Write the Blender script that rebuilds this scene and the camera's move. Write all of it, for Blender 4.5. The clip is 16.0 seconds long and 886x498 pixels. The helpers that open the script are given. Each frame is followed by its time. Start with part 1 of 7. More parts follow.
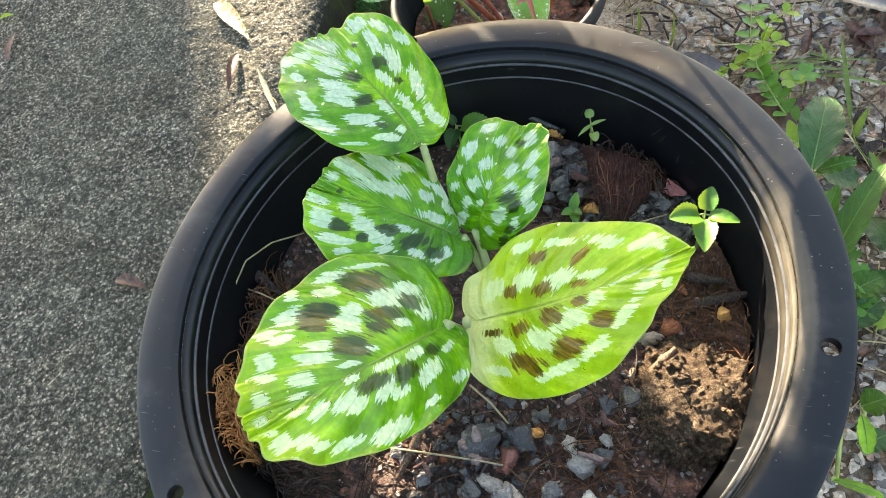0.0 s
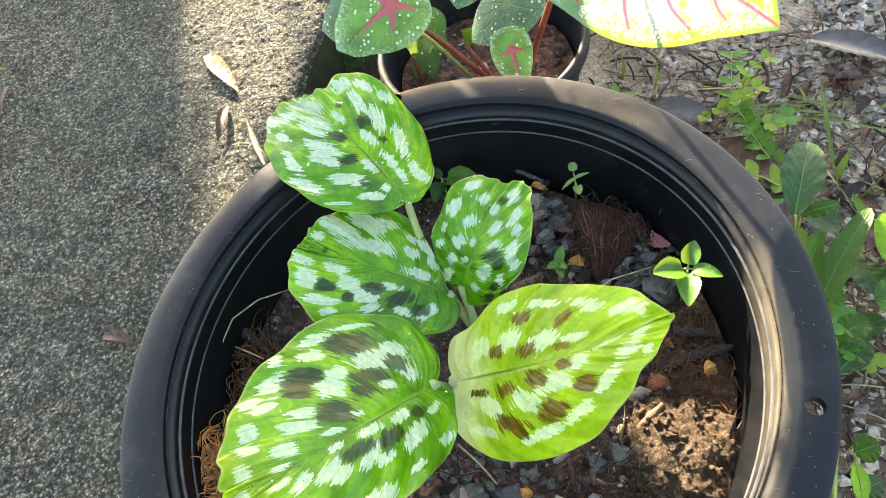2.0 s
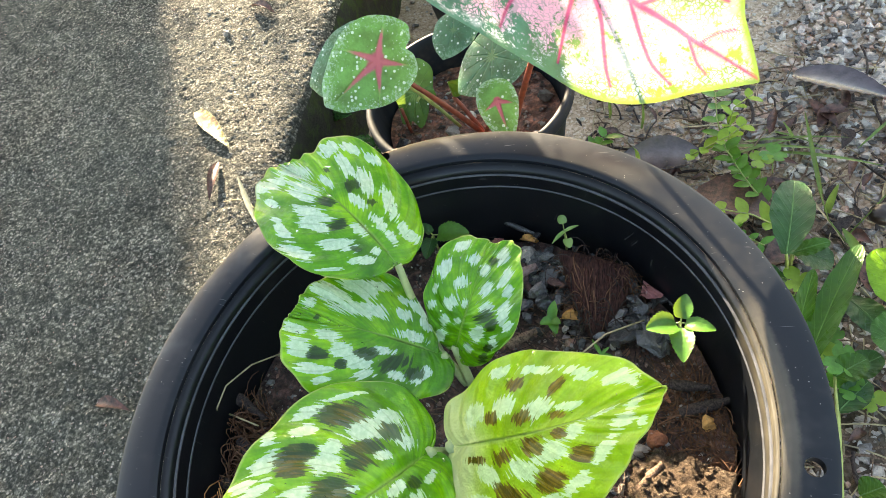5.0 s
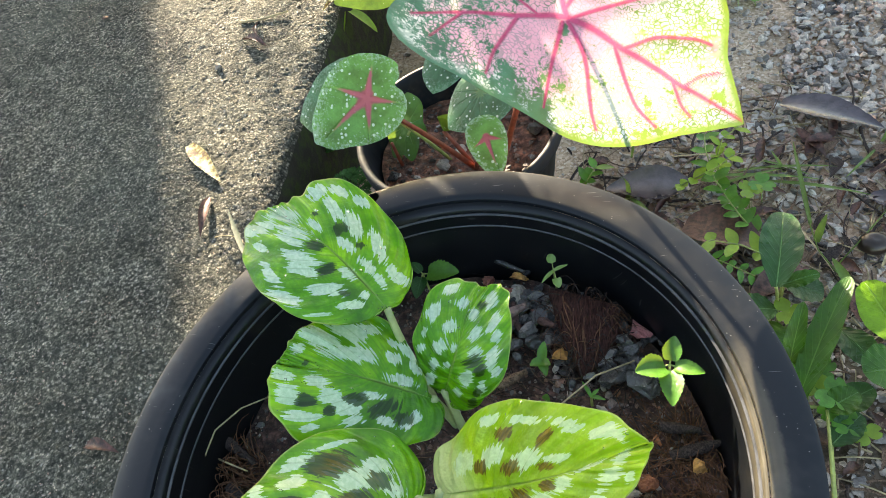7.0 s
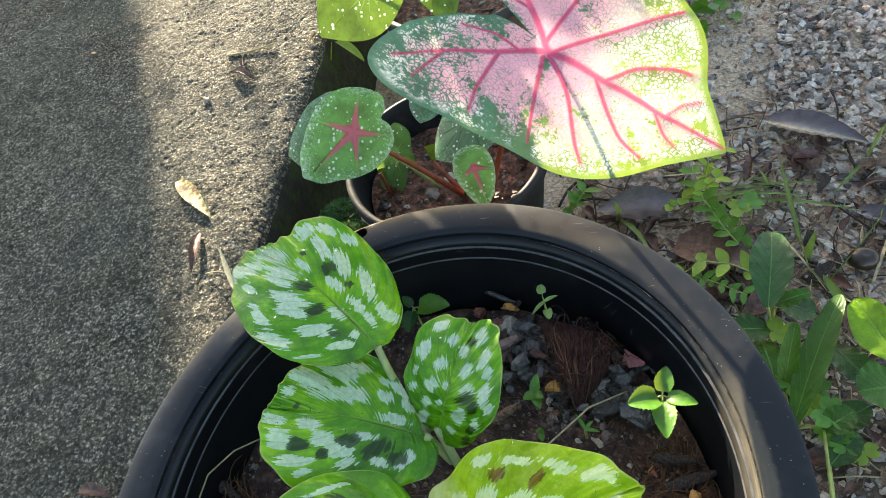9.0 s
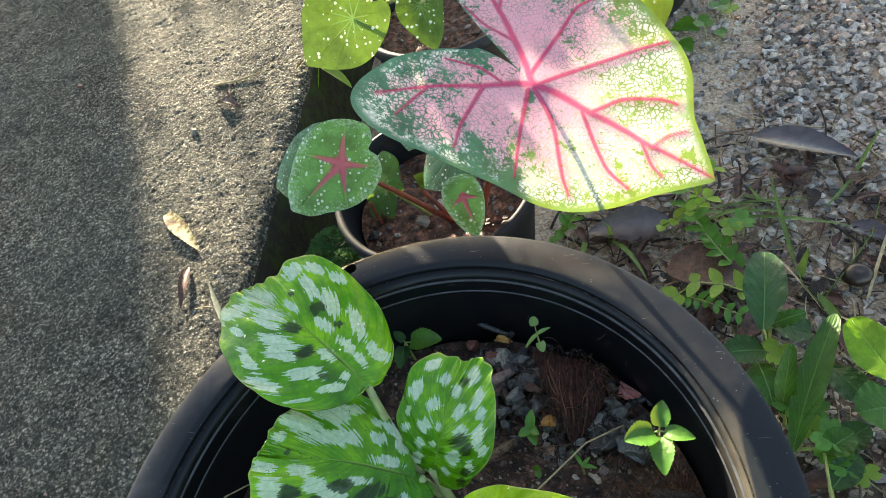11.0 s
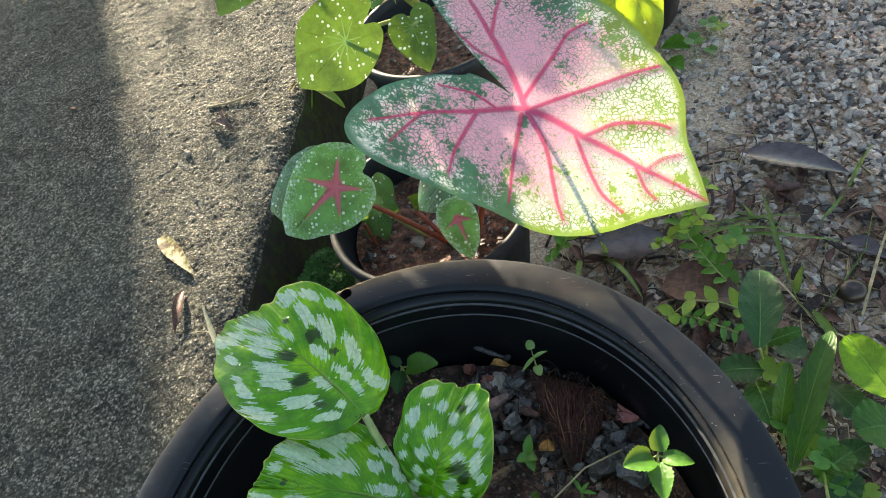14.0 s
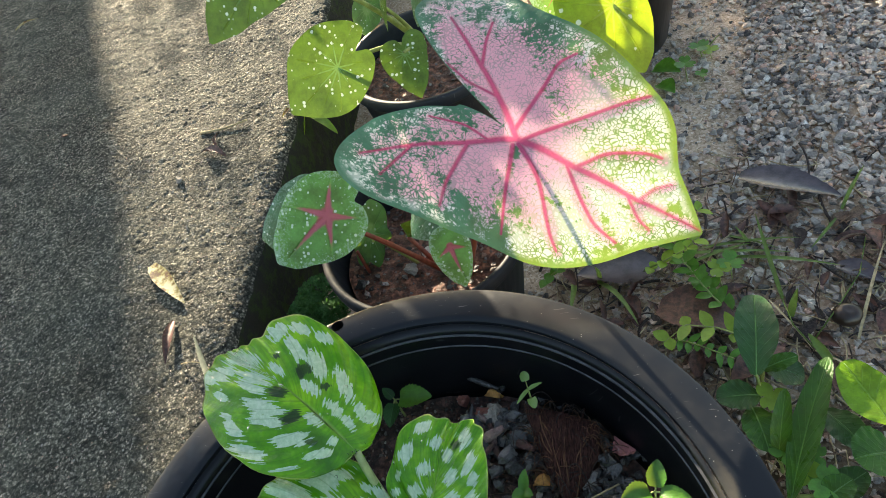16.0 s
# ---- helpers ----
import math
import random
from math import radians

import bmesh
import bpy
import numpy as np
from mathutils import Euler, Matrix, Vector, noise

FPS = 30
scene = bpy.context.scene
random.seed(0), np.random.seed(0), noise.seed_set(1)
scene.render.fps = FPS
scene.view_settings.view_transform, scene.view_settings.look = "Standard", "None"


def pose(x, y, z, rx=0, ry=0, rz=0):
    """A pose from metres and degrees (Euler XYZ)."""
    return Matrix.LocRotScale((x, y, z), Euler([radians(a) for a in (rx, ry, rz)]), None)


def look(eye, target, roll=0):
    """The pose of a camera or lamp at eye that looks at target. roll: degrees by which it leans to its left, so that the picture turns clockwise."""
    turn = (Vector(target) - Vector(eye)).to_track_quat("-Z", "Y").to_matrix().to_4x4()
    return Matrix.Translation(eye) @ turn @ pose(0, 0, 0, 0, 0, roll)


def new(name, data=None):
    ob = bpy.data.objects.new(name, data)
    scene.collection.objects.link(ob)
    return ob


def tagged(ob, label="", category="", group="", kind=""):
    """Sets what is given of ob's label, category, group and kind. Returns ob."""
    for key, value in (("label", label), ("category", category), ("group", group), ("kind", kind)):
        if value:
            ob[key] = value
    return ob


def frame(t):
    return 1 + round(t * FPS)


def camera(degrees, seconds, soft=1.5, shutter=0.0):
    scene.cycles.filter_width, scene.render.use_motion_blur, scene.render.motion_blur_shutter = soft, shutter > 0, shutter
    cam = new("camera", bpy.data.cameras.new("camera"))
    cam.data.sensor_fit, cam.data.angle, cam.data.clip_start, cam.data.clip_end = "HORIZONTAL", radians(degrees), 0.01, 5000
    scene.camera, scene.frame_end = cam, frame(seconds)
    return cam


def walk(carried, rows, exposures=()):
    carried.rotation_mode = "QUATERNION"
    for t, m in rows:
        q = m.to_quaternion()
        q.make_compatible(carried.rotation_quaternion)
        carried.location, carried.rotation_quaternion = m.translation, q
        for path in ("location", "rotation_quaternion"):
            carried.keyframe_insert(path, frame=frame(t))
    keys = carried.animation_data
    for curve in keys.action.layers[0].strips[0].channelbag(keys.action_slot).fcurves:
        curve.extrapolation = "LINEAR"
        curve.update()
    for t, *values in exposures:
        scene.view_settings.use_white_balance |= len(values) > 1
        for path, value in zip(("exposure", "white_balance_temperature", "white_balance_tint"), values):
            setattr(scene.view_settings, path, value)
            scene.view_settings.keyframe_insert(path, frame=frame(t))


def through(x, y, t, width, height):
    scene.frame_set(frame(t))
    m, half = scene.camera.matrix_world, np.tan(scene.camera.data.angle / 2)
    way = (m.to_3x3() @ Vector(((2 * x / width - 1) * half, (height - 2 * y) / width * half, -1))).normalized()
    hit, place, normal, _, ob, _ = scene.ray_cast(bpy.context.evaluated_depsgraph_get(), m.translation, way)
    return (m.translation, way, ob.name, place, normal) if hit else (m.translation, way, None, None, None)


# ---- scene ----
cam = camera(68.08, 16.0, soft=0.6)
# seconds, eye, heading to the left of +y, pitch up, roll
PATH = [
    (0.0, 0.0759, -0.1475, 0.5334, 29.14, -57.66, -21.94),
    (0.5, 0.0772, -0.1449, 0.5337, 28.55, -57.07, -21.65),
    (1.0, 0.0788, -0.1409, 0.5362, 27.73, -56.64, -21.19),
    (1.5, 0.0800, -0.1380, 0.5377, 27.20, -56.24, -20.91),
    (2.0, 0.0812, -0.1349, 0.5408, 26.72, -55.25, -20.83),
    (2.5, 0.0826, -0.1314, 0.5428, 26.37, -54.84, -20.97),
    (3.0, 0.0830, -0.1286, 0.5459, 26.04, -54.29, -21.09),
    (3.5, 0.0831, -0.1264, 0.5467, 25.75, -53.91, -21.04),
    (4.0, 0.0834, -0.1238, 0.5476, 25.42, -53.54, -21.21),
    (6.5, 0.0879, -0.1090, 0.5558, 24.16, -52.27, -21.22),
    (7.0, 0.0894, -0.1056, 0.5580, 23.56, -51.84, -20.89),
    (7.5, 0.0911, -0.1031, 0.5588, 22.92, -51.65, -20.62),
    (8.0, 0.0924, -0.1004, 0.5604, 22.74, -51.43, -21.14),
    (8.5, 0.0939, -0.0978, 0.5620, 22.64, -51.02, -21.48),
    (9.0, 0.0947, -0.0955, 0.5638, 22.34, -50.68, -21.74),
    (11.5, 0.0983, -0.0795, 0.5682, 20.90, -49.66, -22.41),
    (12.0, 0.0983, -0.0790, 0.5690, 20.73, -49.55, -22.33),
    (12.5, 0.0982, -0.0787, 0.5692, 20.51, -49.47, -22.17),
    (13.0, 0.0981, -0.0774, 0.5695, 20.25, -49.32, -22.13),
    (13.5, 0.0982, -0.0771, 0.5712, 20.06, -49.08, -22.13),
    (14.0, 0.0984, -0.0757, 0.5711, 19.77, -48.89, -22.05),
    (14.5, 0.0994, -0.0729, 0.5721, 19.63, -48.53, -22.13),
    (15.0, 0.1018, -0.0734, 0.5779, 19.21, -47.91, -22.08),
    (15.5, 0.1004, -0.0701, 0.5751, 18.89, -47.71, -21.79),
    (16.0, 0.1004, -0.0669, 0.5729, 18.33, -47.60, -21.46),
]


def stand(x, y, z, yaw, pitch, roll):
    a, b = radians(yaw), radians(pitch)
    ahead = Vector((-math.sin(a) * math.cos(b), math.cos(a) * math.cos(b), math.sin(b)))
    return look((x, y, z), Vector((x, y, z)) + ahead, roll)


walk(cam, [(t, stand(*p)) for t, *p in PATH], [(0.0, 3.24, 8000, 12), (3.5, 3.24, 8000, 12), (7.0, 2.80, 7650, 10), (9.0, 2.58, 7500, 10), (12.5, 2.38, 7400, 9), (16.0, 2.21, 7400, 9)])

# ---- light: low morning sun from behind the pots, open sky ----
SUN_WAY = Vector((-0.456, 0.89, 0.0)).normalized()
SUN_UP = radians(16.0)
world = bpy.data.worlds.new("sky")
scene.world = world
world.use_nodes = True
wt = world.node_tree
sky = wt.nodes.new("ShaderNodeTexSky")
sky.sky_type = "NISHITA"
sky.sun_disc = False
sky.sun_elevation = SUN_UP
sky.sun_rotation = math.atan2(SUN_WAY.x, SUN_WAY.y)
sky.air_density, sky.dust_density, sky.ozone_density = 1.0, 1.5, 1.0
wt.links.new(sky.outputs[0], wt.nodes["Background"].inputs[0])
wt.nodes["Background"].inputs[1].default_value = 0.10
sun = new("sun", bpy.data.lights.new("sun", "SUN"))
sun.data.energy, sun.data.angle, sun.data.color = 5.0, radians(0.6), (1.0, 0.9, 0.74)
sun.matrix_world = look(Vector((0, 0, 0)), -(SUN_WAY * math.cos(SUN_UP) + Vector((0, 0, math.sin(SUN_UP)))))


# ---- helpers for meshes and materials ----
def part(name, bm, material, parent=None, label="", smooth=True):
    """Link a bmesh as one mesh object, under a thing or a part when given."""
    me = bpy.data.meshes.new(name)
    bm.to_mesh(me)
    bm.free()
    return mesh_part(name, me, material, parent, label, smooth)


def mesh_part(name, me, material, parent=None, label="", smooth=True):
    if material is not None:
        me.materials.append(material)
    if smooth:
        me.polygons.foreach_set("use_smooth", [True] * len(me.polygons))
    ob = new(name, me)
    ob.parent = parent
    if label:
        ob["label"] = label
    return ob


def thing(name, label, category, group="", at=(0, 0, 0)):
    ob = new(name)
    ob.empty_display_size = 0.02
    ob.location = at
    return tagged(ob, label, category, group)


def from_arrays(name, verts, faces):
    me = bpy.data.meshes.new(name)
    me.from_pydata([tuple(v) for v in verts], [], [tuple(f) for f in faces])
    me.update()
    return me


def grid_faces(nu, nv, wrap=False):
    """Quads of an nu x nv grid of vertices, row by row."""
    out = []
    for i in range(nu - 1):
        for j in range(nv if wrap else nv - 1):
            k = (j + 1) % nv
            out.append((i * nv + j, i * nv + k, (i + 1) * nv + k, (i + 1) * nv + j))
    return out


def attribute(me, name, values):
    a = me.attributes.new(name, "FLOAT", "POINT")
    a.data.foreach_set("value", np.asarray(values, dtype=np.float32).ravel())


def tube_arrays(path, radii, sides=6):
    path = [Vector(p) for p in path]
    verts, prev = [], None
    for i, p in enumerate(path):
        d = (path[min(i + 1, len(path) - 1)] - path[max(i - 1, 0)]).normalized()
        ref = prev if prev is not None else (Vector((0, 0, 1)) if abs(d.z) < 0.9 else Vector((1, 0, 0)))
        n = (ref - d * ref.dot(d)).normalized()
        prev = n
        b = d.cross(n)
        for k in range(sides):
            a = 2 * math.pi * k / sides
            verts.append(p + radii[i] * (math.cos(a) * n + math.sin(a) * b))
    faces = grid_faces(len(path), sides, True)
    faces += [tuple(range(sides))[::-1], tuple(range((len(path) - 1) * sides, len(path) * sides))]
    return verts, faces


def curve_path(a, b, sag, n=10, side=0.0):
    """A bent way from a to b: sag lifts its middle, side pushes it aside."""
    a, b = Vector(a), Vector(b)
    d = b - a
    s = Vector((-d.y, d.x, 0))
    return [a + d * (i / n) + Vector((0, 0, sag * 4 * (i / n) * (1 - i / n))) + s * side * 4 * (i / n) * (1 - i / n) for i in range(n + 1)]


def tube(name, path, r0, r1, material, parent=None, label="", sides=7):
    n = len(path) - 1
    v, f = tube_arrays(path, [r0 + (r1 - r0) * i / n for i in range(n + 1)], sides)
    return mesh_part(name, from_arrays(name, v, f), material, parent, label)


def nd(nt, kind, ins=None, **props):
    n = nt.nodes.new(kind)
    for k, v in props.items():
        if k == "op":
            n.operation = v
        elif k == "data":
            n.data_type = v
        elif k == "blend":
            n.blend_type = v
        elif k == "feature":
            n.feature = v
        elif k == "attr":
            n.attribute_name = v
        elif k == "interp":
            n.interpolation_type = v
        elif k == "clamp":
            n.use_clamp = v
    for k, v in (ins or {}).items():
        if hasattr(v, "is_linked"):
            nt.links.new(v, n.inputs[k])
        else:
            n.inputs[k].default_value = v
    return n


def rgb(c):
    return (c[0], c[1], c[2], 1.0)


class Kit:
    """A node material with short calls; every call gives an output socket."""

    def __init__(self, name):
        self.m = bpy.data.materials.new(name)
        self.m.use_nodes = True
        self.nt = self.m.node_tree
        self.b = self.nt.nodes["Principled BSDF"]
        self.co = nd(self.nt, "ShaderNodeTexCoord").outputs["Object"]

    def attr(self, name):
        return nd(self.nt, "ShaderNodeAttribute", attr=name).outputs["Fac"]

    def noise(self, scale, detail=4.0, rough=0.6, co=None, distort=0.0):
        return nd(self.nt, "ShaderNodeTexNoise", {"Vector": co or self.co, "Scale": scale, "Detail": detail, "Roughness": rough, "Distortion": distort}).outputs["Fac"]

    def noise_vec(self, scale):
        return nd(self.nt, "ShaderNodeTexNoise", {"Vector": self.co, "Scale": scale}).outputs["Color"]

    def voronoi(self, scale, feature="F1", co=None, out="Distance"):
        return nd(self.nt, "ShaderNodeTexVoronoi", {"Vector": co or self.co, "Scale": scale}, feature=feature).outputs[out]

    def stretch(self, scale, co=None):
        return nd(self.nt, "ShaderNodeMapping", {"Vector": co or self.co, "Scale": scale}).outputs[0]

    def random(self, island=False):
        if island:
            return nd(self.nt, "ShaderNodeNewGeometry").outputs["Random Per Island"]
        return nd(self.nt, "ShaderNodeObjectInfo").outputs["Random"]

    def math(self, op, a, b=0.0):
        return nd(self.nt, "ShaderNodeMath", {0: a, 1: b}, op=op).outputs[0]

    def step(self, x, lo, hi, a=0.0, b=1.0):
        return nd(self.nt, "ShaderNodeMapRange", {"Value": x, "From Min": lo, "From Max": hi, "To Min": a, "To Max": b}, interp="SMOOTHSTEP").outputs[0]

    def ramp(self, x, stops):
        n = nd(self.nt, "ShaderNodeValToRGB", {"Fac": x})
        e = n.color_ramp.elements
        e[0].position, e[0].color = stops[0][0], rgb(stops[0][1])
        e[1].position, e[1].color = stops[-1][0], rgb(stops[-1][1])
        for p, c in stops[1:-1]:
            k = e.new(p)
            k.color = rgb(c)
        return n.outputs["Color"]

    def mix(self, f, a, b, blend="MIX"):
        a = a if hasattr(a, "is_linked") else rgb(a)
        b = b if hasattr(b, "is_linked") else rgb(b)
        return nd(self.nt, "ShaderNodeMix", {0: f, 6: a, 7: b}, data="RGBA", blend=blend).outputs[2]

    def set(self, **ins):
        names = {"color": "Base Color", "rough": "Roughness", "metal": "Metallic", "spec": "Specular IOR Level", "coat": "Coat Weight", "coat_rough": "Coat Roughness"}
        for k, v in ins.items():
            s = self.b.inputs[names[k]]
            if hasattr(v, "is_linked"):
                self.nt.links.new(v, s)
            else:
                s.default_value = rgb(v) if k == "color" else v
        return self

    def bump(self, height, strength=0.5, distance=0.001, after=None):
        ins = {"Height": height, "Strength": strength, "Distance": distance}
        if after is not None:
            ins["Normal"] = after
        o = nd(self.nt, "ShaderNodeBump", ins).outputs[0]
        self.nt.links.new(o, self.b.inputs["Normal"])
        return o

    def leafy(self, color, share=0.3):
        """Let part of the light through, as a thin leaf does."""
        tr = nd(self.nt, "ShaderNodeBsdfTranslucent", {"Color": color})
        mx = nd(self.nt, "ShaderNodeMixShader", {0: share, 1: self.b.outputs[0], 2: tr.outputs[0]})
        self.nt.links.new(mx.outputs[0], self.nt.nodes["Material Output"].inputs[0])
        return self


# ---- materials ----
def concrete():
    """Weathered cement: sand grains standing out of dark gaps, pale worn blotches, pits and scattered grit."""
    k = Kit("weathered_concrete")
    big = k.noise(5, 3)
    jog = nd(k.nt, "ShaderNodeVectorMath", {0: k.noise_vec(520), 1: (0.0036, 0.0036, 0.0036)}, op="MULTIPLY").outputs[0]
    pos = nd(k.nt, "ShaderNodeVectorMath", {0: k.co, 1: jog}, op="ADD").outputs[0]
    dome = k.voronoi(440, co=pos)
    cell = nd(k.nt, "ShaderNodeSeparateColor", {0: k.voronoi(440, co=pos, out="Color")}).outputs[0]
    fine = k.noise(330, 5, 0.8)
    grain = k.math("ADD", k.math("ADD", k.math("MULTIPLY", cell, 0.42), k.math("MULTIPLY", dome, -0.38)), fine)
    col = k.ramp(grain, [(0.34, (0.020, 0.020, 0.016)), (0.54, (0.092, 0.090, 0.074)), (0.70, (0.205, 0.198, 0.166)), (0.90, (0.66, 0.61, 0.53))])
    col = k.mix(k.step(big, 0.35, 0.7), k.mix(0.35, col, (0.085, 0.098, 0.082)), col)
    pale = k.step(k.noise(30, 5, 0.75, distort=1.2), 0.56, 0.70)
    col = k.mix(k.math("MULTIPLY", pale, k.step(grain, 0.50, 0.76, 0.05, 0.7)), col, (0.50, 0.48, 0.43))
    col = k.mix(k.step(k.noise(14, 6, 0.7), 0.62, 0.75, 0.0, 0.45), col, (0.075, 0.082, 0.065))
    mottle = k.math("ADD", k.math("MULTIPLY", k.noise(46, 5, 0.75), 0.65), k.math("MULTIPLY", k.noise(11, 4, 0.7), 0.35))
    col = k.mix(1.0, col, k.ramp(mottle, [(0.36, (0.92, 0.93, 0.88)), (0.50, (1.58, 1.55, 1.48)), (0.64, (2.5, 2.42, 2.26))]), "MULTIPLY")
    pit = k.step(k.noise(210, 3, 0.6), 0.64, 0.70)
    col = k.mix(k.math("MULTIPLY", pit, 0.8), col, (0.020, 0.020, 0.016))
    fleck = nd(k.nt, "ShaderNodeSeparateColor", {0: k.voronoi(190, out="Color")}).outputs[1]
    near = k.math("ADD", k.voronoi(190), k.math("MULTIPLY", k.math("SUBTRACT", k.noise(900, 3), 0.5), 0.5))
    col = k.mix(k.math("MULTIPLY", k.step(fleck, 0.88, 0.92), k.step(near, 0.14, 0.28, 0.85, 0.0)), col, (0.60, 0.58, 0.52))
    k.set(color=col, rough=0.9, spec=0.3)
    h = k.math("ADD", k.math("MULTIPLY", k.noise(170, 6, 0.8), 1.4), k.math("MULTIPLY", dome, -0.45))
    k.bump(k.math("SUBTRACT", h, k.math("MULTIPLY", pit, 0.4)), 1.0, 0.0095)
    return k.m


def mossy():
    k = Kit("mossy_slab_side")
    n = k.noise(60, 5, 0.7)
    col = k.mix(k.step(n, 0.45, 0.62), (0.045, 0.044, 0.036), (0.055, 0.080, 0.028))
    k.set(color=col, rough=0.95, spec=0.2)
    k.bump(k.noise(160, 5, 0.75), 1.0, 0.006)
    return k.m


def dirt():
    k = Kit("sandy_ground")
    g = nd(k.nt, "ShaderNodeSeparateColor", {0: k.voronoi(420, out="Color")}).outputs[0]
    col = k.ramp(g, [(0.0, (0.36, 0.245, 0.16)), (0.5, (0.62, 0.44, 0.30)), (0.85, (0.74, 0.56, 0.41)), (1.0, (0.82, 0.69, 0.56))])
    col = k.mix(k.step(k.noise(7, 4), 0.42, 0.62), k.mix(0.35, col, (0.14, 0.098, 0.07)), col)
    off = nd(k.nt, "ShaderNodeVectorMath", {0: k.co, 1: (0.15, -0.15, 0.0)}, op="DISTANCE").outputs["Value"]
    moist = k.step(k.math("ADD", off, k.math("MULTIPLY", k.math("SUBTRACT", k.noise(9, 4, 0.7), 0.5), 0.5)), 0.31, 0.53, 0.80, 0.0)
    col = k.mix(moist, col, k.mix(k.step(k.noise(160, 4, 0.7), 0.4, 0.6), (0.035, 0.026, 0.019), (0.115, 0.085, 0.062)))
    k.set(color=col, rough=0.92, spec=0.25)
    k.bump(k.noise(230, 4, 0.7), 0.8, 0.002)
    return k.m


def potting(name="moist_potting_soil", tone=(0.125, 0.059, 0.042)):
    k = Kit(name)
    n = k.noise(120, 5, 0.7)
    col = k.ramp(n, [(0.32, tuple(c * 0.14 for c in tone)), (0.50, tuple(c * 0.75 for c in tone)), (0.70, tuple(c * 3.0 for c in tone))])
    k.set(color=col, rough=k.step(k.noise(90, 3), 0.35, 0.65, 0.30, 0.85), spec=0.5)
    k.bump(k.noise(260, 5, 0.75), 1.0, 0.003)
    return k.m


def plastic(name="black_plastic", base=0.005, dusty=(0.15, 0.135, 0.11), dust=0.12, rough=0.30, spec=0.45, sun_band=0.0, flecks=0.58):
    """Satin black plastic with faint dust and pale flecks; a sunlit band on one side can be painted pale."""
    k = Kit(name)
    n = k.noise(16, 4, 0.7)
    streak = k.noise(90, 3, 0.6, k.stretch((1, 1, 0.12)))
    speck = k.step(k.math("ADD", k.voronoi(260), k.math("MULTIPLY", k.noise(60, 2), 0.16)), 0.12, 0.17, 1.0, 0.0)
    keep = k.step(k.noise(30, 3), flecks, flecks + 0.1)
    col = k.mix(k.math("MULTIPLY", k.step(n, 0.5, 0.8), dust), (base * 0.8, base, base * 1.35), dusty)
    scratch = k.step(k.noise(1.0, 2, 0.5, k.stretch((70, 900, 70))), 0.70, 0.76)
    col = k.mix(k.math("MULTIPLY", scratch, dust), col, (0.30, 0.29, 0.28))
    if sun_band:
        # pale cream painted in for the sun on the upper wall and inner rim
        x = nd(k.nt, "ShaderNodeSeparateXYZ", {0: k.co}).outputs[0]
        lit_band = k.step(k.math("ADD", x, k.math("MULTIPLY", k.noise(40, 4, 0.7), 0.02)), 0.150, 0.170)
        lit_band = k.math("MULTIPLY", lit_band, k.step(nd(k.nt, "ShaderNodeSeparateXYZ", {0: k.co}).outputs[2], 0.218, 0.226))
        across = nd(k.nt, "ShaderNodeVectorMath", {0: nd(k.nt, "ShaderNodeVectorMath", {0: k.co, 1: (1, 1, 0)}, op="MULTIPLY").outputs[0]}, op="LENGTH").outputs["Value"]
        lit_band = k.math("MULTIPLY", lit_band, k.step(k.math("ADD", across, k.math("MULTIPLY", k.noise(300, 3), 0.003)), 0.1610, 0.1640, 1.0, 0.0))
        lit_band = k.math("MULTIPLY", lit_band, k.step(k.noise(1.0, 3, 0.6, k.stretch((12, 12, 420))), 0.25, 0.7, 0.55, 1.0))
        col = k.mix(k.math("MULTIPLY", lit_band, sun_band), col, (0.46, 0.40, 0.28))
    col = k.mix(k.math("MULTIPLY", k.math("MULTIPLY", speck, keep), 0.6), col, (0.4, 0.38, 0.34))
    k.set(color=col, rough=k.step(streak, 0.3, 0.7, rough, rough + 0.10), spec=spec)
    k.bump(k.noise(500, 2), 0.05, 0.0005)
    return k.m


def stone(name, stops, island=False, rough=0.85, wet=0.0, scale=180):
    k = Kit(name)
    col = k.ramp(k.random(island), stops)
    n = k.noise(scale, 4, 0.7)
    col = k.mix(k.step(n, 0.38, 0.66, 0.0, 0.75), col, k.mix(0.55, col, (0.018, 0.017, 0.016)))
    col = k.mix(k.step(k.noise(scale * 2.2, 3), 0.62, 0.75, 0.0, 0.35), col, (0.6, 0.58, 0.54))
    k.set(color=col, rough=rough, spec=0.4, coat=wet, coat_rough=0.2)
    k.bump(k.math("ADD", n, k.math("MULTIPLY", k.noise(scale * 4, 3), 0.4)), 0.9, 0.0032)
    return k.m


def plain(name, color, rough=0.6, spec=0.4, vary=0.35, scale=120, bump=0.3, leaf=0.0, glow=None):
    """One colour broken by grain at two scales."""
    k = Kit(name)
    dark = tuple(c * (1 - vary) for c in color)
    pale = tuple(min(1, c * (1 + vary)) for c in color)
    col = k.mix(k.step(k.noise(scale, 4, 0.7), 0.3, 0.7), dark, pale)
    col = k.mix(k.step(k.noise(scale * 0.15, 3), 0.35, 0.65, 0.0, 0.35), col, dark)
    k.set(color=col, rough=rough, spec=spec)
    if bump:
        k.bump(k.noise(scale * 2, 4, 0.7), bump, 0.0008)
    if leaf:
        k.leafy(rgb(glow) if glow else col, leaf)
    return k.m


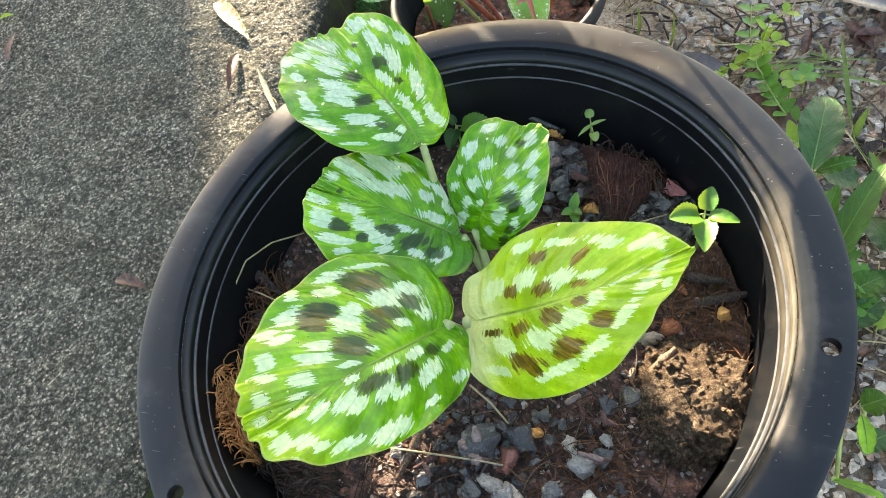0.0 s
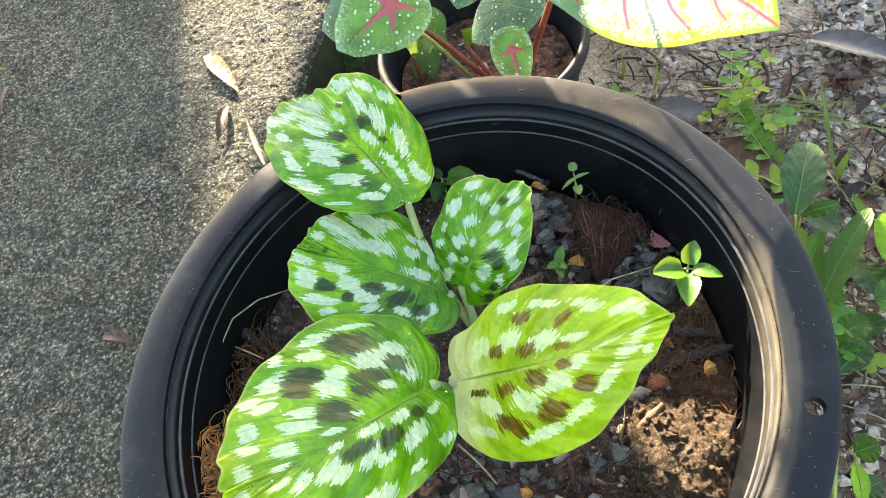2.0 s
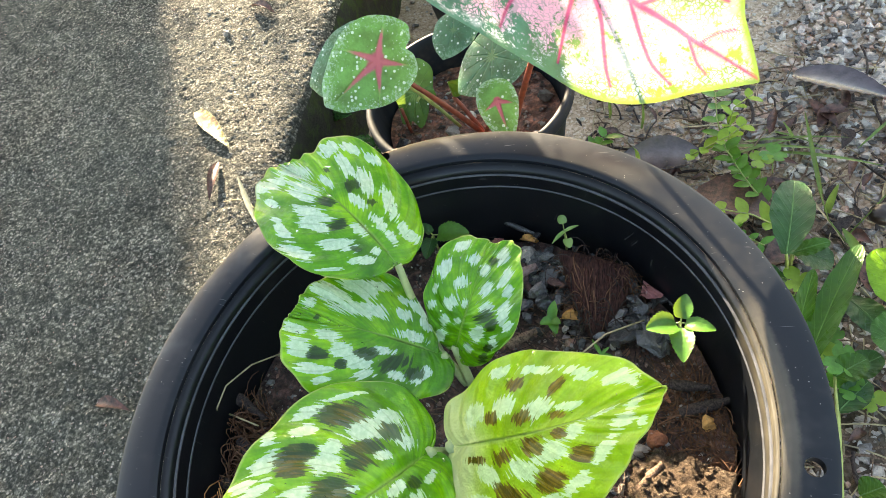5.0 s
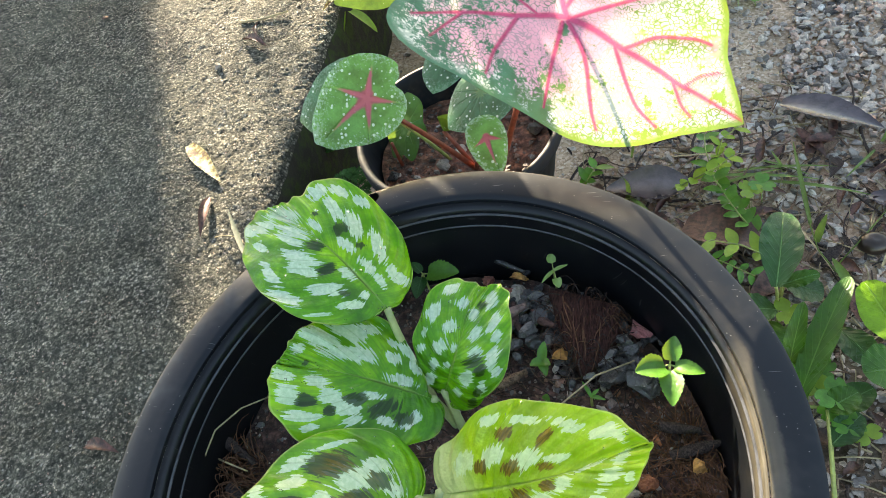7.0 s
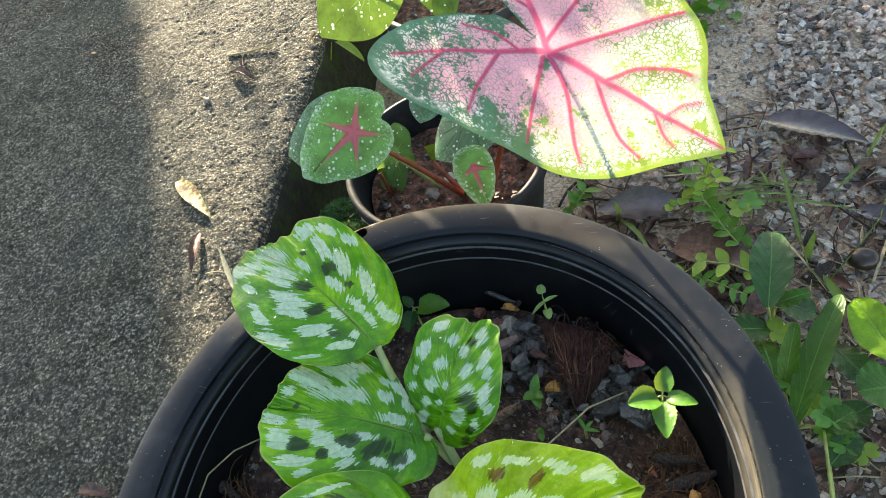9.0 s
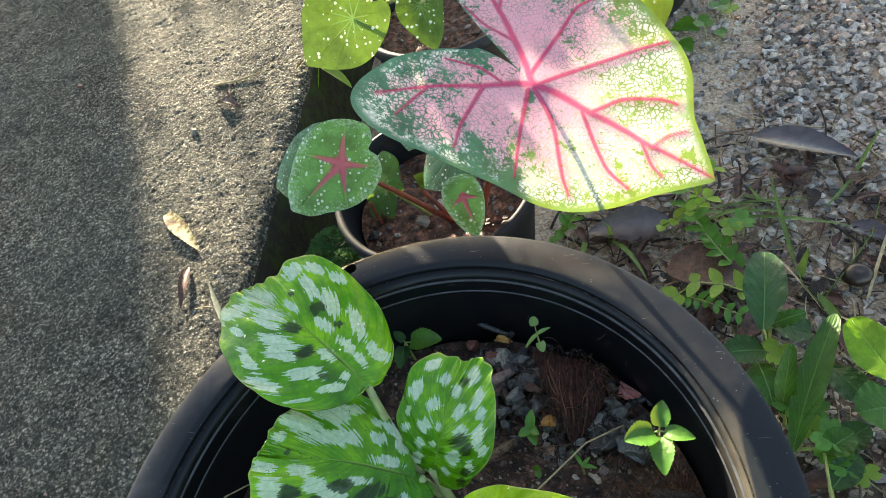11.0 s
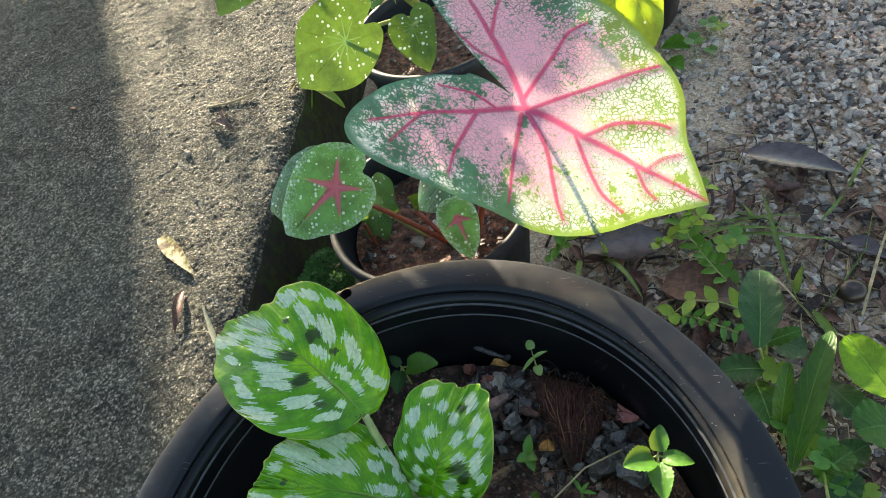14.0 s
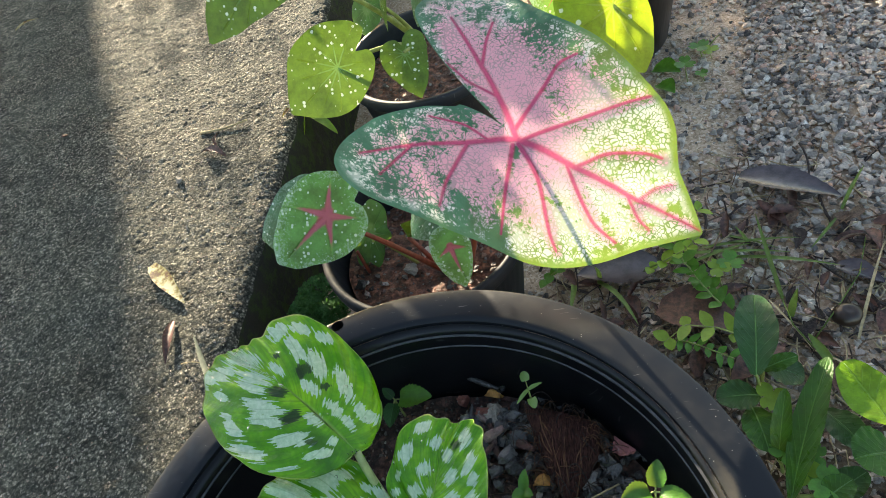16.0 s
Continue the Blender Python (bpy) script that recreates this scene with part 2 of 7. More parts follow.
def crumbly():
    """Dry crumbled earth: pale crumbs, dark pits."""
    k = Kit("crumbly_earth")
    n = k.noise(330, 6, 0.85)
    big = k.noise(45, 3, 0.6)
    col = k.ramp(n, [(0.36, (0.030, 0.020, 0.014)), (0.5, (0.125, 0.088, 0.060)), (0.66, (0.36, 0.27, 0.185))])
    col = k.mix(k.step(big, 0.42, 0.62, 0.0, 0.5), col, (0.095, 0.060, 0.038))
    k.set(color=col, rough=0.95, spec=0.2)
    k.bump(k.math("ADD", n, k.math("MULTIPLY", k.voronoi(260), 0.6)), 1.0, 0.005)
    return k.m


def yellowed():
    """A dying leaf: cream with brown blotches."""
    k = Kit("yellowed_leaf")
    n = k.noise(120, 4, 0.7)
    col = k.ramp(n, [(0.42, (0.15, 0.075, 0.035)), (0.49, (0.36, 0.30, 0.09)), (0.58, (0.62, 0.55, 0.34))])
    k.set(color=col, rough=0.6, spec=0.4)
    k.bump(k.noise(260, 4, 0.7), 0.5, 0.001)
    k.leafy(col, 0.2)
    return k.m


def fibre(name, color, scale=(900, 900, 60), depth=0.0012):
    k = Kit(name)
    n = k.noise(1.0, 4, 0.7, k.stretch(scale))
    col = k.mix(k.step(n, 0.3, 0.7), tuple(c * 0.35 for c in color), tuple(min(1, c * 1.7) for c in color))
    k.set(color=col, rough=0.85, spec=0.25)
    k.bump(n, 0.8, depth)
    return k.m


def ginger_leaf():
    """Peacock ginger: green with comb-edged silver patches and dark bands, fine side veins."""
    k = Kit("peacock_ginger_leaf")
    v, run = k.attr("lv"), k.attr("vein_run")
    sil, drk, yel = k.attr("silver"), k.attr("dark"), k.attr("pale")

    def along(fine, coarse, shift):
        """Noise drawn out along the side veins."""
        way = nd(k.nt, "ShaderNodeCombineXYZ", {0: k.math("MULTIPLY", run, fine), 1: k.math("MULTIPLY", v, coarse), 2: k.math("ADD", k.random(), shift)}).outputs[0]
        return k.noise(1.0, 2, 0.5, way)

    comb = k.math("MULTIPLY", k.math("SUBTRACT", along(95.0, 2.5, 0.0), 0.5), 2.3)
    crumb = k.math("MULTIPLY", k.math("SUBTRACT", k.noise(520, 3, 0.7), 0.5), 0.55)
    soft = k.noise(34, 4, 0.7)
    s = k.step(k.math("ADD", k.math("ADD", sil, comb), crumb), 0.45, 0.56)
    d = k.step(k.math("ADD", k.math("ADD", drk, comb), crumb), 0.47, 0.66)
    base = k.ramp(soft, [(0.34, (0.030, 0.180, 0.003)), (0.50, (0.115, 0.42, 0.004)), (0.66, (0.30, 0.66, 0.008))])
    base = k.mix(k.step(along(60.0, 2.0, 3.0), 0.42, 0.62, 0.0, 0.4), base, (0.055, 0.20, 0.008))
    base = k.mix(yel, base, k.mix(k.step(soft, 0.3, 0.7), (0.46, 0.64, 0.008), (0.62, 0.76, 0.03)))
    cream = k.step(yel, 0.72, 1.0)
    base = k.mix(cream, base, (0.80, 0.82, 0.36))
    streak = k.step(along(130.0, 4.0, 5.0), 0.40, 0.62)
    dark_tone = k.mix(streak, (0.012, 0.040, 0.006), k.mix(k.math("MULTIPLY", k.step(k.noise(30, 2), 0.42, 0.58), k.step(yel, 0.0, 0.04)), (0.026, 0.085, 0.010), (0.135, 0.100, 0.004)))
    dark_tone = k.mix(k.step(yel, 0.3, 0.55), dark_tone, k.mix(streak, (0.12, 0.055, 0.004), (0.30, 0.18, 0.012)))
    col = k.mix(d, base, dark_tone)
    silver = k.mix(k.step(k.noise(420, 3), 0.35, 0.7), (0.54, 0.72, 0.50), (0.74, 0.86, 0.68))
    silver = k.mix(yel, silver, (0.80, 0.88, 0.42))
    col = k.mix(k.math("MULTIPLY", s, k.math("SUBTRACT", 1.0, k.math("MULTIPLY", d, 0.9))), col, silver)
    wave = nd(k.nt, "ShaderNodeMath", {0: k.math("MULTIPLY", run, 170.0)}, op="SINE").outputs[0]
    vein = k.step(wave, 0.86, 1.0)
    mid = k.step(k.math("ABSOLUTE", v), 0.0, 0.03, 1.0, 0.0)
    col = k.mix(k.math("MULTIPLY", vein, k.math("SUBTRACT", 0.22, k.math("MULTIPLY", yel, 0.18))), col, (0.05, 0.19, 0.012))
    col = k.mix(k.math("MULTIPLY", mid, 0.7), col, (0.36, 0.55, 0.10))
    rim = k.step(k.math("ABSOLUTE", v), 0.975, 0.995)
    col = k.mix(k.math("MULTIPLY", rim, 0.6), col, (0.50, 0.55, 0.16))
    k.set(color=col, rough=k.math("ADD", 0.30, k.math("MULTIPLY", k.noise(90, 3), 0.16)), spec=0.36, coat=0.55, coat_rough=0.10)
    pleat = nd(k.nt, "ShaderNodeMath", {0: k.math("MULTIPLY", run, 62.0)}, op="SINE").outputs[0]
    h = k.math("ADD", k.math("ADD", k.math("MULTIPLY", wave, 0.10), k.math("MULTIPLY", pleat, 0.30)), k.math("MULTIPLY", k.noise(120, 3, 0.6), 2.2))
    h = k.math("SUBTRACT", h, k.math("MULTIPLY", mid, 0.4))
    k.bump(h, 0.9, 0.0013)
    k.leafy(k.mix(0.35, col, (0.45, 0.85, 0.02)), 0.40)
    return k.m


def caladium(name, green, inner, vein_col, star=0.3, blush=0.0, speck=0.5, spot_col=(0.75, 0.82, 0.72), spot_scale=260, glow=(0.6, 0.75, 0.1), glow_share=0.35, margin=0.0, share=0.28):
    """Caladium leaf: green with speckles, coloured veins, and a blushing centre when blush > 0."""
    k = Kit(name)
    rho, vein = k.attr("rho"), k.attr("vein")
    n = k.noise(60, 4, 0.7)
    g = k.ramp(n, [(0.3, tuple(c * 0.5 for c in green)), (0.7, tuple(min(1, c * 1.4) for c in green))])
    col = g
    pale_share = None
    if blush > 0:
        pos = nd(k.nt, "ShaderNodeVectorMath", {0: k.co, 1: nd(k.nt, "ShaderNodeVectorMath", {0: k.noise_vec(70), 1: (0.012, 0.012, 0.012)}, op="MULTIPLY").outputs[0]}, op="ADD").outputs[0]
        net = k.math("ADD", k.voronoi(390, "DISTANCE_TO_EDGE", co=pos), k.math("MULTIPLY", k.math("SUBTRACT", k.noise(500, 3, 0.7), 0.5), 0.09))
        wild = k.noise(40, 4, 0.75)
        crack = k.math("MAXIMUM", k.step(net, 0.02, k.math("MULTIPLY", k.step(rho, 0.2, 0.9, 0.08, 0.20), k.step(k.noise(48, 3, 0.7), 0.36, 0.62, 0.25, 1.35))), k.step(k.math("SUBTRACT", k.noise(24, 3), k.math("MULTIPLY", rho, 0.25)), 0.30, 0.40, 0.0, 0.62))
        lean = k.math("ADD", k.math("MULTIPLY", rho, k.step(k.attr("ahead"), 0.0, 0.4, 0.33, 0.20)), k.math("MULTIPLY", k.math("SUBTRACT", wild, 0.5), 1.15))
        fine = nd(k.nt, "ShaderNodeMix", {0: k.step(k.attr("ahead"), 0.15, 0.45), 2: k.noise(300, 5, 0.85), 3: k.noise(150, 4, 0.7)}).outputs[0]
        blot = k.step(k.math("SUBTRACT", fine, lean), 0.18, 0.26)
        near_vein = k.step(vein, 0.02, 0.25)
        rimless = k.step(rho, 0.93, 0.985, 1.0, 0.0)
        pale_share = k.math("MULTIPLY", k.math("MULTIPLY", k.math("MULTIPLY", blot, crack), rimless), k.math("SUBTRACT", 1.0, k.math("MULTIPLY", near_vein, 0.0)))
        pink = k.step(k.math("ADD", rho, k.math("MULTIPLY", k.math("SUBTRACT", k.noise(45, 4, 0.7), 0.5), 0.9)), 0.66, 0.98, 1.0, 0.0)
        pink = k.math("MULTIPLY", pink, k.step(k.math("ADD", k.attr("ahead"), k.math("MULTIPLY", k.math("SUBTRACT", k.noise(30, 3), 0.5), 0.6)), 0.10, 0.48, 1.0, 0.0))
        pink = k.math("MAXIMUM", pink, k.math("MULTIPLY", k.step(k.math("ADD", k.attr("flush"), k.math("MULTIPLY", k.math("SUBTRACT", k.noise(90, 4, 0.7), 0.5), 0.9)), 0.35, 0.75), 0.8))
        pale = k.mix(pink, (0.88, 0.91, 0.84), inner)
        col = k.mix(pale_share, g, pale)
    v = k.voronoi(spot_scale)
    r = nd(k.nt, "ShaderNodeSeparateColor", {0: k.voronoi(spot_scale, out="Color")}).outputs[0]
    size = k.step(r, 1.0 - speck, 1.0, 0.02, 0.42)
    edge = k.math("ADD", v, k.math("MULTIPLY", k.math("SUBTRACT", k.noise(spot_scale * 4, 2), 0.5), 0.22))
    dots = k.math("MULTIPLY", k.step(k.math("SUBTRACT", edge, size), -0.08, 0.0, 1.0, 0.0), k.step(r, 1.0 - speck, 1.0 - speck + 0.05))
    if margin:
        frost = k.math("ADD", k.math("MULTIPLY", rho, 0.42), k.math("MULTIPLY", k.math("SUBTRACT", k.noise(26, 3), 0.5), 0.35))
        frost = k.step(k.math("ADD", frost, k.math("SUBTRACT", k.noise(420, 4, 0.8), 0.5)), 0.36, 0.44)
        col = k.mix(k.math("MULTIPLY", frost, margin), col, (0.42, 0.60, 0.46))
    col = k.mix(dots, col, spot_col)
    heart = k.step(k.math("ADD", rho, k.math("MULTIPLY", k.math("SUBTRACT", k.noise(200, 3), 0.5), 0.15)), star * 0.7, star, 1.0, 0.0)
    if blush > 0:
        line = k.math("MULTIPLY", k.step(k.math("ADD", vein, k.math("MULTIPLY", k.math("SUBTRACT", k.noise(240, 3), 0.5), 0.35)), 0.10, 0.95), 0.92)
    else:
        wide = k.step(k.math("ADD", k.math("SUBTRACT", vein, k.math("MULTIPLY", rho, 0.95)), k.math("MULTIPLY", k.math("SUBTRACT", k.noise(330, 4, 0.8), 0.5), 0.8)), -0.10, 0.55)
        line = k.math("MAXIMUM", k.math("MULTIPLY", wide, heart), k.step(rho, star * 0.18, star * 0.30, 1.0, 0.0)) if star > 0.6 else k.math("MULTIPLY", k.step(vein, 0.25, 0.7), heart)
        col = k.mix(k.math("MULTIPLY", k.step(vein, 0.55, 0.95), 0.5), col, tuple(min(1, c * 1.5) for c in green))
    col = k.mix(k.math("MULTIPLY", line, 0.92), col, vein_col)
    k.set(color=col, rough=0.42, spec=0.45)
    h = k.math("ADD", k.math("MULTIPLY", k.step(vein, 0.2, 0.9), -1.6), k.math("MULTIPLY", k.noise(80, 3), 1.2))
    k.bump(h, 0.6, 0.0022)
    if blush > 0:
        # sunlit tip half tinted lime, shaded back lobes teal, put into the colour
        glow = k.mix(k.step(k.math("ADD", k.attr("ahead"), k.math("MULTIPLY", rho, 0.15)), -0.1, 0.45), (0.09, 0.27, 0.12), glow)
        through = k.mix(pale_share, glow, k.mix(pink, (0.86, 0.84, 0.62), (0.88, 0.48, 0.62)))
        through = k.mix(k.math("MULTIPLY", line, 0.9), through, (0.66, 0.06, 0.17))
    else:
        through = k.mix(glow_share, col, glow)
    k.leafy(through, share)
    return k.m


def veined_leaf(name, green, pale):
    """A glossy leaf with a pale midrib and sunken side veins."""
    k = Kit(name)
    v, run = k.attr("lv"), k.attr("vein_run")
    wave = nd(k.nt, "ShaderNodeMath", {0: k.math("MULTIPLY", run, 46.0)}, op="SINE").outputs[0]
    line = k.step(wave, 0.93, 1.0)
    mid = k.step(k.math("ABSOLUTE", v), 0.02, 0.06, 1.0, 0.0)
    n = k.noise(60, 4, 0.7)
    col = k.mix(k.step(n, 0.3, 0.7), tuple(c * 0.7 for c in green), tuple(c * 1.3 for c in green))
    col = k.mix(k.math("MAXIMUM", k.math("MULTIPLY", line, 0.3), k.math("MULTIPLY", mid, 0.8)), col, pale)
    k.set(color=col, rough=k.step(k.noise(140, 3), 0.3, 0.7, 0.26, 0.46), spec=0.42)
    h = k.math("SUBTRACT", k.math("ADD", k.math("MULTIPLY", k.noise(150, 4, 0.7), 1.6), k.math("MULTIPLY", wave, 0.10)), k.math("MULTIPLY", k.math("MAXIMUM", line, mid), 0.9))
    k.bump(h, 0.5, 0.0013)
    k.leafy(k.mix(0.5, col, (0.3, 0.5, 0.05)), 0.22)
    return k.m


M_CONCRETE, M_MOSSY, M_DIRT, M_SOIL = concrete(), mossy(), dirt(), potting(tone=(0.088, 0.044, 0.034))
M_SOIL_RED = potting("reddish_soil", (0.20, 0.085, 0.055))
M_CHIP = stone("pinkish_bark_chip", [(0.0, (0.10, 0.048, 0.040)), (0.5, (0.26, 0.15, 0.13)), (1.0, (0.42, 0.33, 0.29))])
M_POT = plastic(sun_band=0.28)
M_POT_RIM = plastic("dusty_black_plastic", 0.009, (0.150, 0.145, 0.138), 0.28, 0.30, 0.32, sun_band=0.14, flecks=0.42)
M_POT_WORN = plain("rubbed_black_plastic", (0.062, 0.064, 0.07), 0.35, 0.5, 0.5, 60, 0.0)
M_POT_GREY = plastic("dark_grey_plastic", 0.02, (0.12, 0.12, 0.12), 0.4, 0.45, 0.35)
M_POT_OLD = plastic("worn_brown_plastic", 0.014, (0.15, 0.12, 0.09), 0.5, 0.55, 0.25)
M_GRAVEL = stone("grey_gravel", [(0.0, (0.09, 0.080, 0.076)), (0.18, (0.30, 0.26, 0.235)), (0.42, (0.60, 0.52, 0.45)), (0.72, (0.80, 0.67, 0.55)), (0.92, (0.66, 0.41, 0.31)), (1.0, (0.90, 0.86, 0.79))], True)
M_PEBBLE = stone("grey_pebble", [(0.0, (0.07, 0.066, 0.062)), (0.35, (0.26, 0.235, 0.21)), (0.75, (0.52, 0.45, 0.37)), (1.0, (0.76, 0.71, 0.62))])
M_SLATE = stone("wet_grey_stone", [(0.0, (0.040, 0.040, 0.042)), (0.6, (0.125, 0.120, 0.118)), (1.0, (0.36, 0.34, 0.315))], wet=0.55, rough=0.40)
M_CHARCOAL = stone("charcoal", [(0.0, (0.026, 0.026, 0.028)), (1.0, (0.105, 0.102, 0.100))], wet=0.7, rough=0.34)
M_GRIT = stone("soil_grit", [(0.0, (0.05, 0.042, 0.04)), (0.35, (0.14, 0.10, 0.08)), (0.6, (0.21, 0.205, 0.205)), (0.8, (0.34, 0.14, 0.08)), (0.93, (0.34, 0.29, 0.25)), (1.0, (0.55, 0.5, 0.45))], True, wet=0.2, rough=0.65)
M_BRICK = stone("red_brick", [(0.0, (0.32, 0.10, 0.05)), (1.0, (0.42, 0.16, 0.07))])
M_ORANGE = stone("orange_brick", [(0.0, (0.62, 0.25, 0.06)), (1.0, (0.72, 0.36, 0.11))])
M_PINK = stone("pink_stone", [(0.0, (0.55, 0.17, 0.17)), (1.0, (0.60, 0.22, 0.21))], wet=0.3, rough=0.5)
M_BEIGE = stone("beige_stone", [(0.0, (0.52, 0.42, 0.32)), (1.0, (0.6, 0.5, 0.4))])
M_REDROCK = stone("red_rock", [(0.0, (0.34, 0.12, 0.09)), (1.0, (0.38, 0.15, 0.11))], wet=0.35, rough=0.5)
M_CLOD = crumbly()
M_HUSK = fibre("coconut_husk", (0.072, 0.030, 0.023), (1300, 130, 600), 0.003)
M_WOOD = fibre("weathered_wood_chip", (0.17, 0.11, 0.075))
M_BARK = fibre("dark_bark", (0.055, 0.04, 0.035))
M_ROOT = plain("coir_fibre", (0.165, 0.082, 0.046), 0.85, 0.2, 0.6, 300, 0)
M_DULL_BLADE = plain("dull_grass_blade", (0.095, 0.115, 0.078), 0.7, 0.3, 0.3, 200, 0.1)
M_HAIR = plain("husk_hair", (0.17, 0.085, 0.050), 0.85, 0.2, 0.4, 300, 0)
M_TUFT = plain("red_root_fibre", (0.50, 0.23, 0.09), 0.8, 0.3, 0.4, 300, 0)
M_STRAW = plain("dry_straw", (0.42, 0.34, 0.2), 0.8, 0.3, 0.3, 200, 0)
M_GINGER = ginger_leaf()
M_PETIOLE = plain("pale_petiole", (0.42, 0.50, 0.22), 0.45, 0.5, 0.25, 80, 0.1, 0.2, (0.6, 0.7, 0.3))
M_CAL_BIG = caladium("pink_caladium_leaf", (0.066, 0.20, 0.118), (0.98, 0.47, 0.56), (0.64, 0.022, 0.16), star=1.2, blush=1.0, speck=0.0, glow=(0.40, 0.58, 0.02), share=0.36)
M_CAL_STAR = caladium("star_caladium_leaf", (0.12, 0.35, 0.075), (0.5, 0.2, 0.2), (0.58, 0.07, 0.17), star=0.80, speck=0.6, spot_scale=300, spot_col=(0.66, 0.80, 0.66), margin=0.7)
M_CAL_DARK = caladium("dark_caladium_leaf", (0.045, 0.165, 0.085), (0.5, 0.2, 0.2), (0.12, 0.25, 0.1), star=0.2, speck=0.5, spot_scale=330, margin=0.35)
M_CAL_GREEN = caladium("green_caladium_leaf", (0.07, 0.20, 0.035), (0.5, 0.2, 0.2), (0.2, 0.36, 0.1), star=1.2, speck=0.3, spot_scale=300)
M_CAL_LIME = caladium("lime_caladium_leaf", (0.115, 0.205, 0.02), (0.5, 0.2, 0.2), (0.20, 0.36, 0.10), star=0.5, speck=0.5, spot_scale=210, spot_col=(0.8, 0.86, 0.74), glow=(0.34, 0.54, 0.05), share=0.20)
M_CAL_YELLOW = caladium("yellow_caladium_leaf", (0.26, 0.40, 0.025), (0.5, 0.2, 0.2), (0.34, 0.46, 0.10), star=0.5, speck=0.2, spot_scale=150, spot_col=(0.85, 0.88, 0.74), glow=(0.58, 0.74, 0.03), glow_share=0.6, share=0.42)
M_RED_STEM = plain("red_stem", (0.26, 0.06, 0.03), 0.45, 0.5, 0.4, 150, 0.2)
M_GREEN_STEM = plain("green_stem", (0.30, 0.36, 0.10), 0.5, 0.5, 0.3, 100, 0.2)
M_MIDRIB = plain("leaf_midrib", (0.10, 0.23, 0.06), 0.45, 0.5, 0.25, 90, 0.1)
M_WEED = plain("weed_leaf", (0.085, 0.25, 0.03), 0.34, 0.5, 0.35, 160, 0.4, 0.3, (0.25, 0.5, 0.04))
M_VEINED = veined_leaf("veined_weed_leaf", (0.018, 0.076, 0.017), (0.065, 0.19, 0.05))
M_VEINED_LIGHT = veined_leaf("light_veined_weed_leaf", (0.030, 0.112, 0.008), (0.13, 0.29, 0.05))
M_VEINED_LIME = veined_leaf("lime_veined_weed_leaf", (0.19, 0.37, 0.015), (0.22, 0.40, 0.05))
M_WEED_LIME = plain("lime_weed_leaf", (0.22, 0.37, 0.04), 0.42, 0.5, 0.25, 160, 0.3, 0.35, (0.5, 0.7, 0.06))
M_GRASS = plain("grass", (0.115, 0.20, 0.045), 0.5, 0.4, 0.35, 200, 0.1, 0.3, (0.4, 0.55, 0.1))
M_SEEDLING = plain("seedling_leaf", (0.085, 0.235, 0.028), 0.3, 0.5, 0.3, 240, 0.5, 0.3, (0.4, 0.6, 0.05))
M_SEED_LEAF = plain("pale_seed_leaf", (0.26, 0.42, 0.12), 0.4, 0.5, 0.2, 240, 0.3, 0.3, (0.5, 0.7, 0.1))
M_MOSS = plain("moss", (0.055, 0.155, 0.045), 0.8, 0.3, 0.5, 200, 0.2, 0.25, (0.15, 0.35, 0.05))
M_DEAD_PALE = yellowed()
M_DEAD_BROWN = plain("brown_dead_leaf", (0.115, 0.050, 0.036), 0.5, 0.5, 0.75, 170, 0.8)
M_DEAD_PURPLE = plain("dark_dead_leaf", (0.062, 0.046, 0.050), 0.25, 0.6, 0.5, 60, 0.5)
M_NUT = plain("brown_nut", (0.034, 0.021, 0.014), 0.3, 0.5, 0.4, 60, 0.3)
def water():
    k = Kit("water")
    k.set(color=rgb((1, 1, 1)), rough=0.02, spec=0.5)
    k.b.inputs["Transmission Weight"].default_value = 1.0
    k.b.inputs["IOR"].default_value = 1.33
    return k.m


M_WATER = water()
M_WALL = plain("plastered_wall", (0.5, 0.47, 0.42), 0.9, 0.2, 0.15, 40, 0.3)


# ---- setting: ground, slab, house wall ----
def ground_z(x, y):
    return 0.004 * noise.fractal(Vector((x * 9, y * 9, 2.0)), 1, 2, 3)


def ground():
    near_x, near_y = np.linspace(-0.26, 0.95, 130), np.linspace(-0.35, 1.7, 200)
    xs = np.concatenate([[-60, -12, -3, -1], near_x, [1.6, 4, 14, 60]])
    ys = np.concatenate([[-60, -12, -3, -1], near_y, [2.6, 6, 20, 60]])
    verts = [(x, y, ground_z(x, y) if abs(x) < 1.6 and -1 < y < 2.6 else 0.0) for x in xs for y in ys]
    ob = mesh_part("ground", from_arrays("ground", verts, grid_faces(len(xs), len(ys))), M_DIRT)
    return tagged(ob, "sandy brown ground strewn with grit and gravel", "ground", kind="structure")


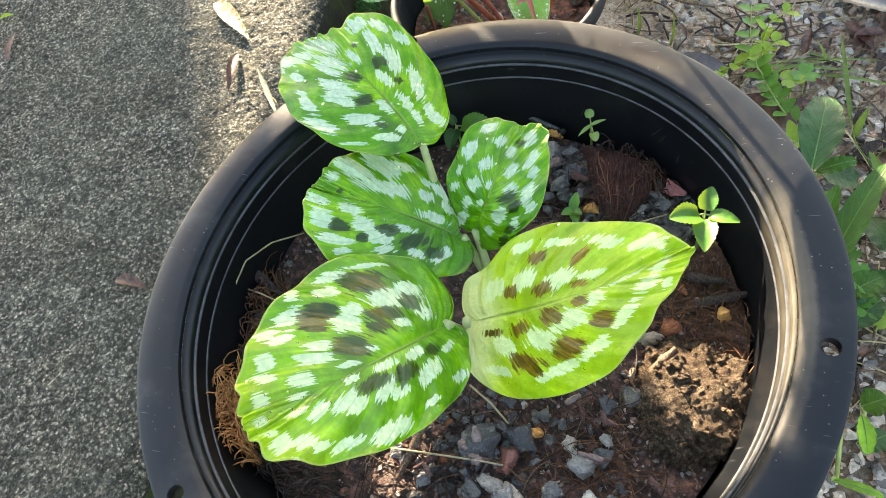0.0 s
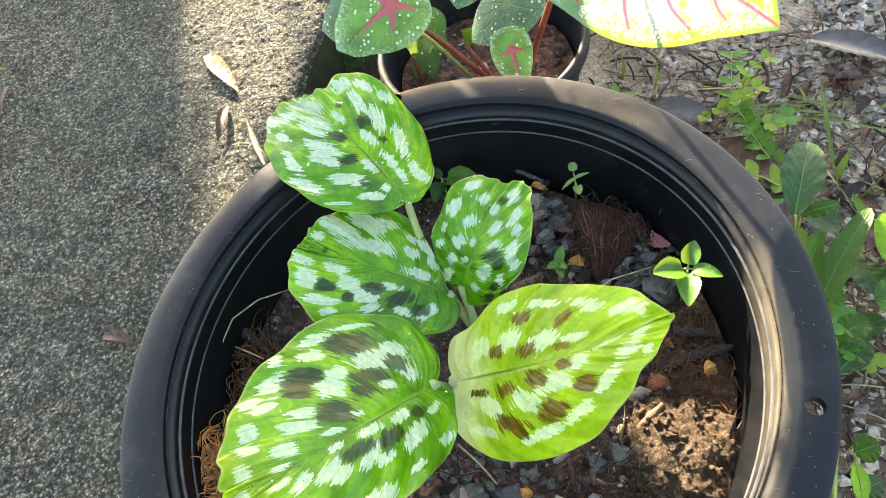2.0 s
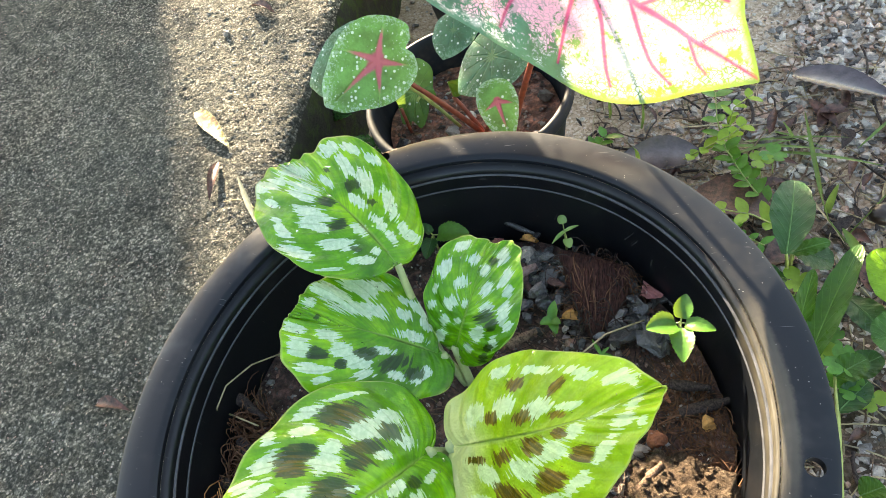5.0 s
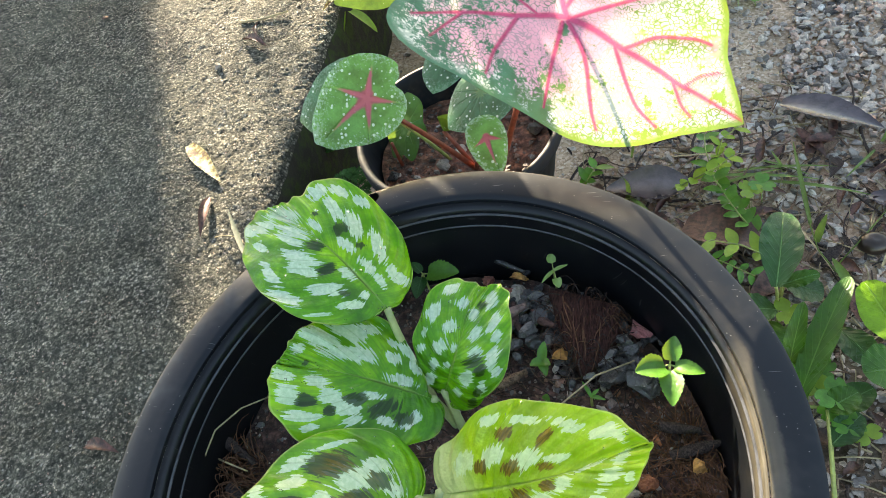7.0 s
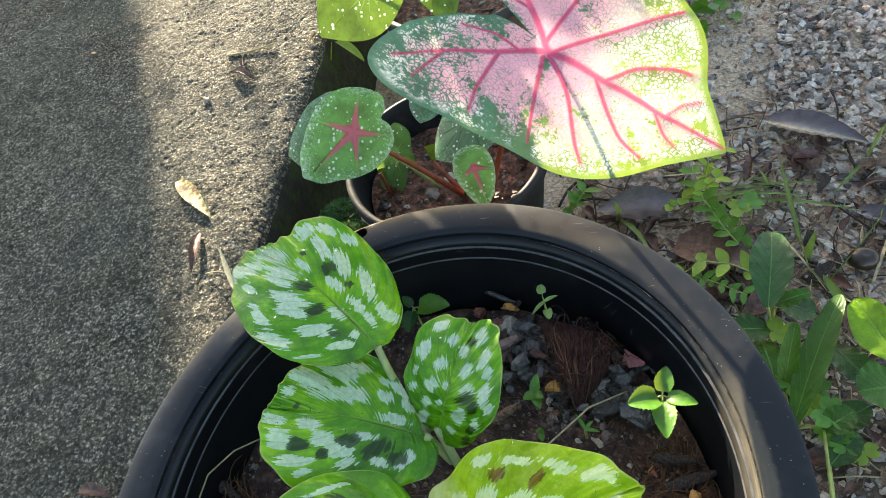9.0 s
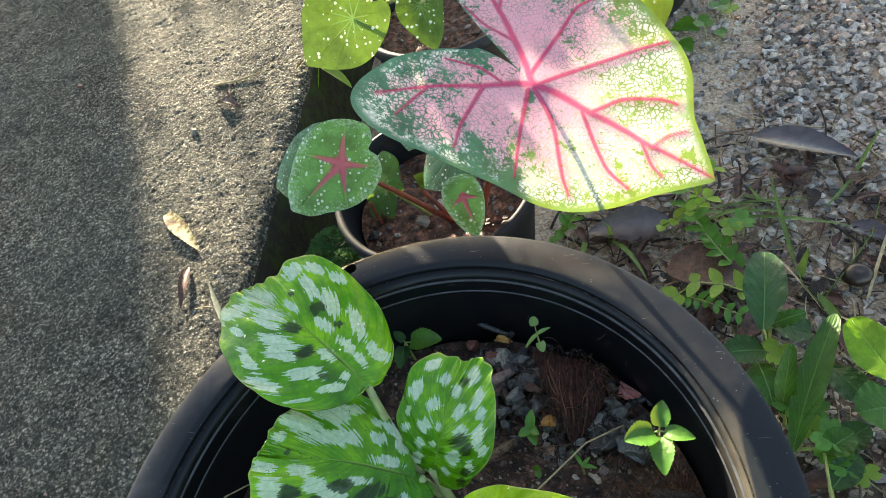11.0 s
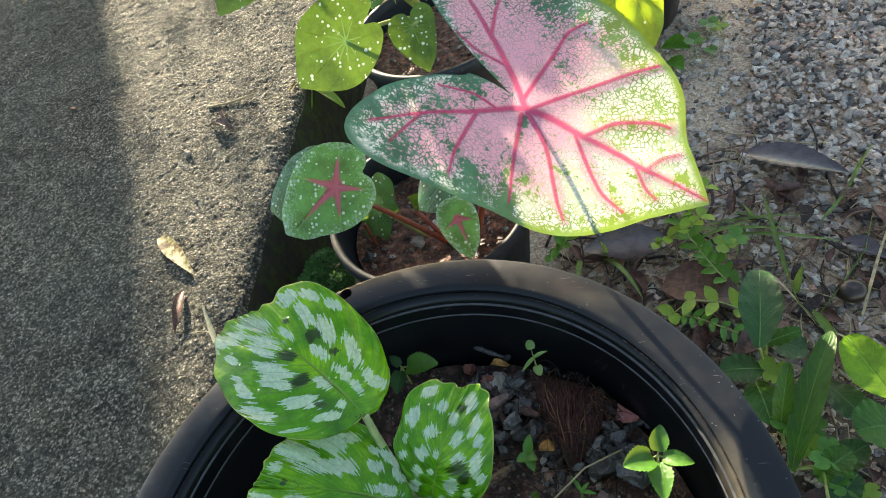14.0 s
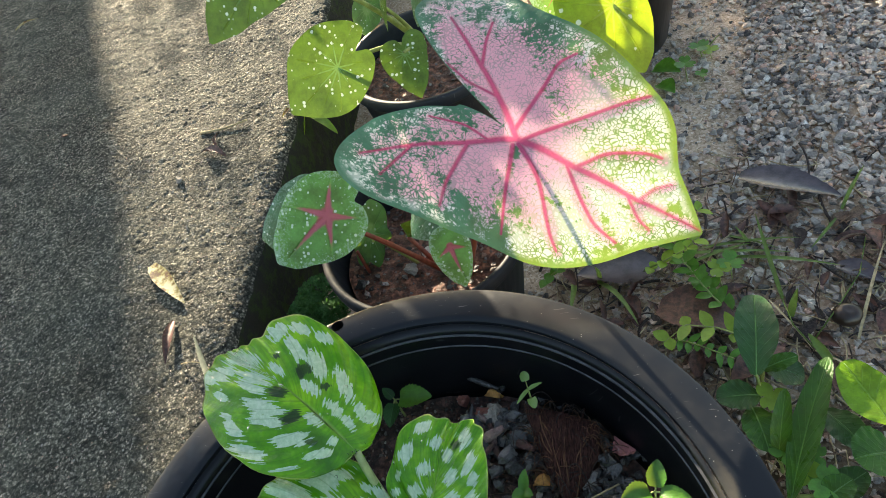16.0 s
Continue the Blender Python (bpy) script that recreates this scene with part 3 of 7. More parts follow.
def pavement():
    """Concrete slab: fine worn top near the pots, rounded ragged edge, mossy side."""
    top = 0.1465
    edge = -0.211
    near = np.linspace(edge - 0.55, edge - 0.005, 360)
    xs = np.concatenate([[-12, -4, -1.6, -1.0], near, [edge - 0.003]])
    ys = np.concatenate([[-8, -2, -0.8], np.linspace(-0.25, 1.25, 900), [2.0, 4.0, 12]])
    verts = []
    for i, x in enumerate(xs):
        for y in ys:
            fine = x > -1.0 and -0.26 <= y <= 1.26
            dz = (0.0016 * noise.noise(Vector((x * 18, y * 18, 0))) + 0.0012 * noise.fractal(Vector((x * 62, y * 62, 5)), 1, 2, 3) + 0.0010 * noise.fractal(Vector((x * 200, y * 200, 8)), 1, 2, 2)) if fine else 0
            worn = max(0.0, 1 - (edge - x) / 0.022)
            verts.append((x, y, top + dz - 0.006 * worn**2 * (1 + 0.5 * noise.noise(Vector((0, y * 40, 3))))))
    n = len(xs)
    for z, off in ((top - 0.010, 0.001), (top - 0.03, 0.003), (0.08, 0.004), (0.04, 0.003), (-0.02, 0.002)):
        for y in ys:
            verts.append((edge + off + 0.0035 * noise.fractal(Vector((0, y * 30, z * 30)), 1, 2, 3), y, z))
    me = from_arrays("pavement", verts, grid_faces(n + 5, len(ys)))
    me.materials.append(M_CONCRETE)
    me.materials.append(M_MOSSY)
    side = (n) * (len(ys) - 1)
    me.polygons.foreach_set("material_index", [1 if i >= side else 0 for i in range(len(me.polygons))])
    ob = mesh_part("pavement", me, None)
    return tagged(ob, "weathered grey concrete slab with a mossy dark edge", "slab", kind="structure")


def house_wall():
    """Corner of the house beyond the slab; its upright edge throws the broad shade over the slab."""
    bm = bmesh.new()
    bmesh.ops.create_cube(bm, size=1)
    corner = Vector((-0.665, 0.975, 0)) + SUN_WAY * 5.0
    bmesh.ops.transform(bm, matrix=Matrix.Translation((corner.x - 1.6, corner.y - 0.1, 1.80)) @ Matrix.Diagonal((3.2, 0.2, 3.32, 1)), verts=bm.verts)
    bmesh.ops.bevel(bm, geom=bm.edges[:], offset=0.008, segments=2, affect="EDGES")
    ob = part("wall_north", bm, M_WALL, smooth=False)
    return tagged(ob, "plain plastered house wall standing on the slab", "wall", kind="structure")


def shade_tree():
    """An unseen tree added beyond the pots; its leaf clumps are placed to keep the sun off the big pot."""
    tree = thing("tree", "added unseen tree with leaf clumps placed to block the sun", "tree", at=(0, 0, 0))
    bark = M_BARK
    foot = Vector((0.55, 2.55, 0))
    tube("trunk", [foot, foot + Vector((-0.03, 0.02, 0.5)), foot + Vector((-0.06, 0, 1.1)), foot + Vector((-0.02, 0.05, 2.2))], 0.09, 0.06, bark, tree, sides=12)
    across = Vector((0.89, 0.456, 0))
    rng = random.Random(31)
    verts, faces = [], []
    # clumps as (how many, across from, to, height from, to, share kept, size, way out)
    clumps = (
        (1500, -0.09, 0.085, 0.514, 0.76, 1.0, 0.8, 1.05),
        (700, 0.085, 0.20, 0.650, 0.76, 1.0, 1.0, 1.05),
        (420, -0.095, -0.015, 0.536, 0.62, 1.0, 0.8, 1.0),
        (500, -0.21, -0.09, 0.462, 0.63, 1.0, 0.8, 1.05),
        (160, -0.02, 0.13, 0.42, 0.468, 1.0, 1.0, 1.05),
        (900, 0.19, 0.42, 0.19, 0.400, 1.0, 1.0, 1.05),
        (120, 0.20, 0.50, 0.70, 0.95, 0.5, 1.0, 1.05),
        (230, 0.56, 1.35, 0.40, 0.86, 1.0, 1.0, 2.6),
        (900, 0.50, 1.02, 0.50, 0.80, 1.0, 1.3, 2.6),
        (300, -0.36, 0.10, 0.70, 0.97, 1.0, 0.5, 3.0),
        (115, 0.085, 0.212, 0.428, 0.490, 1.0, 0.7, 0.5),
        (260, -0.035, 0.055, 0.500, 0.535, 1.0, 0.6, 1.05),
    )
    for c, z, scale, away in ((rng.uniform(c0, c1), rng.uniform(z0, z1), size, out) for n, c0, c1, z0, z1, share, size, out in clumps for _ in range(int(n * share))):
        # gaps keep sun on a leaf tip, the clod, the wall and one weed
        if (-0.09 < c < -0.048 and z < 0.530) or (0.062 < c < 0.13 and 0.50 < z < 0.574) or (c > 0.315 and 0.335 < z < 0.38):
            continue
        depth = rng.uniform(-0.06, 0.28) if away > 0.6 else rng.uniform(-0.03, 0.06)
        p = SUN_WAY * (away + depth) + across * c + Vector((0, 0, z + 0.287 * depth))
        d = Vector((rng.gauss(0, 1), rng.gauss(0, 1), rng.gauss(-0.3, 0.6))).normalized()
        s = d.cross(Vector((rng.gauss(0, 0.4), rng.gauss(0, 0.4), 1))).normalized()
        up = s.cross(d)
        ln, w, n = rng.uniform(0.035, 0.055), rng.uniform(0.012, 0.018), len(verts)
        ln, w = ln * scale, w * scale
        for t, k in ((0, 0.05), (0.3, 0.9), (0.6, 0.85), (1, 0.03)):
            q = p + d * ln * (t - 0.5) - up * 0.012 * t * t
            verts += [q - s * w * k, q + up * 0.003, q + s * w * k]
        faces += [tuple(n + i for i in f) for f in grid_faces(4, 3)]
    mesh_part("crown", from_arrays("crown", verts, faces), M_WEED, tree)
    for c, z, away in ((0.6, 0.75, 2.7), (1.0, 0.72, 2.7), (-0.1, 0.95, 3.1)):
        tube("bough", curve_path(foot + Vector((-0.05, 0, 1.3 + 0.1 * c)), SUN_WAY * away + across * c + Vector((0, 0, z)), 0.1, 14), 0.02, 0.004, bark, tree, sides=7)
    for c, z in ((-0.05, 0.66), (0.03, 0.70), (0.12, 0.74), (0.35, 0.42)):
        end = SUN_WAY * 1.09 + across * c + Vector((0, 0, z))
        tube("bough", curve_path(foot + Vector((-0.05, 0, 1.0 + c)), end, 0.15, 14), 0.02, 0.004, bark, tree, sides=7)
    return tree


GROUND, SLAB, WALL = ground(), pavement(), house_wall()
shade_tree()


# ---- stones: rough convex lumps ----
def lump(name, seed, squash=(1, 1, 1), points=11, cuts=0):
    rng = random.Random(seed)
    bm = bmesh.new()
    for _ in range(points):
        d = Vector((rng.gauss(0, 1), rng.gauss(0, 1), rng.gauss(0, 1))).normalized() * rng.uniform(0.8, 1.05)
        bm.verts.new((d.x * squash[0], d.y * squash[1], d.z * squash[2]))
    out = bmesh.ops.convex_hull(bm, input=bm.verts)
    bmesh.ops.delete(bm, geom=[g for g in out["geom_interior"] if isinstance(g, bmesh.types.BMVert)], context="VERTS")
    if cuts:
        bmesh.ops.bevel(bm, geom=bm.edges[:], offset=0.03, segments=1, affect="EDGES")
        bmesh.ops.triangulate(bm, faces=bm.faces[:])
        bmesh.ops.subdivide_edges(bm, edges=[e for e in bm.edges if e.calc_length() > 0.25], cuts=2, use_grid_fill=True)
        for v in bm.verts:
            v.co *= 1 + 0.16 * noise.noise(v.co * 2.5 + Vector((seed, 0, 0))) + 0.13 * noise.fractal(v.co * 4.0 + Vector((seed, 2, 0)), 0.8, 2, 3)
    me = bpy.data.meshes.new(name)
    bm.to_mesh(me)
    bm.free()
    return me


LUMPS = []
for s in range(10):
    me = lump("lump", s, (1, 0.8, 0.6))
    LUMPS.append((np.array([v.co[:] for v in me.vertices]), [tuple(p.vertices) for p in me.polygons]))
    bpy.data.meshes.remove(me)


def scatter(name, spots, rng):
    """One mesh of many lumps; spots are rows of x, y, z, size."""
    verts, faces, n = [], [], 0
    for x, y, z, s in spots:
        v, f = LUMPS[rng.randrange(len(LUMPS))]
        m = np.array(Euler((rng.uniform(-0.5, 0.5), rng.uniform(-0.5, 0.5), rng.uniform(0, 6.3))).to_matrix())
        k = np.array([s * rng.uniform(0.75, 1.3), s * rng.uniform(0.7, 1.1), s * rng.uniform(0.6, 1.1)])
        verts.append((v * k) @ m.T + (x, y, z))
        faces += [tuple(i + n for i in q) for q in f]
        n += len(v)
    return from_arrays(name, np.concatenate(verts), faces)


# ---- pots ----
def spin(profile, sides=160):
    """A surface of revolution through (radius, height) pairs."""
    verts = [(r * math.cos(2 * math.pi * k / sides), r * math.sin(2 * math.pi * k / sides), z) for r, z in profile for k in range(sides)]
    return verts, grid_faces(len(profile), sides, True)


def bored(ob, holes):
    """Cut round holes (x, y, z, radius) through a mesh and forget the cutters."""
    for x, y, z, r in holes:
        bm = bmesh.new()
        bmesh.ops.create_cone(bm, cap_ends=True, segments=20, radius1=r, radius2=r, depth=0.012, matrix=Matrix.Translation((x, y, z)))
        me = bpy.data.meshes.new("cutter")
        bm.to_mesh(me)
        bm.free()
        cut = new("cutter", me)
        mod = ob.modifiers.new("hole", "BOOLEAN")
        mod.object, mod.solver, mod.operation = cut, "EXACT", "DIFFERENCE"
        done = bpy.data.meshes.new_from_object(ob.evaluated_get(bpy.context.evaluated_depsgraph_get()))
        ob.modifiers.clear()
        old = ob.data
        ob.data = done
        bpy.data.objects.remove(cut)
        bpy.data.meshes.remove(me)
        bpy.data.meshes.remove(old)
    return ob


def main_pot():
    pot = thing("plant_pot", "large round black plastic pot with a wide flat rim", "plant pot")
    rings, worn = [], []
    r, z = 0.1565, 0.2405
    for drop, proud in ((0.0105, 0.0013), (0.0085, 0.0011), (0.0090, 0.0010), (0.0075, 0.0016)):
        # straight wall, then a thin raised ring
        r2, z2 = r - 0.0012, z - drop
        rings += [(r, z), (r2, z2)]
        worn.append((r2, z2, proud))
        r, z = r2 - 0.0002, z2 - 0.0014
    wall_pts = [(r - 0.0012, z - 0.001), (0.1420, 0.16), (0.1300, 0.03), (0.126, 0.006), (0.02, 0.005)]
    body = [(0.02, 0.0), (0.128, 0.0), (0.131, 0.004), (0.149, 0.205), (0.152, 0.212), (0.157, 0.2385)]
    v, f = spin(body + rings + wall_pts)
    squeeze = Matrix.Rotation(radians(76), 4, "Z") @ Matrix.Diagonal((1.0185, 0.982, 1, 1)) @ Matrix.Rotation(radians(-76), 4, "Z")
    v = [squeeze @ Vector(p) for p in v]
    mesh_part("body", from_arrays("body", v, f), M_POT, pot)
    for r, z, proud in worn:
        v, f = spin([(r + 0.0004, z + 0.0006), (r - proud * 0.7, z + 0.0005), (r - proud, z + 0.0001), (r - proud, z - 0.0003), (r + 0.0002, z - 0.0006)])
        mesh_part("ring", from_arrays("ring", [squeeze @ Vector(p) for p in v], f), M_POT_WORN, pot, "thin raised ring, rubbed grey")
    rim = [(0.1570, 0.2400), (0.1572, 0.2425), (0.1588, 0.2440), (0.1610, 0.2447), (0.1700, 0.2450), (0.1775, 0.2449), (0.1795, 0.2440), (0.1800, 0.2420),
           (0.1795, 0.2300), (0.1775, 0.2300), (0.1770, 0.2395), (0.1620, 0.2400), (0.1570, 0.2400)]
    v, f = spin(rim)
    v = [squeeze @ Vector(p) for p in v]
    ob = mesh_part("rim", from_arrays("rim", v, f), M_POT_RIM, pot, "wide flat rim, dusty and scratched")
    bored(ob, [(0.1645, -0.0245, 0.2425, 0.0042), (-0.0624, 0.1642, 0.2425, 0.0042), (-0.1167, -0.1258, 0.2425, 0.0042)])
    ob.data.polygons.foreach_set("use_smooth", [True] * len(ob.data.polygons))
    ob.data.set_sharp_from_angle(angle=radians(40))
    return pot


def small_pot(label, centre, radius, height, material, lip=0.010):
    pot = thing("plant_pot", label, "plant pot", "row of smaller pots", (*centre, 0))
    r, h = radius, height
    prof = [(0.02, 0.0), (r * 0.72, 0.0), (r * 0.74, 0.004), (r - lip * 0.9, h - 0.016), (r - 0.001, h - 0.014), (r, h - 0.011), (r, h - 0.002), (r - 0.0015, h), (r - lip + 0.002, h),
            (r - lip, h - 0.0015), (r - lip - 0.001, h - 0.01), (r * 0.86, h - 0.05), (r * 0.7, 0.006), (0.02, 0.006)]
    v, f = spin(prof, 96)
    mesh_part("body", from_arrays("body", v, f), material, pot)
    return pot


POT = main_pot()
POT_B = small_pot("old brown-black plastic pot close behind the big pot", (-0.040, 0.320), 0.094, 0.160, M_POT_OLD, 0.0065)
POT_C = small_pot("dark grey plastic pot with lime caladiums", (-0.051, 0.600), 0.100, 0.160, M_POT_GREY, 0.008)
POT_D = small_pot("tall black plastic pot on the ground", (0.165, 0.790), 0.120, 0.170, M_POT, 0.014)


def soil_z(x, y):
    return 0.184 - 0.055 * y + 0.02 * max(0, x - 0.05) + 0.0035 * noise.fractal(Vector((x * 40, y * 40, 1)), 1, 2, 4)


def soil_disc(name, centre, radius, height, label, rough=0.004, material=None):
    rs = np.linspace(0, radius, 46)
    verts, n = [], 110
    for r in rs:
        for k in range(n):
            x, y = r * math.cos(2 * math.pi * k / n), r * math.sin(2 * math.pi * k / n)
            z = height(x, y) if callable(height) else height + rough * noise.fractal(Vector((x * 45 + centre[0] * 50, y * 45, 4)), 1, 2, 4)
            verts.append((x + centre[0], y + centre[1], z))
    ob = mesh_part(name, from_arrays(name, verts, grid_faces(len(rs), n, True)), material or M_SOIL)
    return tagged(ob, label, "soil", kind="stuff")


soil_disc("potting_soil", (0, 0), 0.1435, soil_z, "dark moist potting soil with bark and grit in the big pot")
soil_disc("potting_soil", (-0.040, 0.320), 0.080, 0.122, "reddish dark soil in the caladium pot", material=M_SOIL_RED)
soil_disc("potting_soil", (-0.051, 0.600), 0.086, 0.132, "coir-covered soil in the grey pot", material=M_SOIL_RED)
soil_disc("potting_soil", (0.165, 0.790), 0.100, 0.135, "dark soil in the tall pot")


# ---- leaves ----
def axes_of(base, tip, roll, face=(0, 0, 1)):
    a = np.array(tip, float) - np.array(base, float)
    length = np.linalg.norm(a)
    a = a / length
    side = np.cross(a, face)
    side /= np.linalg.norm(side)
    up = np.cross(side, a)
    c, s = math.cos(roll), math.sin(roll)
    return a, length, c * side + s * up, c * up - s * side


def oval(u, w0, p):
    return (1 - u) ** p * (w0 + (1 - w0) * np.sin(np.pi * np.minimum(u * 1.6, 1) / 2))


def blade(q, u, v, ripple=0.0, waves=9.0, phase=0.0):
    """Points of a broad leaf; u runs from base to tip, v from edge to edge."""
    base, tip = np.array(q[:3]), np.array(q[3:6])
    roll, wl, wr, back, w0, p, arch, cl, cr = q[6:15]
    a, length, side, up = axes_of(base, tip, roll)
    prof = oval(u, w0, p) / oval(np.linspace(0, 1, 60), w0, p).max()
    if w0 > 0.7:
        # rounded lobes at the base
        prof = prof * np.sqrt(1 - (1 - np.minimum(u / 0.2, 1)) ** 2 * 0.985)
    s = length * u - back * np.abs(v) ** 1.4 * (1 - u) ** 4
    w = np.where(v < 0, wl, wr)
    h = arch * 4 * u * (1 - u) + np.where(v < 0, cl, cr) * v * v * prof
    h = h + ripple * np.abs(v) ** 3 * np.sin(waves * u * 6.28 + np.sign(v) * 1.3 + phase) * np.minimum(1, 6 * (1 - u))
    out = v * w * prof * (1 + 12.0 * ripple * np.sin(waves * 6.28 * u * 0.7 + phase * 2 + np.sign(v)) * np.abs(v) ** 6)
    return base + s[..., None] * a + out[..., None] * side + h[..., None] * up


def broad_leaf(name, q, material, parent, nu=70, nv=61, ripple=0.0008, waves=6.0, phase=0.0, label=""):
    """A broad leaf mesh that carries its own coordinates for the veins."""
    u, v = np.meshgrid(np.linspace(0, 1, nu) ** 1.15 * 0.999, np.linspace(-1, 1, nv), indexing="ij")
    me = from_arrays(name, blade(q, u, v, ripple, waves, phase).reshape(-1, 3), grid_faces(nu, nv))
    attribute(me, "lv", v)
    attribute(me, "vein_run", u - 0.32 * np.abs(v) ** 0.8)
    return mesh_part(name, me, material, parent, label)


def dew(pts, count, seed, leaf):
    """Water drops resting on the grid of points of a leaf."""
    rng = random.Random(seed)
    verts, faces = [], []
    cap = [(math.sin(b) * math.cos(a), math.sin(b) * math.sin(a), 0.75 * math.cos(b)) for b in (0.35, 0.85, 1.5) for a in np.linspace(0, 6.283, 9)[:-1]] + [(0, 0, 0.75)]
    ring = [(r * 8 + k, r * 8 + (k + 1) % 8, r * 8 + 8 + (k + 1) % 8, r * 8 + 8 + k) for r in (0, 1) for k in range(8)] + [(24, (k + 1) % 8, k) for k in range(8)]
    for _ in range(count):
        i, j = rng.randrange(3, len(pts) - 4), rng.randrange(3, len(pts[0]) - 4)
        p = pts[i, j]
        e1, e2 = pts[i + 1, j] - p, pts[i, j + 1] - p
        up = np.cross(e2, e1)
        up = up / np.linalg.norm(up)
        up = up if up[2] > 0 else -up
        t1 = e1 / np.linalg.norm(e1)
        t2 = np.cross(up, t1)
        size, k0 = rng.choice((0.0004, 0.0005, 0.0006, 0.0009)), len(verts)
        verts += [p + size * (x * t1 * 1.2 + y * t2 + z * up) for x, y, z in cap]
        faces += [tuple(k0 + q for q in f) for f in ring]
    tagged(mesh_part("dew", from_arrays("dew", verts, faces), M_WATER, leaf, "clear water drops"), "clear water drops", kind="stuff")


STATIONS = np.array([0, 0.06, 0.14, 0.24, 0.36, 0.5, 0.65, 0.8, 0.92, 1.0])


def reach_at(ctrl, u):
    """Length of the side veins, smooth through the given stations."""
    c = np.array(ctrl, float)
    m = np.gradient(c, STATIONS)
    i = np.clip(np.searchsorted(STATIONS, u, side="right") - 1, 0, len(STATIONS) - 2)
    d = STATIONS[i + 1] - STATIONS[i]
    k = (u - STATIONS[i]) / d
    return (1 + 2 * k) * (1 - k) ** 2 * c[i] + k * (1 - k) ** 2 * d * m[i] + k * k * (3 - 2 * k) * c[i + 1] + k * k * (k - 1) * d * m[i + 1]


def ginger_leaf_part(shape, parent, silver, dark, pale=0.0, label="", phase=0.0, ripple=0.0008, waves=7.0, drops=0, nu=190, nv=121, curl=0.0):
    """A heart-based leaf whose side veins spring low on the midrib and sweep towards the tip.
    silver and dark are patches of (along, across, half length, half width, turn) in shares of its length."""
    base, tip, up = (np.array(shape[k]) for k in ("base", "tip", "up"))
    length = np.linalg.norm(tip - base)
    a = (tip - base) / length
    side = np.cross(a, up)
    u, v = np.meshgrid(np.linspace(0, 1, nu) * 0.999, np.linspace(-1, 1, nv), indexing="ij")
    w, way = np.abs(v), np.where(v < 0, -1.0, 1.0)
    r = np.where(v < 0, reach_at(shape["left"], u), reach_at(shape["right"], u))
    r = r * (1 + 9 * ripple * np.sin(waves * 6.28 * u * 1.3 + phase * 2 + way) * w**6 * np.minimum(1, 8 * u))
    lean = np.radians(5 + 157 * (1 - u) ** 2.4)
    root = 0.8 * u**1.5 + 0.2 * u**3
    bow = 0.22 * np.sin(lean) * r * 4 * w * (1 - w)
    x = length * root + r * w * np.cos(lean) - bow * np.sin(lean)
    y = shape["bow"] * 4 * root * (1 - root) + way * (r * w * np.sin(lean) + bow * np.cos(lean))
    cx, cy, cxx, cxy, cyy = shape["swell"]
    h = cx * x + cy * y + cxx * x * x + cxy * x * y + cyy * y * y
    h = h + ripple * 1.6 * w**3 * np.sin(waves * u * 6.28 + way * 1.3 + phase) * np.minimum(1, 5 * (1 - u)) * np.minimum(1, 6 * u)
    h = h - 0.0008 * np.exp(-((y / 0.0035) ** 2)) + 0.0007 * np.sin(u * 75 + way) * w * (1 - w**4) + curl * w**8
    pts = base + x[..., None] * a + y[..., None] * side + h[..., None] * up
    me = from_arrays("leaf", pts.reshape(-1, 3), grid_faces(nu, nv))
    attribute(me, "lv", v)
    attribute(me, "vein_run", u + np.where(v < 0, 3.0, 0.0))
    for key, rows in (("silver", silver), ("dark", dark)):
        best = np.full(u.shape, -3.0)
        for px, py, hl, hw, turn in rows:
            dx, dy = x / length - px, y / length - py
            l = (dx * math.cos(turn) + dy * math.sin(turn)) / hl
            c = (dy * math.cos(turn) - dx * math.sin(turn)) / hw
            best = np.maximum(best, 1.5 - (np.abs(l) ** 3 + np.abs(c) ** 3) ** (1 / 3))
        attribute(me, key, best)
    attribute(me, "pale", pale(x / length, y / length) if callable(pale) else np.full(u.shape, pale))
    ob = mesh_part("leaf", me, M_GINGER, parent, label)
    if drops:
        dew(pts, drops, int(phase * 100), ob)
    mod = ob.modifiers.new("thickness", "SOLIDIFY")
    mod.thickness, mod.offset = 0.0006, -1
    return ob


def simple_leaf(name, base, tip, width, material, parent, roll=0.0, w0=0.25, p=0.75, arch=0.0, cup=0.1, nu=14, nv=7, back=0.0, ripple=0.0, label="", teeth=0):
    """A small leaf; arch and cup are shares of its length and width."""
    length = (Vector(tip) - Vector(base)).length
    q = [*base, *tip, roll, width / 2, width / 2, back, w0, p, arch * length, cup * width, cup * width]
    uu, vv = np.linspace(0, 0.999, nu), np.linspace(-1, 1, nv)
    u, v = np.meshgrid(uu, vv, indexing="ij")
    pts = blade(q, u, v, ripple)
    if teeth:
        centre = blade(q, u, v * 0.0, ripple)
        pts = centre + (pts - centre) * (1 + 0.16 * (((u * teeth) % 1.0) - 0.5) * np.abs(v) ** 16)[..., None]
    me = from_arrays(name, pts.reshape(-1, 3), grid_faces(nu, nv))
    attribute(me, "lv", v)
    attribute(me, "vein_run", u - 0.3 * np.abs(v) ** 0.8)
    return mesh_part(name, me, material, parent, label)


STEPS = np.radians([0, 14, 32, 55, 80, 105, 130, 152, 168, 180])
HEART = [1, 0.90, 0.82, 0.77, 0.76, 0.79, 0.80, 0.72, 0.5, 0.32]


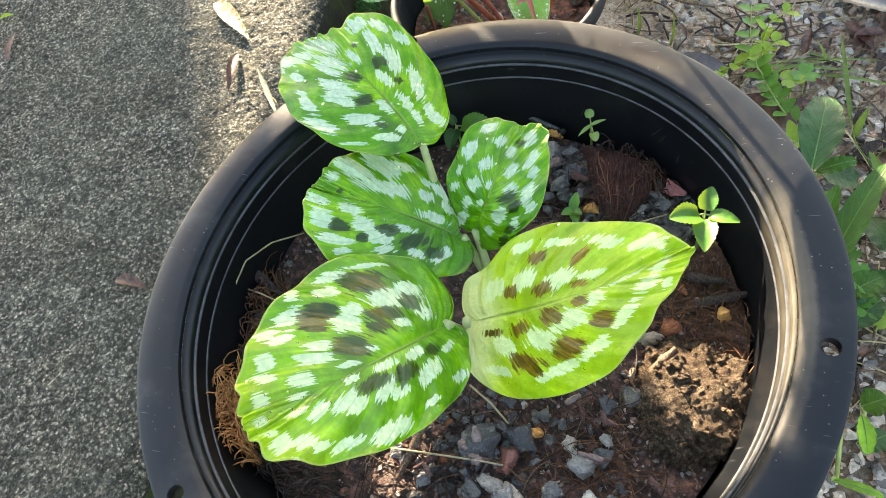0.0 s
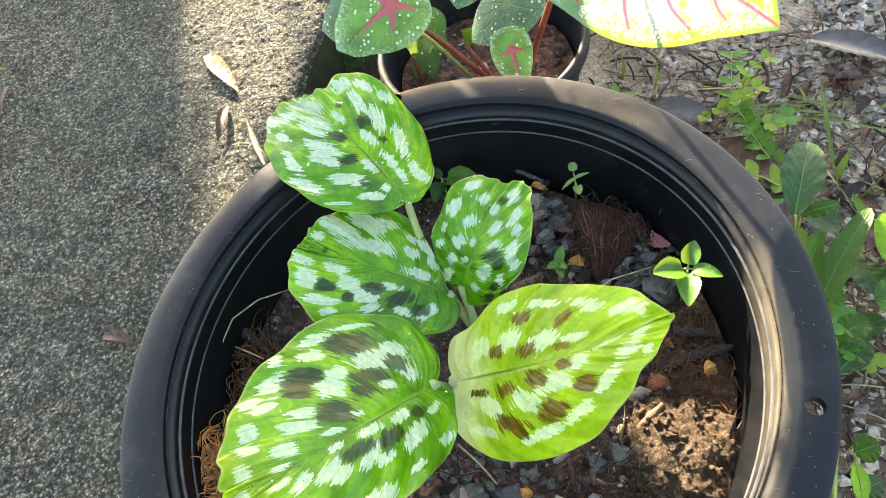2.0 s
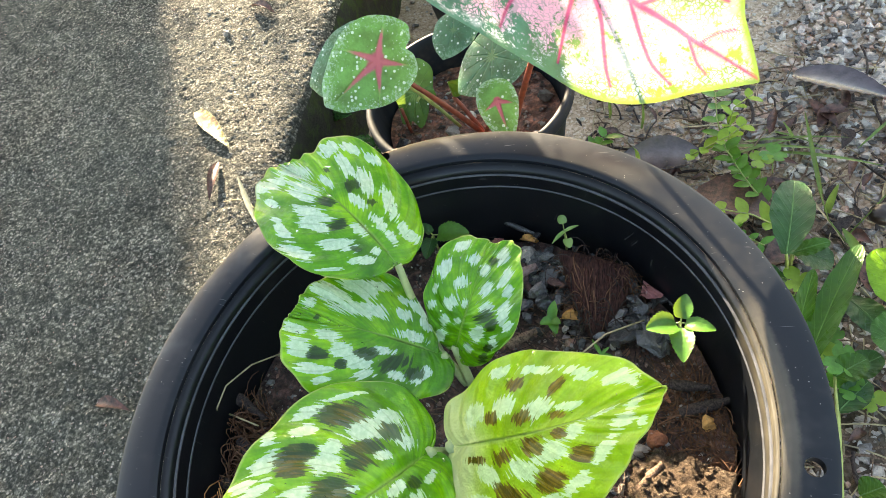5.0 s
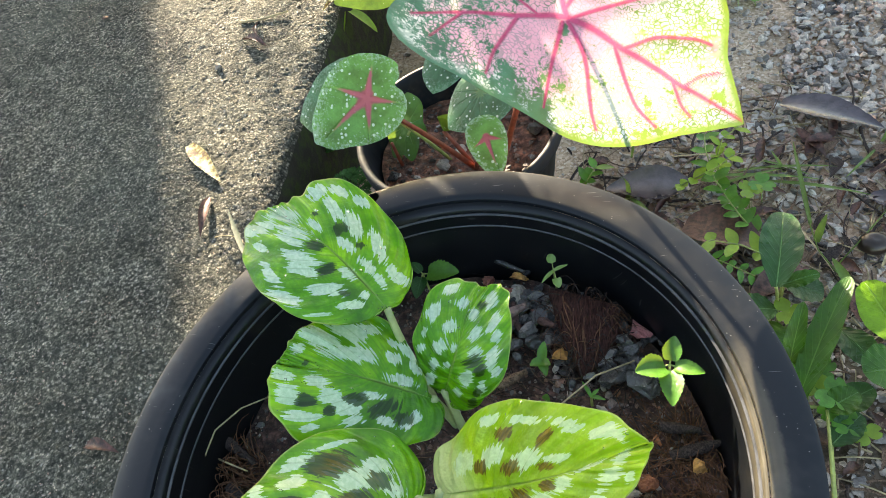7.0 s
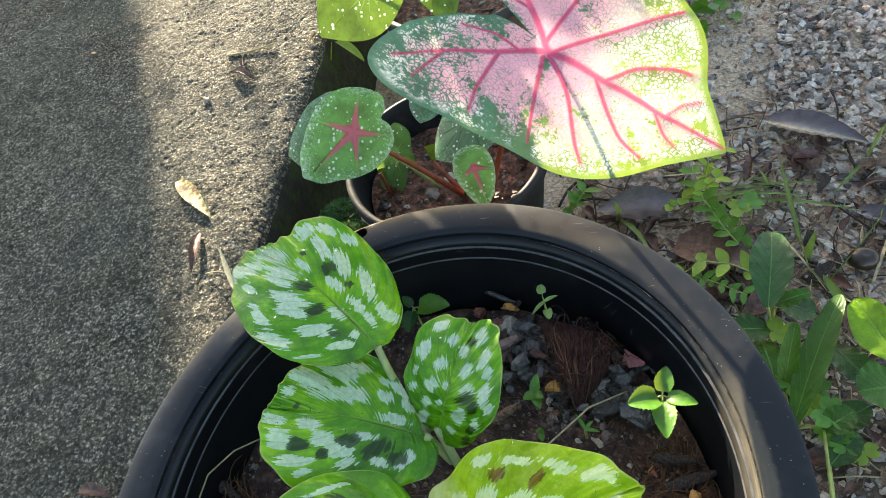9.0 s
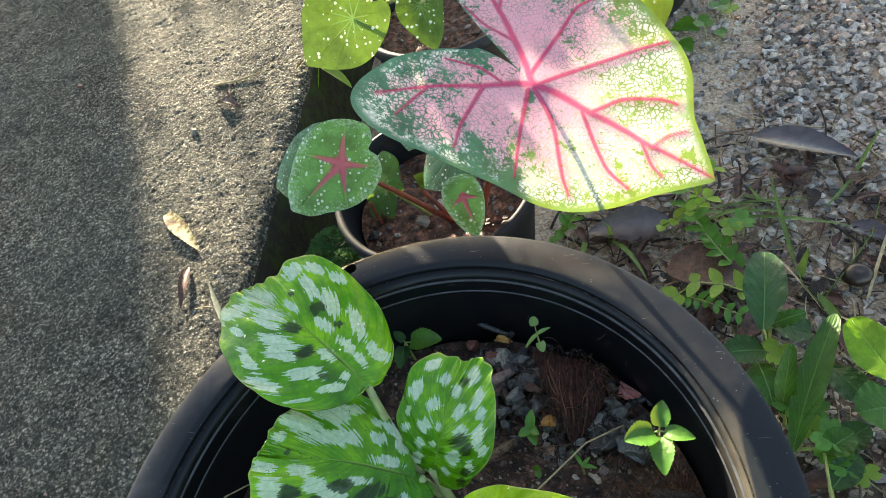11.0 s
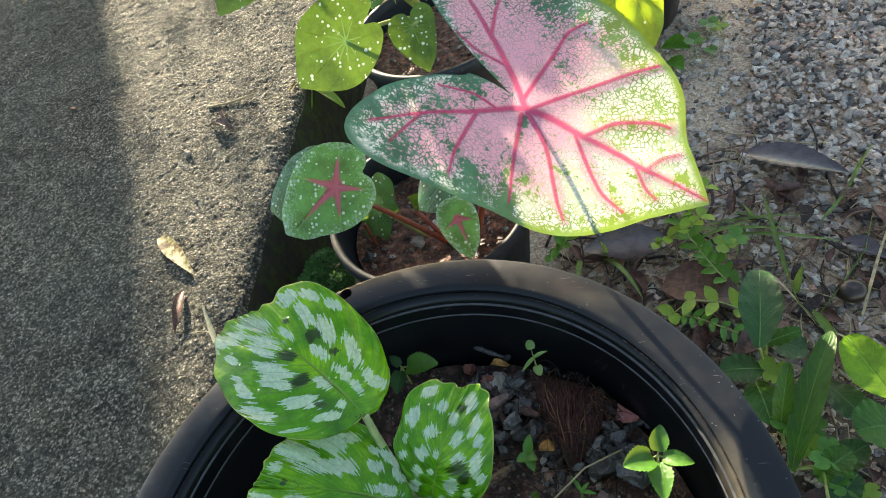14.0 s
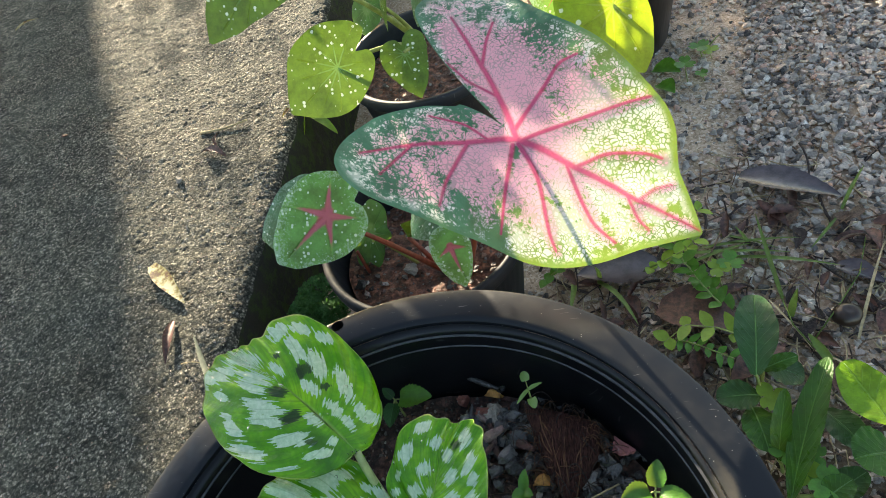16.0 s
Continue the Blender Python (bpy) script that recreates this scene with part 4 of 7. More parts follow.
def radius_at(ctrl, th):
    th = np.abs(th)
    x = np.interp(th, STEPS, np.arange(len(STEPS)))
    i = np.clip(x.astype(int), 0, len(STEPS) - 2)
    k = x - i
    c = np.concatenate([[ctrl[1]], ctrl, [ctrl[-2]]])
    p0, p1, p2, p3 = c[i], c[i + 1], c[i + 2], c[i + 3]
    r = p1 + 0.5 * k * (p2 - p0 + k * (2 * p0 - 5 * p1 + 4 * p2 - p3 + k * (3 * (p1 - p2) + p3 - p0)))
    # straight edges run into the pointed tip
    t1, r0, r1 = STEPS[1], ctrl[0], ctrl[1]
    line = r0 * r1 * math.sin(t1) / (r0 * np.sin(th) + r1 * np.sin(t1 - th) + 1e-9)
    return np.where(th < t1, line, r)


def shield_leaf(name, centre, tip, roll, material, parent, left=HEART, right=HEART, bend=0.0, cup=0.0, wave=0.0, veins=(0, 28, 55, 85, 118, 150), label="", rings=46, spokes=150, width=0.010, right_cup=None, twist=0.0, face=(0, 0, 1), drawn=()):
    """A heart-shaped leaf on a stalk under its middle; left and right are radii by angle from the tip."""
    a, length, side, up = axes_of(centre, tip, roll, face)
    rho, th = np.meshgrid(np.linspace(0.001, 1, rings), np.linspace(-np.pi, np.pi, spokes), indexing="ij")
    r = np.where(th < 0, radius_at(np.array(left, float), th), radius_at(np.array(right, float), th)) * length * rho
    x, y = r * np.cos(th), r * np.sin(th)
    vein, flush = np.zeros_like(x), np.zeros_like(x)
    h = bend * (x / length) ** 2 + np.where(y < 0, cup, cup if right_cup is None else right_cup) * (y / length) ** 2 + twist * x * y / length**2
    for deg in veins:
        for s in ((1,) if deg == 0 else (1, -1)):
            t = math.radians(deg) * s
            along = x * math.cos(t) + y * math.sin(t)
            off = np.abs(-x * math.sin(t) + y * math.cos(t) + 0.10 * s * along**2 / length * (1 if deg < 90 else -1))
            w = length * width * np.clip(1.25 - rho, 0.15, 1.2)
            vein = np.maximum(vein, np.where(along > 0, np.exp(-((off / w) ** 2)), 0))
            h -= np.where(along > 0, 0.006 * length * np.exp(-((off / (length * 0.05)) ** 2)) * rho, 0)
    for path, w0, w1 in drawn:
        # a vein along a bent line in shares of the length, tapering from w0 to w1
        ctrl = np.array(path)
        fine = np.stack([np.interp(np.linspace(0, len(ctrl) - 1, 14), np.arange(len(ctrl)), ctrl[:, i]) for i in (0, 1)], -1)
        fine[1:-1] = (fine[:-2] + 2 * fine[1:-1] + fine[2:]) / 4
        gap = np.full(x.shape, 9.0)
        for i in range(len(fine) - 1):
            a0, ab = fine[i], fine[i + 1] - fine[i]
            k = np.clip(((x / length - a0[0]) * ab[0] + (y / length - a0[1]) * ab[1]) / (ab @ ab), 0, 1)
            d = np.hypot(x / length - a0[0] - k * ab[0], y / length - a0[1] - k * ab[1])
            gap = np.minimum(gap, d / 1.12 / (w0 + (w1 - w0) * (i + k) / (len(fine) - 1)))
        vein = np.maximum(vein, np.exp(-(gap**2)))
        flush = np.maximum(flush, np.exp(-((gap * (w0 + w1) / 2 / 0.05) ** 2)) * min(1.0, w0 / 0.012))
        h -= 0.007 * length * np.exp(-((gap / 4) ** 2))
    h = h + wave * length * np.sin(th * 7 + 1) * rho**4
    pts = np.array(centre) + x[..., None] * a + y[..., None] * side + h[..., None] * up
    me = from_arrays(name, pts.reshape(-1, 3), grid_faces(rings, spokes))
    attribute(me, "rho", rho)
    attribute(me, "vein", vein)
    attribute(me, "ahead", x / length)
    attribute(me, "flush", flush)
    return mesh_part(name, me, material, parent, label)


# ---- the peacock ginger in the big pot ----
GINGER = thing("peacock_ginger", "peacock ginger with broad green, silver-patched leaves", "potted plant", at=(0, 0, 0))
LEAF_T = dict(base=[-0.0347, 0.0744, 0.2514], tip=[-0.1091, 0.1278, 0.2834], up=[0.2374, -0.2337, 0.9429], bow=0.0030,
              swell=[0.468, -0.478, -4.923, 6.626, -4.188],
              left=[0.0040, 0.0012, 0.0063, 0.0274, 0.0491, 0.0654, 0.0604, 0.0355, 0.0148, 0.0005],
              right=[0.0040, 0.0021, 0.0123, 0.0309, 0.0504, 0.0637, 0.0440, 0.0273, 0.0125, 0.0005])
LEAF_M = dict(base=[-0.0101, 0.0345, 0.2196], tip=[-0.0842, 0.0327, 0.2683], up=[0.5497, 0.0096, 0.8353], bow=0.0040,
              swell=[-0.130, 0.017, 1.475, -0.496, -0.610],
              left=[0.0041, 0.0110, 0.0212, 0.0300, 0.0493, 0.0627, 0.0513, 0.0293, 0.0121, 0.0005],
              right=[0.0040, 0.0008, 0.0032, 0.0131, 0.0487, 0.0524, 0.0440, 0.0267, 0.0113, 0.0005])
LEAF_R = dict(base=[-0.0037, 0.0387, 0.2207], tip=[0.0167, 0.0850, 0.2569], up=[-0.3448, -0.4791, 0.8072], bow=0.0061,
              swell=[0.654, 0.032, -10.649, -0.840, 0.192],
              left=[0.0075, 0.0012, 0.0138, 0.0227, 0.0324, 0.0462, 0.0356, 0.0212, 0.0094, 0.0005],
              right=[0.0100, 0.0122, 0.0170, 0.0256, 0.0397, 0.0414, 0.0380, 0.0254, 0.0100, 0.0005])
LEAF_L = dict(base=[-0.0071, -0.0249, 0.2326], tip=[-0.0529, -0.1047, 0.3124], up=[0.5788, 0.3864, 0.7181], bow=0.0003,
              swell=[-0.025, 0.087, 0.208, -1.089, -1.565],
              left=[0.0040, 0.0126, 0.0199, 0.0305, 0.0416, 0.0575, 0.0616, 0.0406, 0.0171, 0.0005],
              right=[0.0040, 0.0243, 0.0417, 0.0565, 0.0623, 0.0657, 0.0583, 0.0384, 0.0166, 0.0005])
LEAF_B = dict(base=[0.0021, -0.0188, 0.2248], tip=[0.1012, -0.0201, 0.3149], up=[-0.6383, -0.3266, 0.6971], bow=0.0036,
              swell=[-0.041, 0.033, 0.302, -0.212, -1.610],
              left=[0.0040, 0.0043, 0.0210, 0.0269, 0.0434, 0.0524, 0.0578, 0.0407, 0.0186, 0.0005],
              right=[0.0040, 0.0050, 0.0244, 0.0371, 0.0490, 0.0578, 0.0515, 0.0371, 0.0162, 0.0005])
# cream patches by the tip, first in both lists, paint in the sun there
SILVER_SUN_T = [(0.977, -0.166, 0.131, 0.05, 2.46), (0.839, -0.229, 0.053, 0.029, -3.07), (0.715, -0.091, 0.104, 0.023, 2.89), (0.734, -0.03, 0.118, 0.034, 2.83), (0.582, -0.136, 0.126, 0.039, 2.76), (0.495, -0.174, 0.104, 0.032, 2.76), (0.647, -0.311, 0.091, 0.029, -3.02), (0.455, -0.355, 0.115, 0.036, 2.86), (0.308, -0.165, 0.103, 0.036, 2.46), (0.3, -0.01, 0.05, 0.031, 2.75), (0.154, -0.141, 0.067, 0.022, 2.25), (0.143, -0.034, 0.024, 0.024, 2.7), (0.236, -0.301, 0.078, 0.009, 2.34)]
SILVER_SUN_T_R = [(0.888, 0.006, 0.116, 0.05, 2.76), (0.841, 0.257, 0.055, 0.036, 2.26), (0.805, 0.242, 0.038, 0.026, 1.64), (0.664, 0.243, 0.09, 0.046, -2.88), (0.747, 0.352, 0.06, 0.032, 2.75), (0.493, 0.245, 0.103, 0.039, -2.8), (0.585, 0.406, 0.059, 0.028, 2.94), (0.319, 0.253, 0.103, 0.036, -2.69), (0.268, 0.11, 0.056, 0.03, -2.92), (0.433, 0.116, 0.056, 0.027, -3.06), (0.144, 0.195, 0.053, 0.028, -2.83), (0.082, 0.201, 0.055, 0.038, 2.84), (0.146, 0.097, 0.047, 0.023, -2.89), (0.663, 0.081, 0.056, 0.023, 3.04)]
DARK_T = [(0.558, -0.017, 0.054, 0.034, 2.72), (0.395, -0.084, 0.055, 0.032, 1.96), (0.221, -0.112, 0.031, 0.016, 2.42)]
DARK_T_R = [(0.541, 0.165, 0.043, 0.038, 1.58), (0.375, 0.181, 0.03, 0.024, 1.65), (0.723, 0.136, 0.018, 0.019, 2.33)]
SILVER_M = [(0.959, -0.071, 0.065, 0.039, -3.04), (0.899, -0.168, 0.068, 0.051, -3.06), (0.743, -0.049, 0.067, 0.044, -3.01), (0.636, -0.127, 0.082, 0.052, -3.04), (0.775, -0.289, 0.096, 0.041, 3.1), (0.729, -0.337, 0.055, 0.023, 2.64), (0.511, -0.168, 0.091, 0.051, 3.03), (0.483, -0.24, 0.072, 0.028, 2.7), (0.374, -0.062, 0.072, 0.026, 2.93), (0.119, -0.166, 0.076, 0.032, 2.4), (0.266, -0.203, 0.058, 0.03, -3.01)]
SILVER_M_R = [(0.847, 0.249, 0.061, 0.038, 3.07), (0.9, 0.123, 0.047, 0.033, 2.52), (0.755, 0.227, 0.118, 0.058, -3.09), (0.619, 0.337, 0.116, 0.06, -2.96), (0.483, 0.385, 0.084, 0.04, 2.98), (0.579, 0.184, 0.197, 0.051, 3.03), (0.3, 0.216, 0.051, 0.038, -3.12), (0.201, 0.281, 0.081, 0.029, -2.54), (0.301, 0.325, 0.04, 0.025, -2.72), (0.219, 0.082, 0.093, 0.032, -3.07), (0.143, 0.183, 0.053, 0.028, -2.41)]
DARK_M = [(0.774, -0.185, 0.062, 0.042, 3.02), (0.488, -0.103, 0.081, 0.039, 3.11), (0.306, -0.119, 0.116, 0.045, 2.68), (0.183, -0.168, 0.064, 0.038, 2.84), (0.634, -0.208, 0.039, 0.033, 2.99)]
DARK_M_R = [(0.833, 0.046, 0.016, 0.023, -2.63)]
# patch nearest the base, and the last right-hand one, are sheen painted in
SILVER_SHEEN_R = [(0.673, -0.262, 0.088, 0.058, 0.36), (0.611, -0.053, 0.064, 0.053, 0.79), (0.407, -0.089, 0.08, 0.058, 0.64), (0.226, -0.124, 0.063, 0.041, 0.55), (0.478, -0.279, 0.054, 0.032, 0.28), (0.907, -0.199, 0.077, 0.044, 1), (0.311, -0.288, 0.05, 0.034, 0.76), (0.028, -0.192, 0.115, 0.044, 0.68), (0.83, -0.035, 0.046, 0.046, 0.2)]
SILVER_SHEEN_R_R = [(0.448, 0.051, 0.041, 0.031, 0.3), (0.267, 0.012, 0.043, 0.027, 1.08), (0.944, 0.2, 0.064, 0.065, 0.67), (0.791, 0.333, 0.09, 0.048, -0.08), (0.693, 0.409, 0.058, 0.042, 0.07), (0.785, 0.122, 0.048, 0.044, 0.04), (0.644, 0.214, 0.067, 0.048, 0.53), (0.485, 0.273, 0.073, 0.056, 0.77), (0.509, 0.453, 0.102, 0.054, 0.05), (0.249, 0.247, 0.086, 0.056, 0.53), (0.225, 0.412, 0.07, 0.041, 0.34), (0.062, 0.156, 0.049, 0.043, 0.72), (0.424, 0.52, 0.057, 0.033, 0.63)]
DARK_R_R = [(0.406, 0.271, 0.098, 0.055, 0.76), (0.374, 0.365, 0.076, 0.044, 0.62), (0.878, 0.151, 0.045, 0.039, 0.37), (0.163, 0.373, 0.057, 0.033, 0.59), (0.037, 0.322, 0.084, 0.032, 0.63)]
SILVER_L = [(0.944, -0.004, 0.025, 0.017, 3.03), (0.821, -0.035, 0.045, 0.013, -3.13), (0.748, -0.063, 0.048, 0.022, 2.86), (0.641, -0.078, 0.07, 0.023, 2.86), (0.608, -0.111, 0.063, 0.021, 2.98), (0.559, -0.017, 0.035, 0.015, 3.09), (0.453, -0.107, 0.077, 0.022, 2.78), (0.405, -0.142, 0.052, 0.02, 3.02), (0.397, -0.028, 0.059, 0.018, -3.12), (0.243, -0.041, 0.05, 0.021, 2.97), (0.227, -0.134, 0.078, 0.032, 2.91), (0.071, -0.084, 0.031, 0.017, 2.89), (0.301, -0.232, 0.045, 0.014, 3.06), (0.102, -0.208, 0.04, 0.019, 3.08), (0.566, -0.244, 0.081, 0.032, 3.01), (0.495, -0.254, 0.056, 0.021, 3.07), (0.725, -0.2, 0.064, 0.018, -3.01), (0.859, -0.129, 0.042, 0.022, -3.12), (0.825, -0.167, 0.034, 0.015, -2.94)]
SILVER_L_1 = [(0.929, -0.097, 0.042, 0.023, 3.06), (0.953, -0.055, 0.03, 0.011, -2.89), (0.932, -0.167, 0.011, 0.009, -2.65)]
# the patch at (0.729, 0.274) is a sheen painted in
SILVER_SHEEN_L_R = [(0.324, 0.41, 0.073, 0.028, -2.96), (0.128, 0.383, 0.096, 0.012, -2.86), (0.401, 0.346, 0.065, 0.027, -3.06), (0.545, 0.384, 0.04, 0.028, 2.91), (0.603, 0.307, 0.069, 0.031, 3.02), (0.357, 0.227, 0.046, 0.03, -2.73), (0.423, 0.185, 0.073, 0.038, -2.81), (0.145, 0.209, 0.134, 0.053, -2.72), (0.04, 0.219, 0.058, 0.031, -2.57), (0.071, 0.111, 0.06, 0.033, -2.08), (0.683, 0.232, 0.061, 0.022, 3.12), (0.729, 0.274, 0.044, 0.02, -3.05), (0.596, 0.154, 0.069, 0.026, -2.88), (0.631, 0.108, 0.076, 0.023, -2.81), (0.194, 0.096, 0.038, 0.02, -2.66), (0.413, 0.057, 0.048, 0.015, -2.85), (0.804, 0.173, 0.035, 0.028, -3.1), (0.843, 0.121, 0.037, 0.021, -2.82), (0.737, 0.062, 0.052, 0.026, -2.9)]
SILVER_L_R_1 = [(0.528, 0.037, 0.048, 0.011, -2.95), (0.903, 0.058, 0.027, 0.027, -2.85), (0.781, 0.016, 0.036, 0.012, -3.05)]
DARK_L = [(0.495, -0.067, 0.08, 0.027, 3.11), (0.337, -0.092, 0.069, 0.036, 2.94), (0.153, -0.062, 0.034, 0.022, -3.11)]
DARK_L_R = [(0.221, 0.323, 0.106, 0.061, -2.81), (0.495, 0.278, 0.081, 0.038, -2.92), (0.549, 0.227, 0.065, 0.031, -2.81), (0.253, 0.161, 0.098, 0.035, -2.88), (0.309, 0.12, 0.068, 0.03, -2.64), (0.471, 0.096, 0.082, 0.044, -2.86), (0.087, 0.158, 0.05, 0.042, -2.47)]
SILVER_B = [(0.323, -0.206, 0.061, 0.02, 0.06), (0.514, -0.167, 0.069, 0.015, 0.24), (0.695, -0.117, 0.074, 0.016, 0.33), (0.706, -0.095, 0.033, 0.011, 0.18), (0.854, -0.061, 0.069, 0.017, 0.09), (0.886, -0.055, 0.042, 0.017, 0.76), (0.318, -0.084, 0.057, 0.032, -0.25), (0.487, -0.044, 0.074, 0.028, -0.16), (0.626, -0.025, 0.059, 0.012, 0.05), (0.159, -0.09, 0.053, 0.034, -0.23)]
SILVER_B_R = [(0.882, 0.017, 0.038, 0.012, -0.33), (0.831, 0.058, 0.052, 0.019, -0.22), (0.898, 0.071, 0.024, 0.011, -0.28), (0.756, 0.021, 0.061, 0.005, -0.13), (0.63, 0.052, 0.041, 0.019, -0.11), (0.735, 0.123, 0.064, 0.02, -0.45), (0.597, 0.2, 0.066, 0.022, -0.32), (0.408, 0.252, 0.091, 0.017, -0.18), (0.512, 0.094, 0.085, 0.031, 0.01), (0.364, 0.137, 0.076, 0.033, 0.35), (0.189, 0.129, 0.059, 0.031, 0.65), (0.134, 0.208, 0.071, 0.016, 0.21)]
DARK_B = [(0.4, -0.143, 0.048, 0.019, 0.04), (0.589, -0.097, 0.054, 0.021, -0.24), (0.247, -0.057, 0.034, 0.023, 0.17), (0.406, -0.03, 0.05, 0.021, -0.02), (0.563, -0.01, 0.039, 0.012, 0.09)]
DARK_B_R = [(0.564, 0.047, 0.035, 0.017, -0.13), (0.426, 0.067, 0.048, 0.028, 0.03), (0.272, 0.083, 0.046, 0.027, 0.04), (0.137, 0.071, 0.049, 0.014, 0.14), (0.495, 0.182, 0.082, 0.033, -0.03), (0.645, 0.122, 0.054, 0.027, 0.06), (0.285, 0.207, 0.084, 0.034, 0.36)]


def pale_base(x, y):
    """The yellow-green leaf is creamy at its base."""
    return np.clip(1.12 - 1.5 * x - 0.6 * np.abs(y), 0.55, 1.0)


def pale_tip(x, y):
    """Older leaves yellow towards the tip and along one margin."""
    return np.clip(1.6 * (x - 0.72) + 0.5 * np.maximum(0, -y - 0.15), 0.05, 0.6)


ginger_leaf_part(LEAF_L, GINGER, SILVER_L + SILVER_L_1 + SILVER_SHEEN_L_R + SILVER_L_R_1, DARK_L + DARK_L_R, pale_tip, phase=0.3, ripple=0.0012, drops=40)
ginger_leaf_part(LEAF_B, GINGER, SILVER_B + SILVER_B_R, DARK_B + DARK_B_R, pale_base, "pale yellow-green leaf with brown patches", 1.7, 0.0005, drops=12)
ginger_leaf_part(LEAF_M, GINGER, SILVER_M + SILVER_M_R, DARK_M + DARK_M_R, phase=2.2, ripple=0.0011, waves=8, drops=50)
ginger_leaf_part(LEAF_R, GINGER, SILVER_SHEEN_R + SILVER_SHEEN_R_R, DARK_R_R, phase=0.9, ripple=0.0009, drops=36)
ginger_leaf_part(LEAF_T, GINGER, SILVER_SUN_T + SILVER_SUN_T_R, DARK_T + DARK_T_R, phase=3.1, ripple=0.0011, waves=8, drops=45)
tube("petiole", curve_path((-0.022, 0.052, 0.180), LEAF_T["base"], 0.002, 10, 0.05), 0.0030, 0.0022, M_PETIOLE, GINGER)
tube("petiole", curve_path((-0.004, 0.034, 0.178), LEAF_M["base"], 0.0, 6), 0.0030, 0.0024, M_PETIOLE, GINGER)
tube("petiole", curve_path((0.001, 0.030, 0.178), LEAF_R["base"], 0.0, 6), 0.0030, 0.0024, M_PETIOLE, GINGER)
tube("petiole", curve_path((-0.004, -0.010, 0.182), LEAF_L["base"], 0.0, 6), 0.0036, 0.0030, M_PETIOLE, GINGER)
tube("petiole", curve_path((0.001, -0.012, 0.182), LEAF_B["base"], 0.0, 6), 0.0042, 0.0036, M_PETIOLE, GINGER)

# ---- caladiums in the pots behind ----
CALADIUM = thing("caladium", "caladium with one large pink-veined leaf and small green leaves", "potted plant", "caladiums")
BIG_LEFT = [1, 0.7894, 0.7347, 0.6586, 0.6679, 0.7367, 0.9548, 0.9576, 0.1443, 0.3325]
BIG_RIGHT = [1, 0.8074, 0.7204, 0.6617, 0.6049, 0.6858, 0.8897, 0.6948, 0.4689, 0.3325]
MAIN_VEINS = [
    ([(0.0, 0.0), (0.33, 0.0), (0.64, 0.0), (0.98, -0.01)], 0.022, 0.006),
    ([(0.0, 0.0), (-0.26, -0.21), (-0.49, -0.38), (-0.65, -0.50)], 0.019, 0.007),
    ([(0.0, 0.0), (-0.19, 0.16), (-0.40, 0.33), (-0.55, 0.54)], 0.019, 0.006),
    ([(0.02, 0.02), (0.20, 0.15), (0.36, 0.36), (0.43, 0.42)], 0.014, 0.008),
    ([(0.0, 0.04), (0.08, 0.28), (0.17, 0.50)], 0.014, 0.006),
    ([(0.03, -0.01), (0.22, -0.22), (0.38, -0.39), (0.47, -0.46)], 0.012, 0.008),
    ([(-0.03, -0.03), (-0.01, -0.29), (-0.01, -0.46), (0.05, -0.54)], 0.013, 0.008),
]
SIDE_VEINS = [
    ([(0.27, 0.0), (0.40, 0.12), (0.53, 0.21), (0.66, 0.23)], 0.012, 0.008),
    ([(0.32, 0.0), (0.42, -0.13), (0.58, -0.21), (0.66, -0.22)], 0.011, 0.008),
    ([(-0.35, -0.29), (-0.40, -0.42), (-0.43, -0.56)], 0.011, 0.007),
    ([(-0.19, 0.16), (-0.17, 0.42), (-0.13, 0.55)], 0.012, 0.006),
    ([(-0.40, 0.33), (-0.41, 0.45), (-0.42, 0.58)], 0.009, 0.006),
    ([(0.66, 0.0), (0.70, -0.08), (0.76, -0.13)], 0.009, 0.006),
    ([(0.60, 0.0), (0.70, 0.08), (0.77, 0.10)], 0.009, 0.007),
    ([(-0.20, -0.15), (-0.36, -0.15), (-0.51, -0.20)], 0.009, 0.006),
    ([(-0.10, 0.09), (-0.25, 0.08), (-0.42, 0.14)], 0.008, 0.006),
]
shield_leaf("leaf", (0.0707, 0.2251, 0.3258), (0.1648, 0.1771, 0.2748), -0.2359, M_CAL_BIG, CALADIUM, BIG_LEFT, BIG_RIGHT,
            -0.0015, 0.0083, 0.004, (), "large pink leaf, cream and green at the edge", 110, 540, 0.020, 0.0374, -0.0499, drawn=MAIN_VEINS + SIDE_VEINS)
NARROW = [1, 0.80, 0.60, 0.48, 0.45, 0.50, 0.58, 0.55, 0.36, 0.2]
shield_leaf("leaf", (-0.0932, 0.2798, 0.2310), (-0.1409, 0.2520, 0.2140), 0.0, M_CAL_STAR, CALADIUM, [1, 0.88, 0.70, 0.62, 0.58, 0.57, 0.56, 0.50, 0.42, 0.55], [1, 0.9, 0.76, 0.68, 0.66, 0.64, 0.62, 0.62, 0.62, 0.55],
            -0.006, -0.006, 0.006, (0, 58, 132), "green leaf with a pink star", width=0.050, face=(0.19, -0.25, 0.45))
shield_leaf("leaf", (-0.1192, 0.2991, 0.2180), (-0.1720, 0.2953, 0.2000), 0.0, M_CAL_DARK, CALADIUM, [1, 0.88, 0.7, 0.62, 0.58, 0.5, 0.45, 0.4, 0.35, 0.3], [1, 0.88, 0.75, 0.68, 0.62, 0.6, 0.55, 0.5, 0.45, 0.3], -0.004, -0.006, 0.004, width=0.012, face=(0.19, -0.25, 0.45))
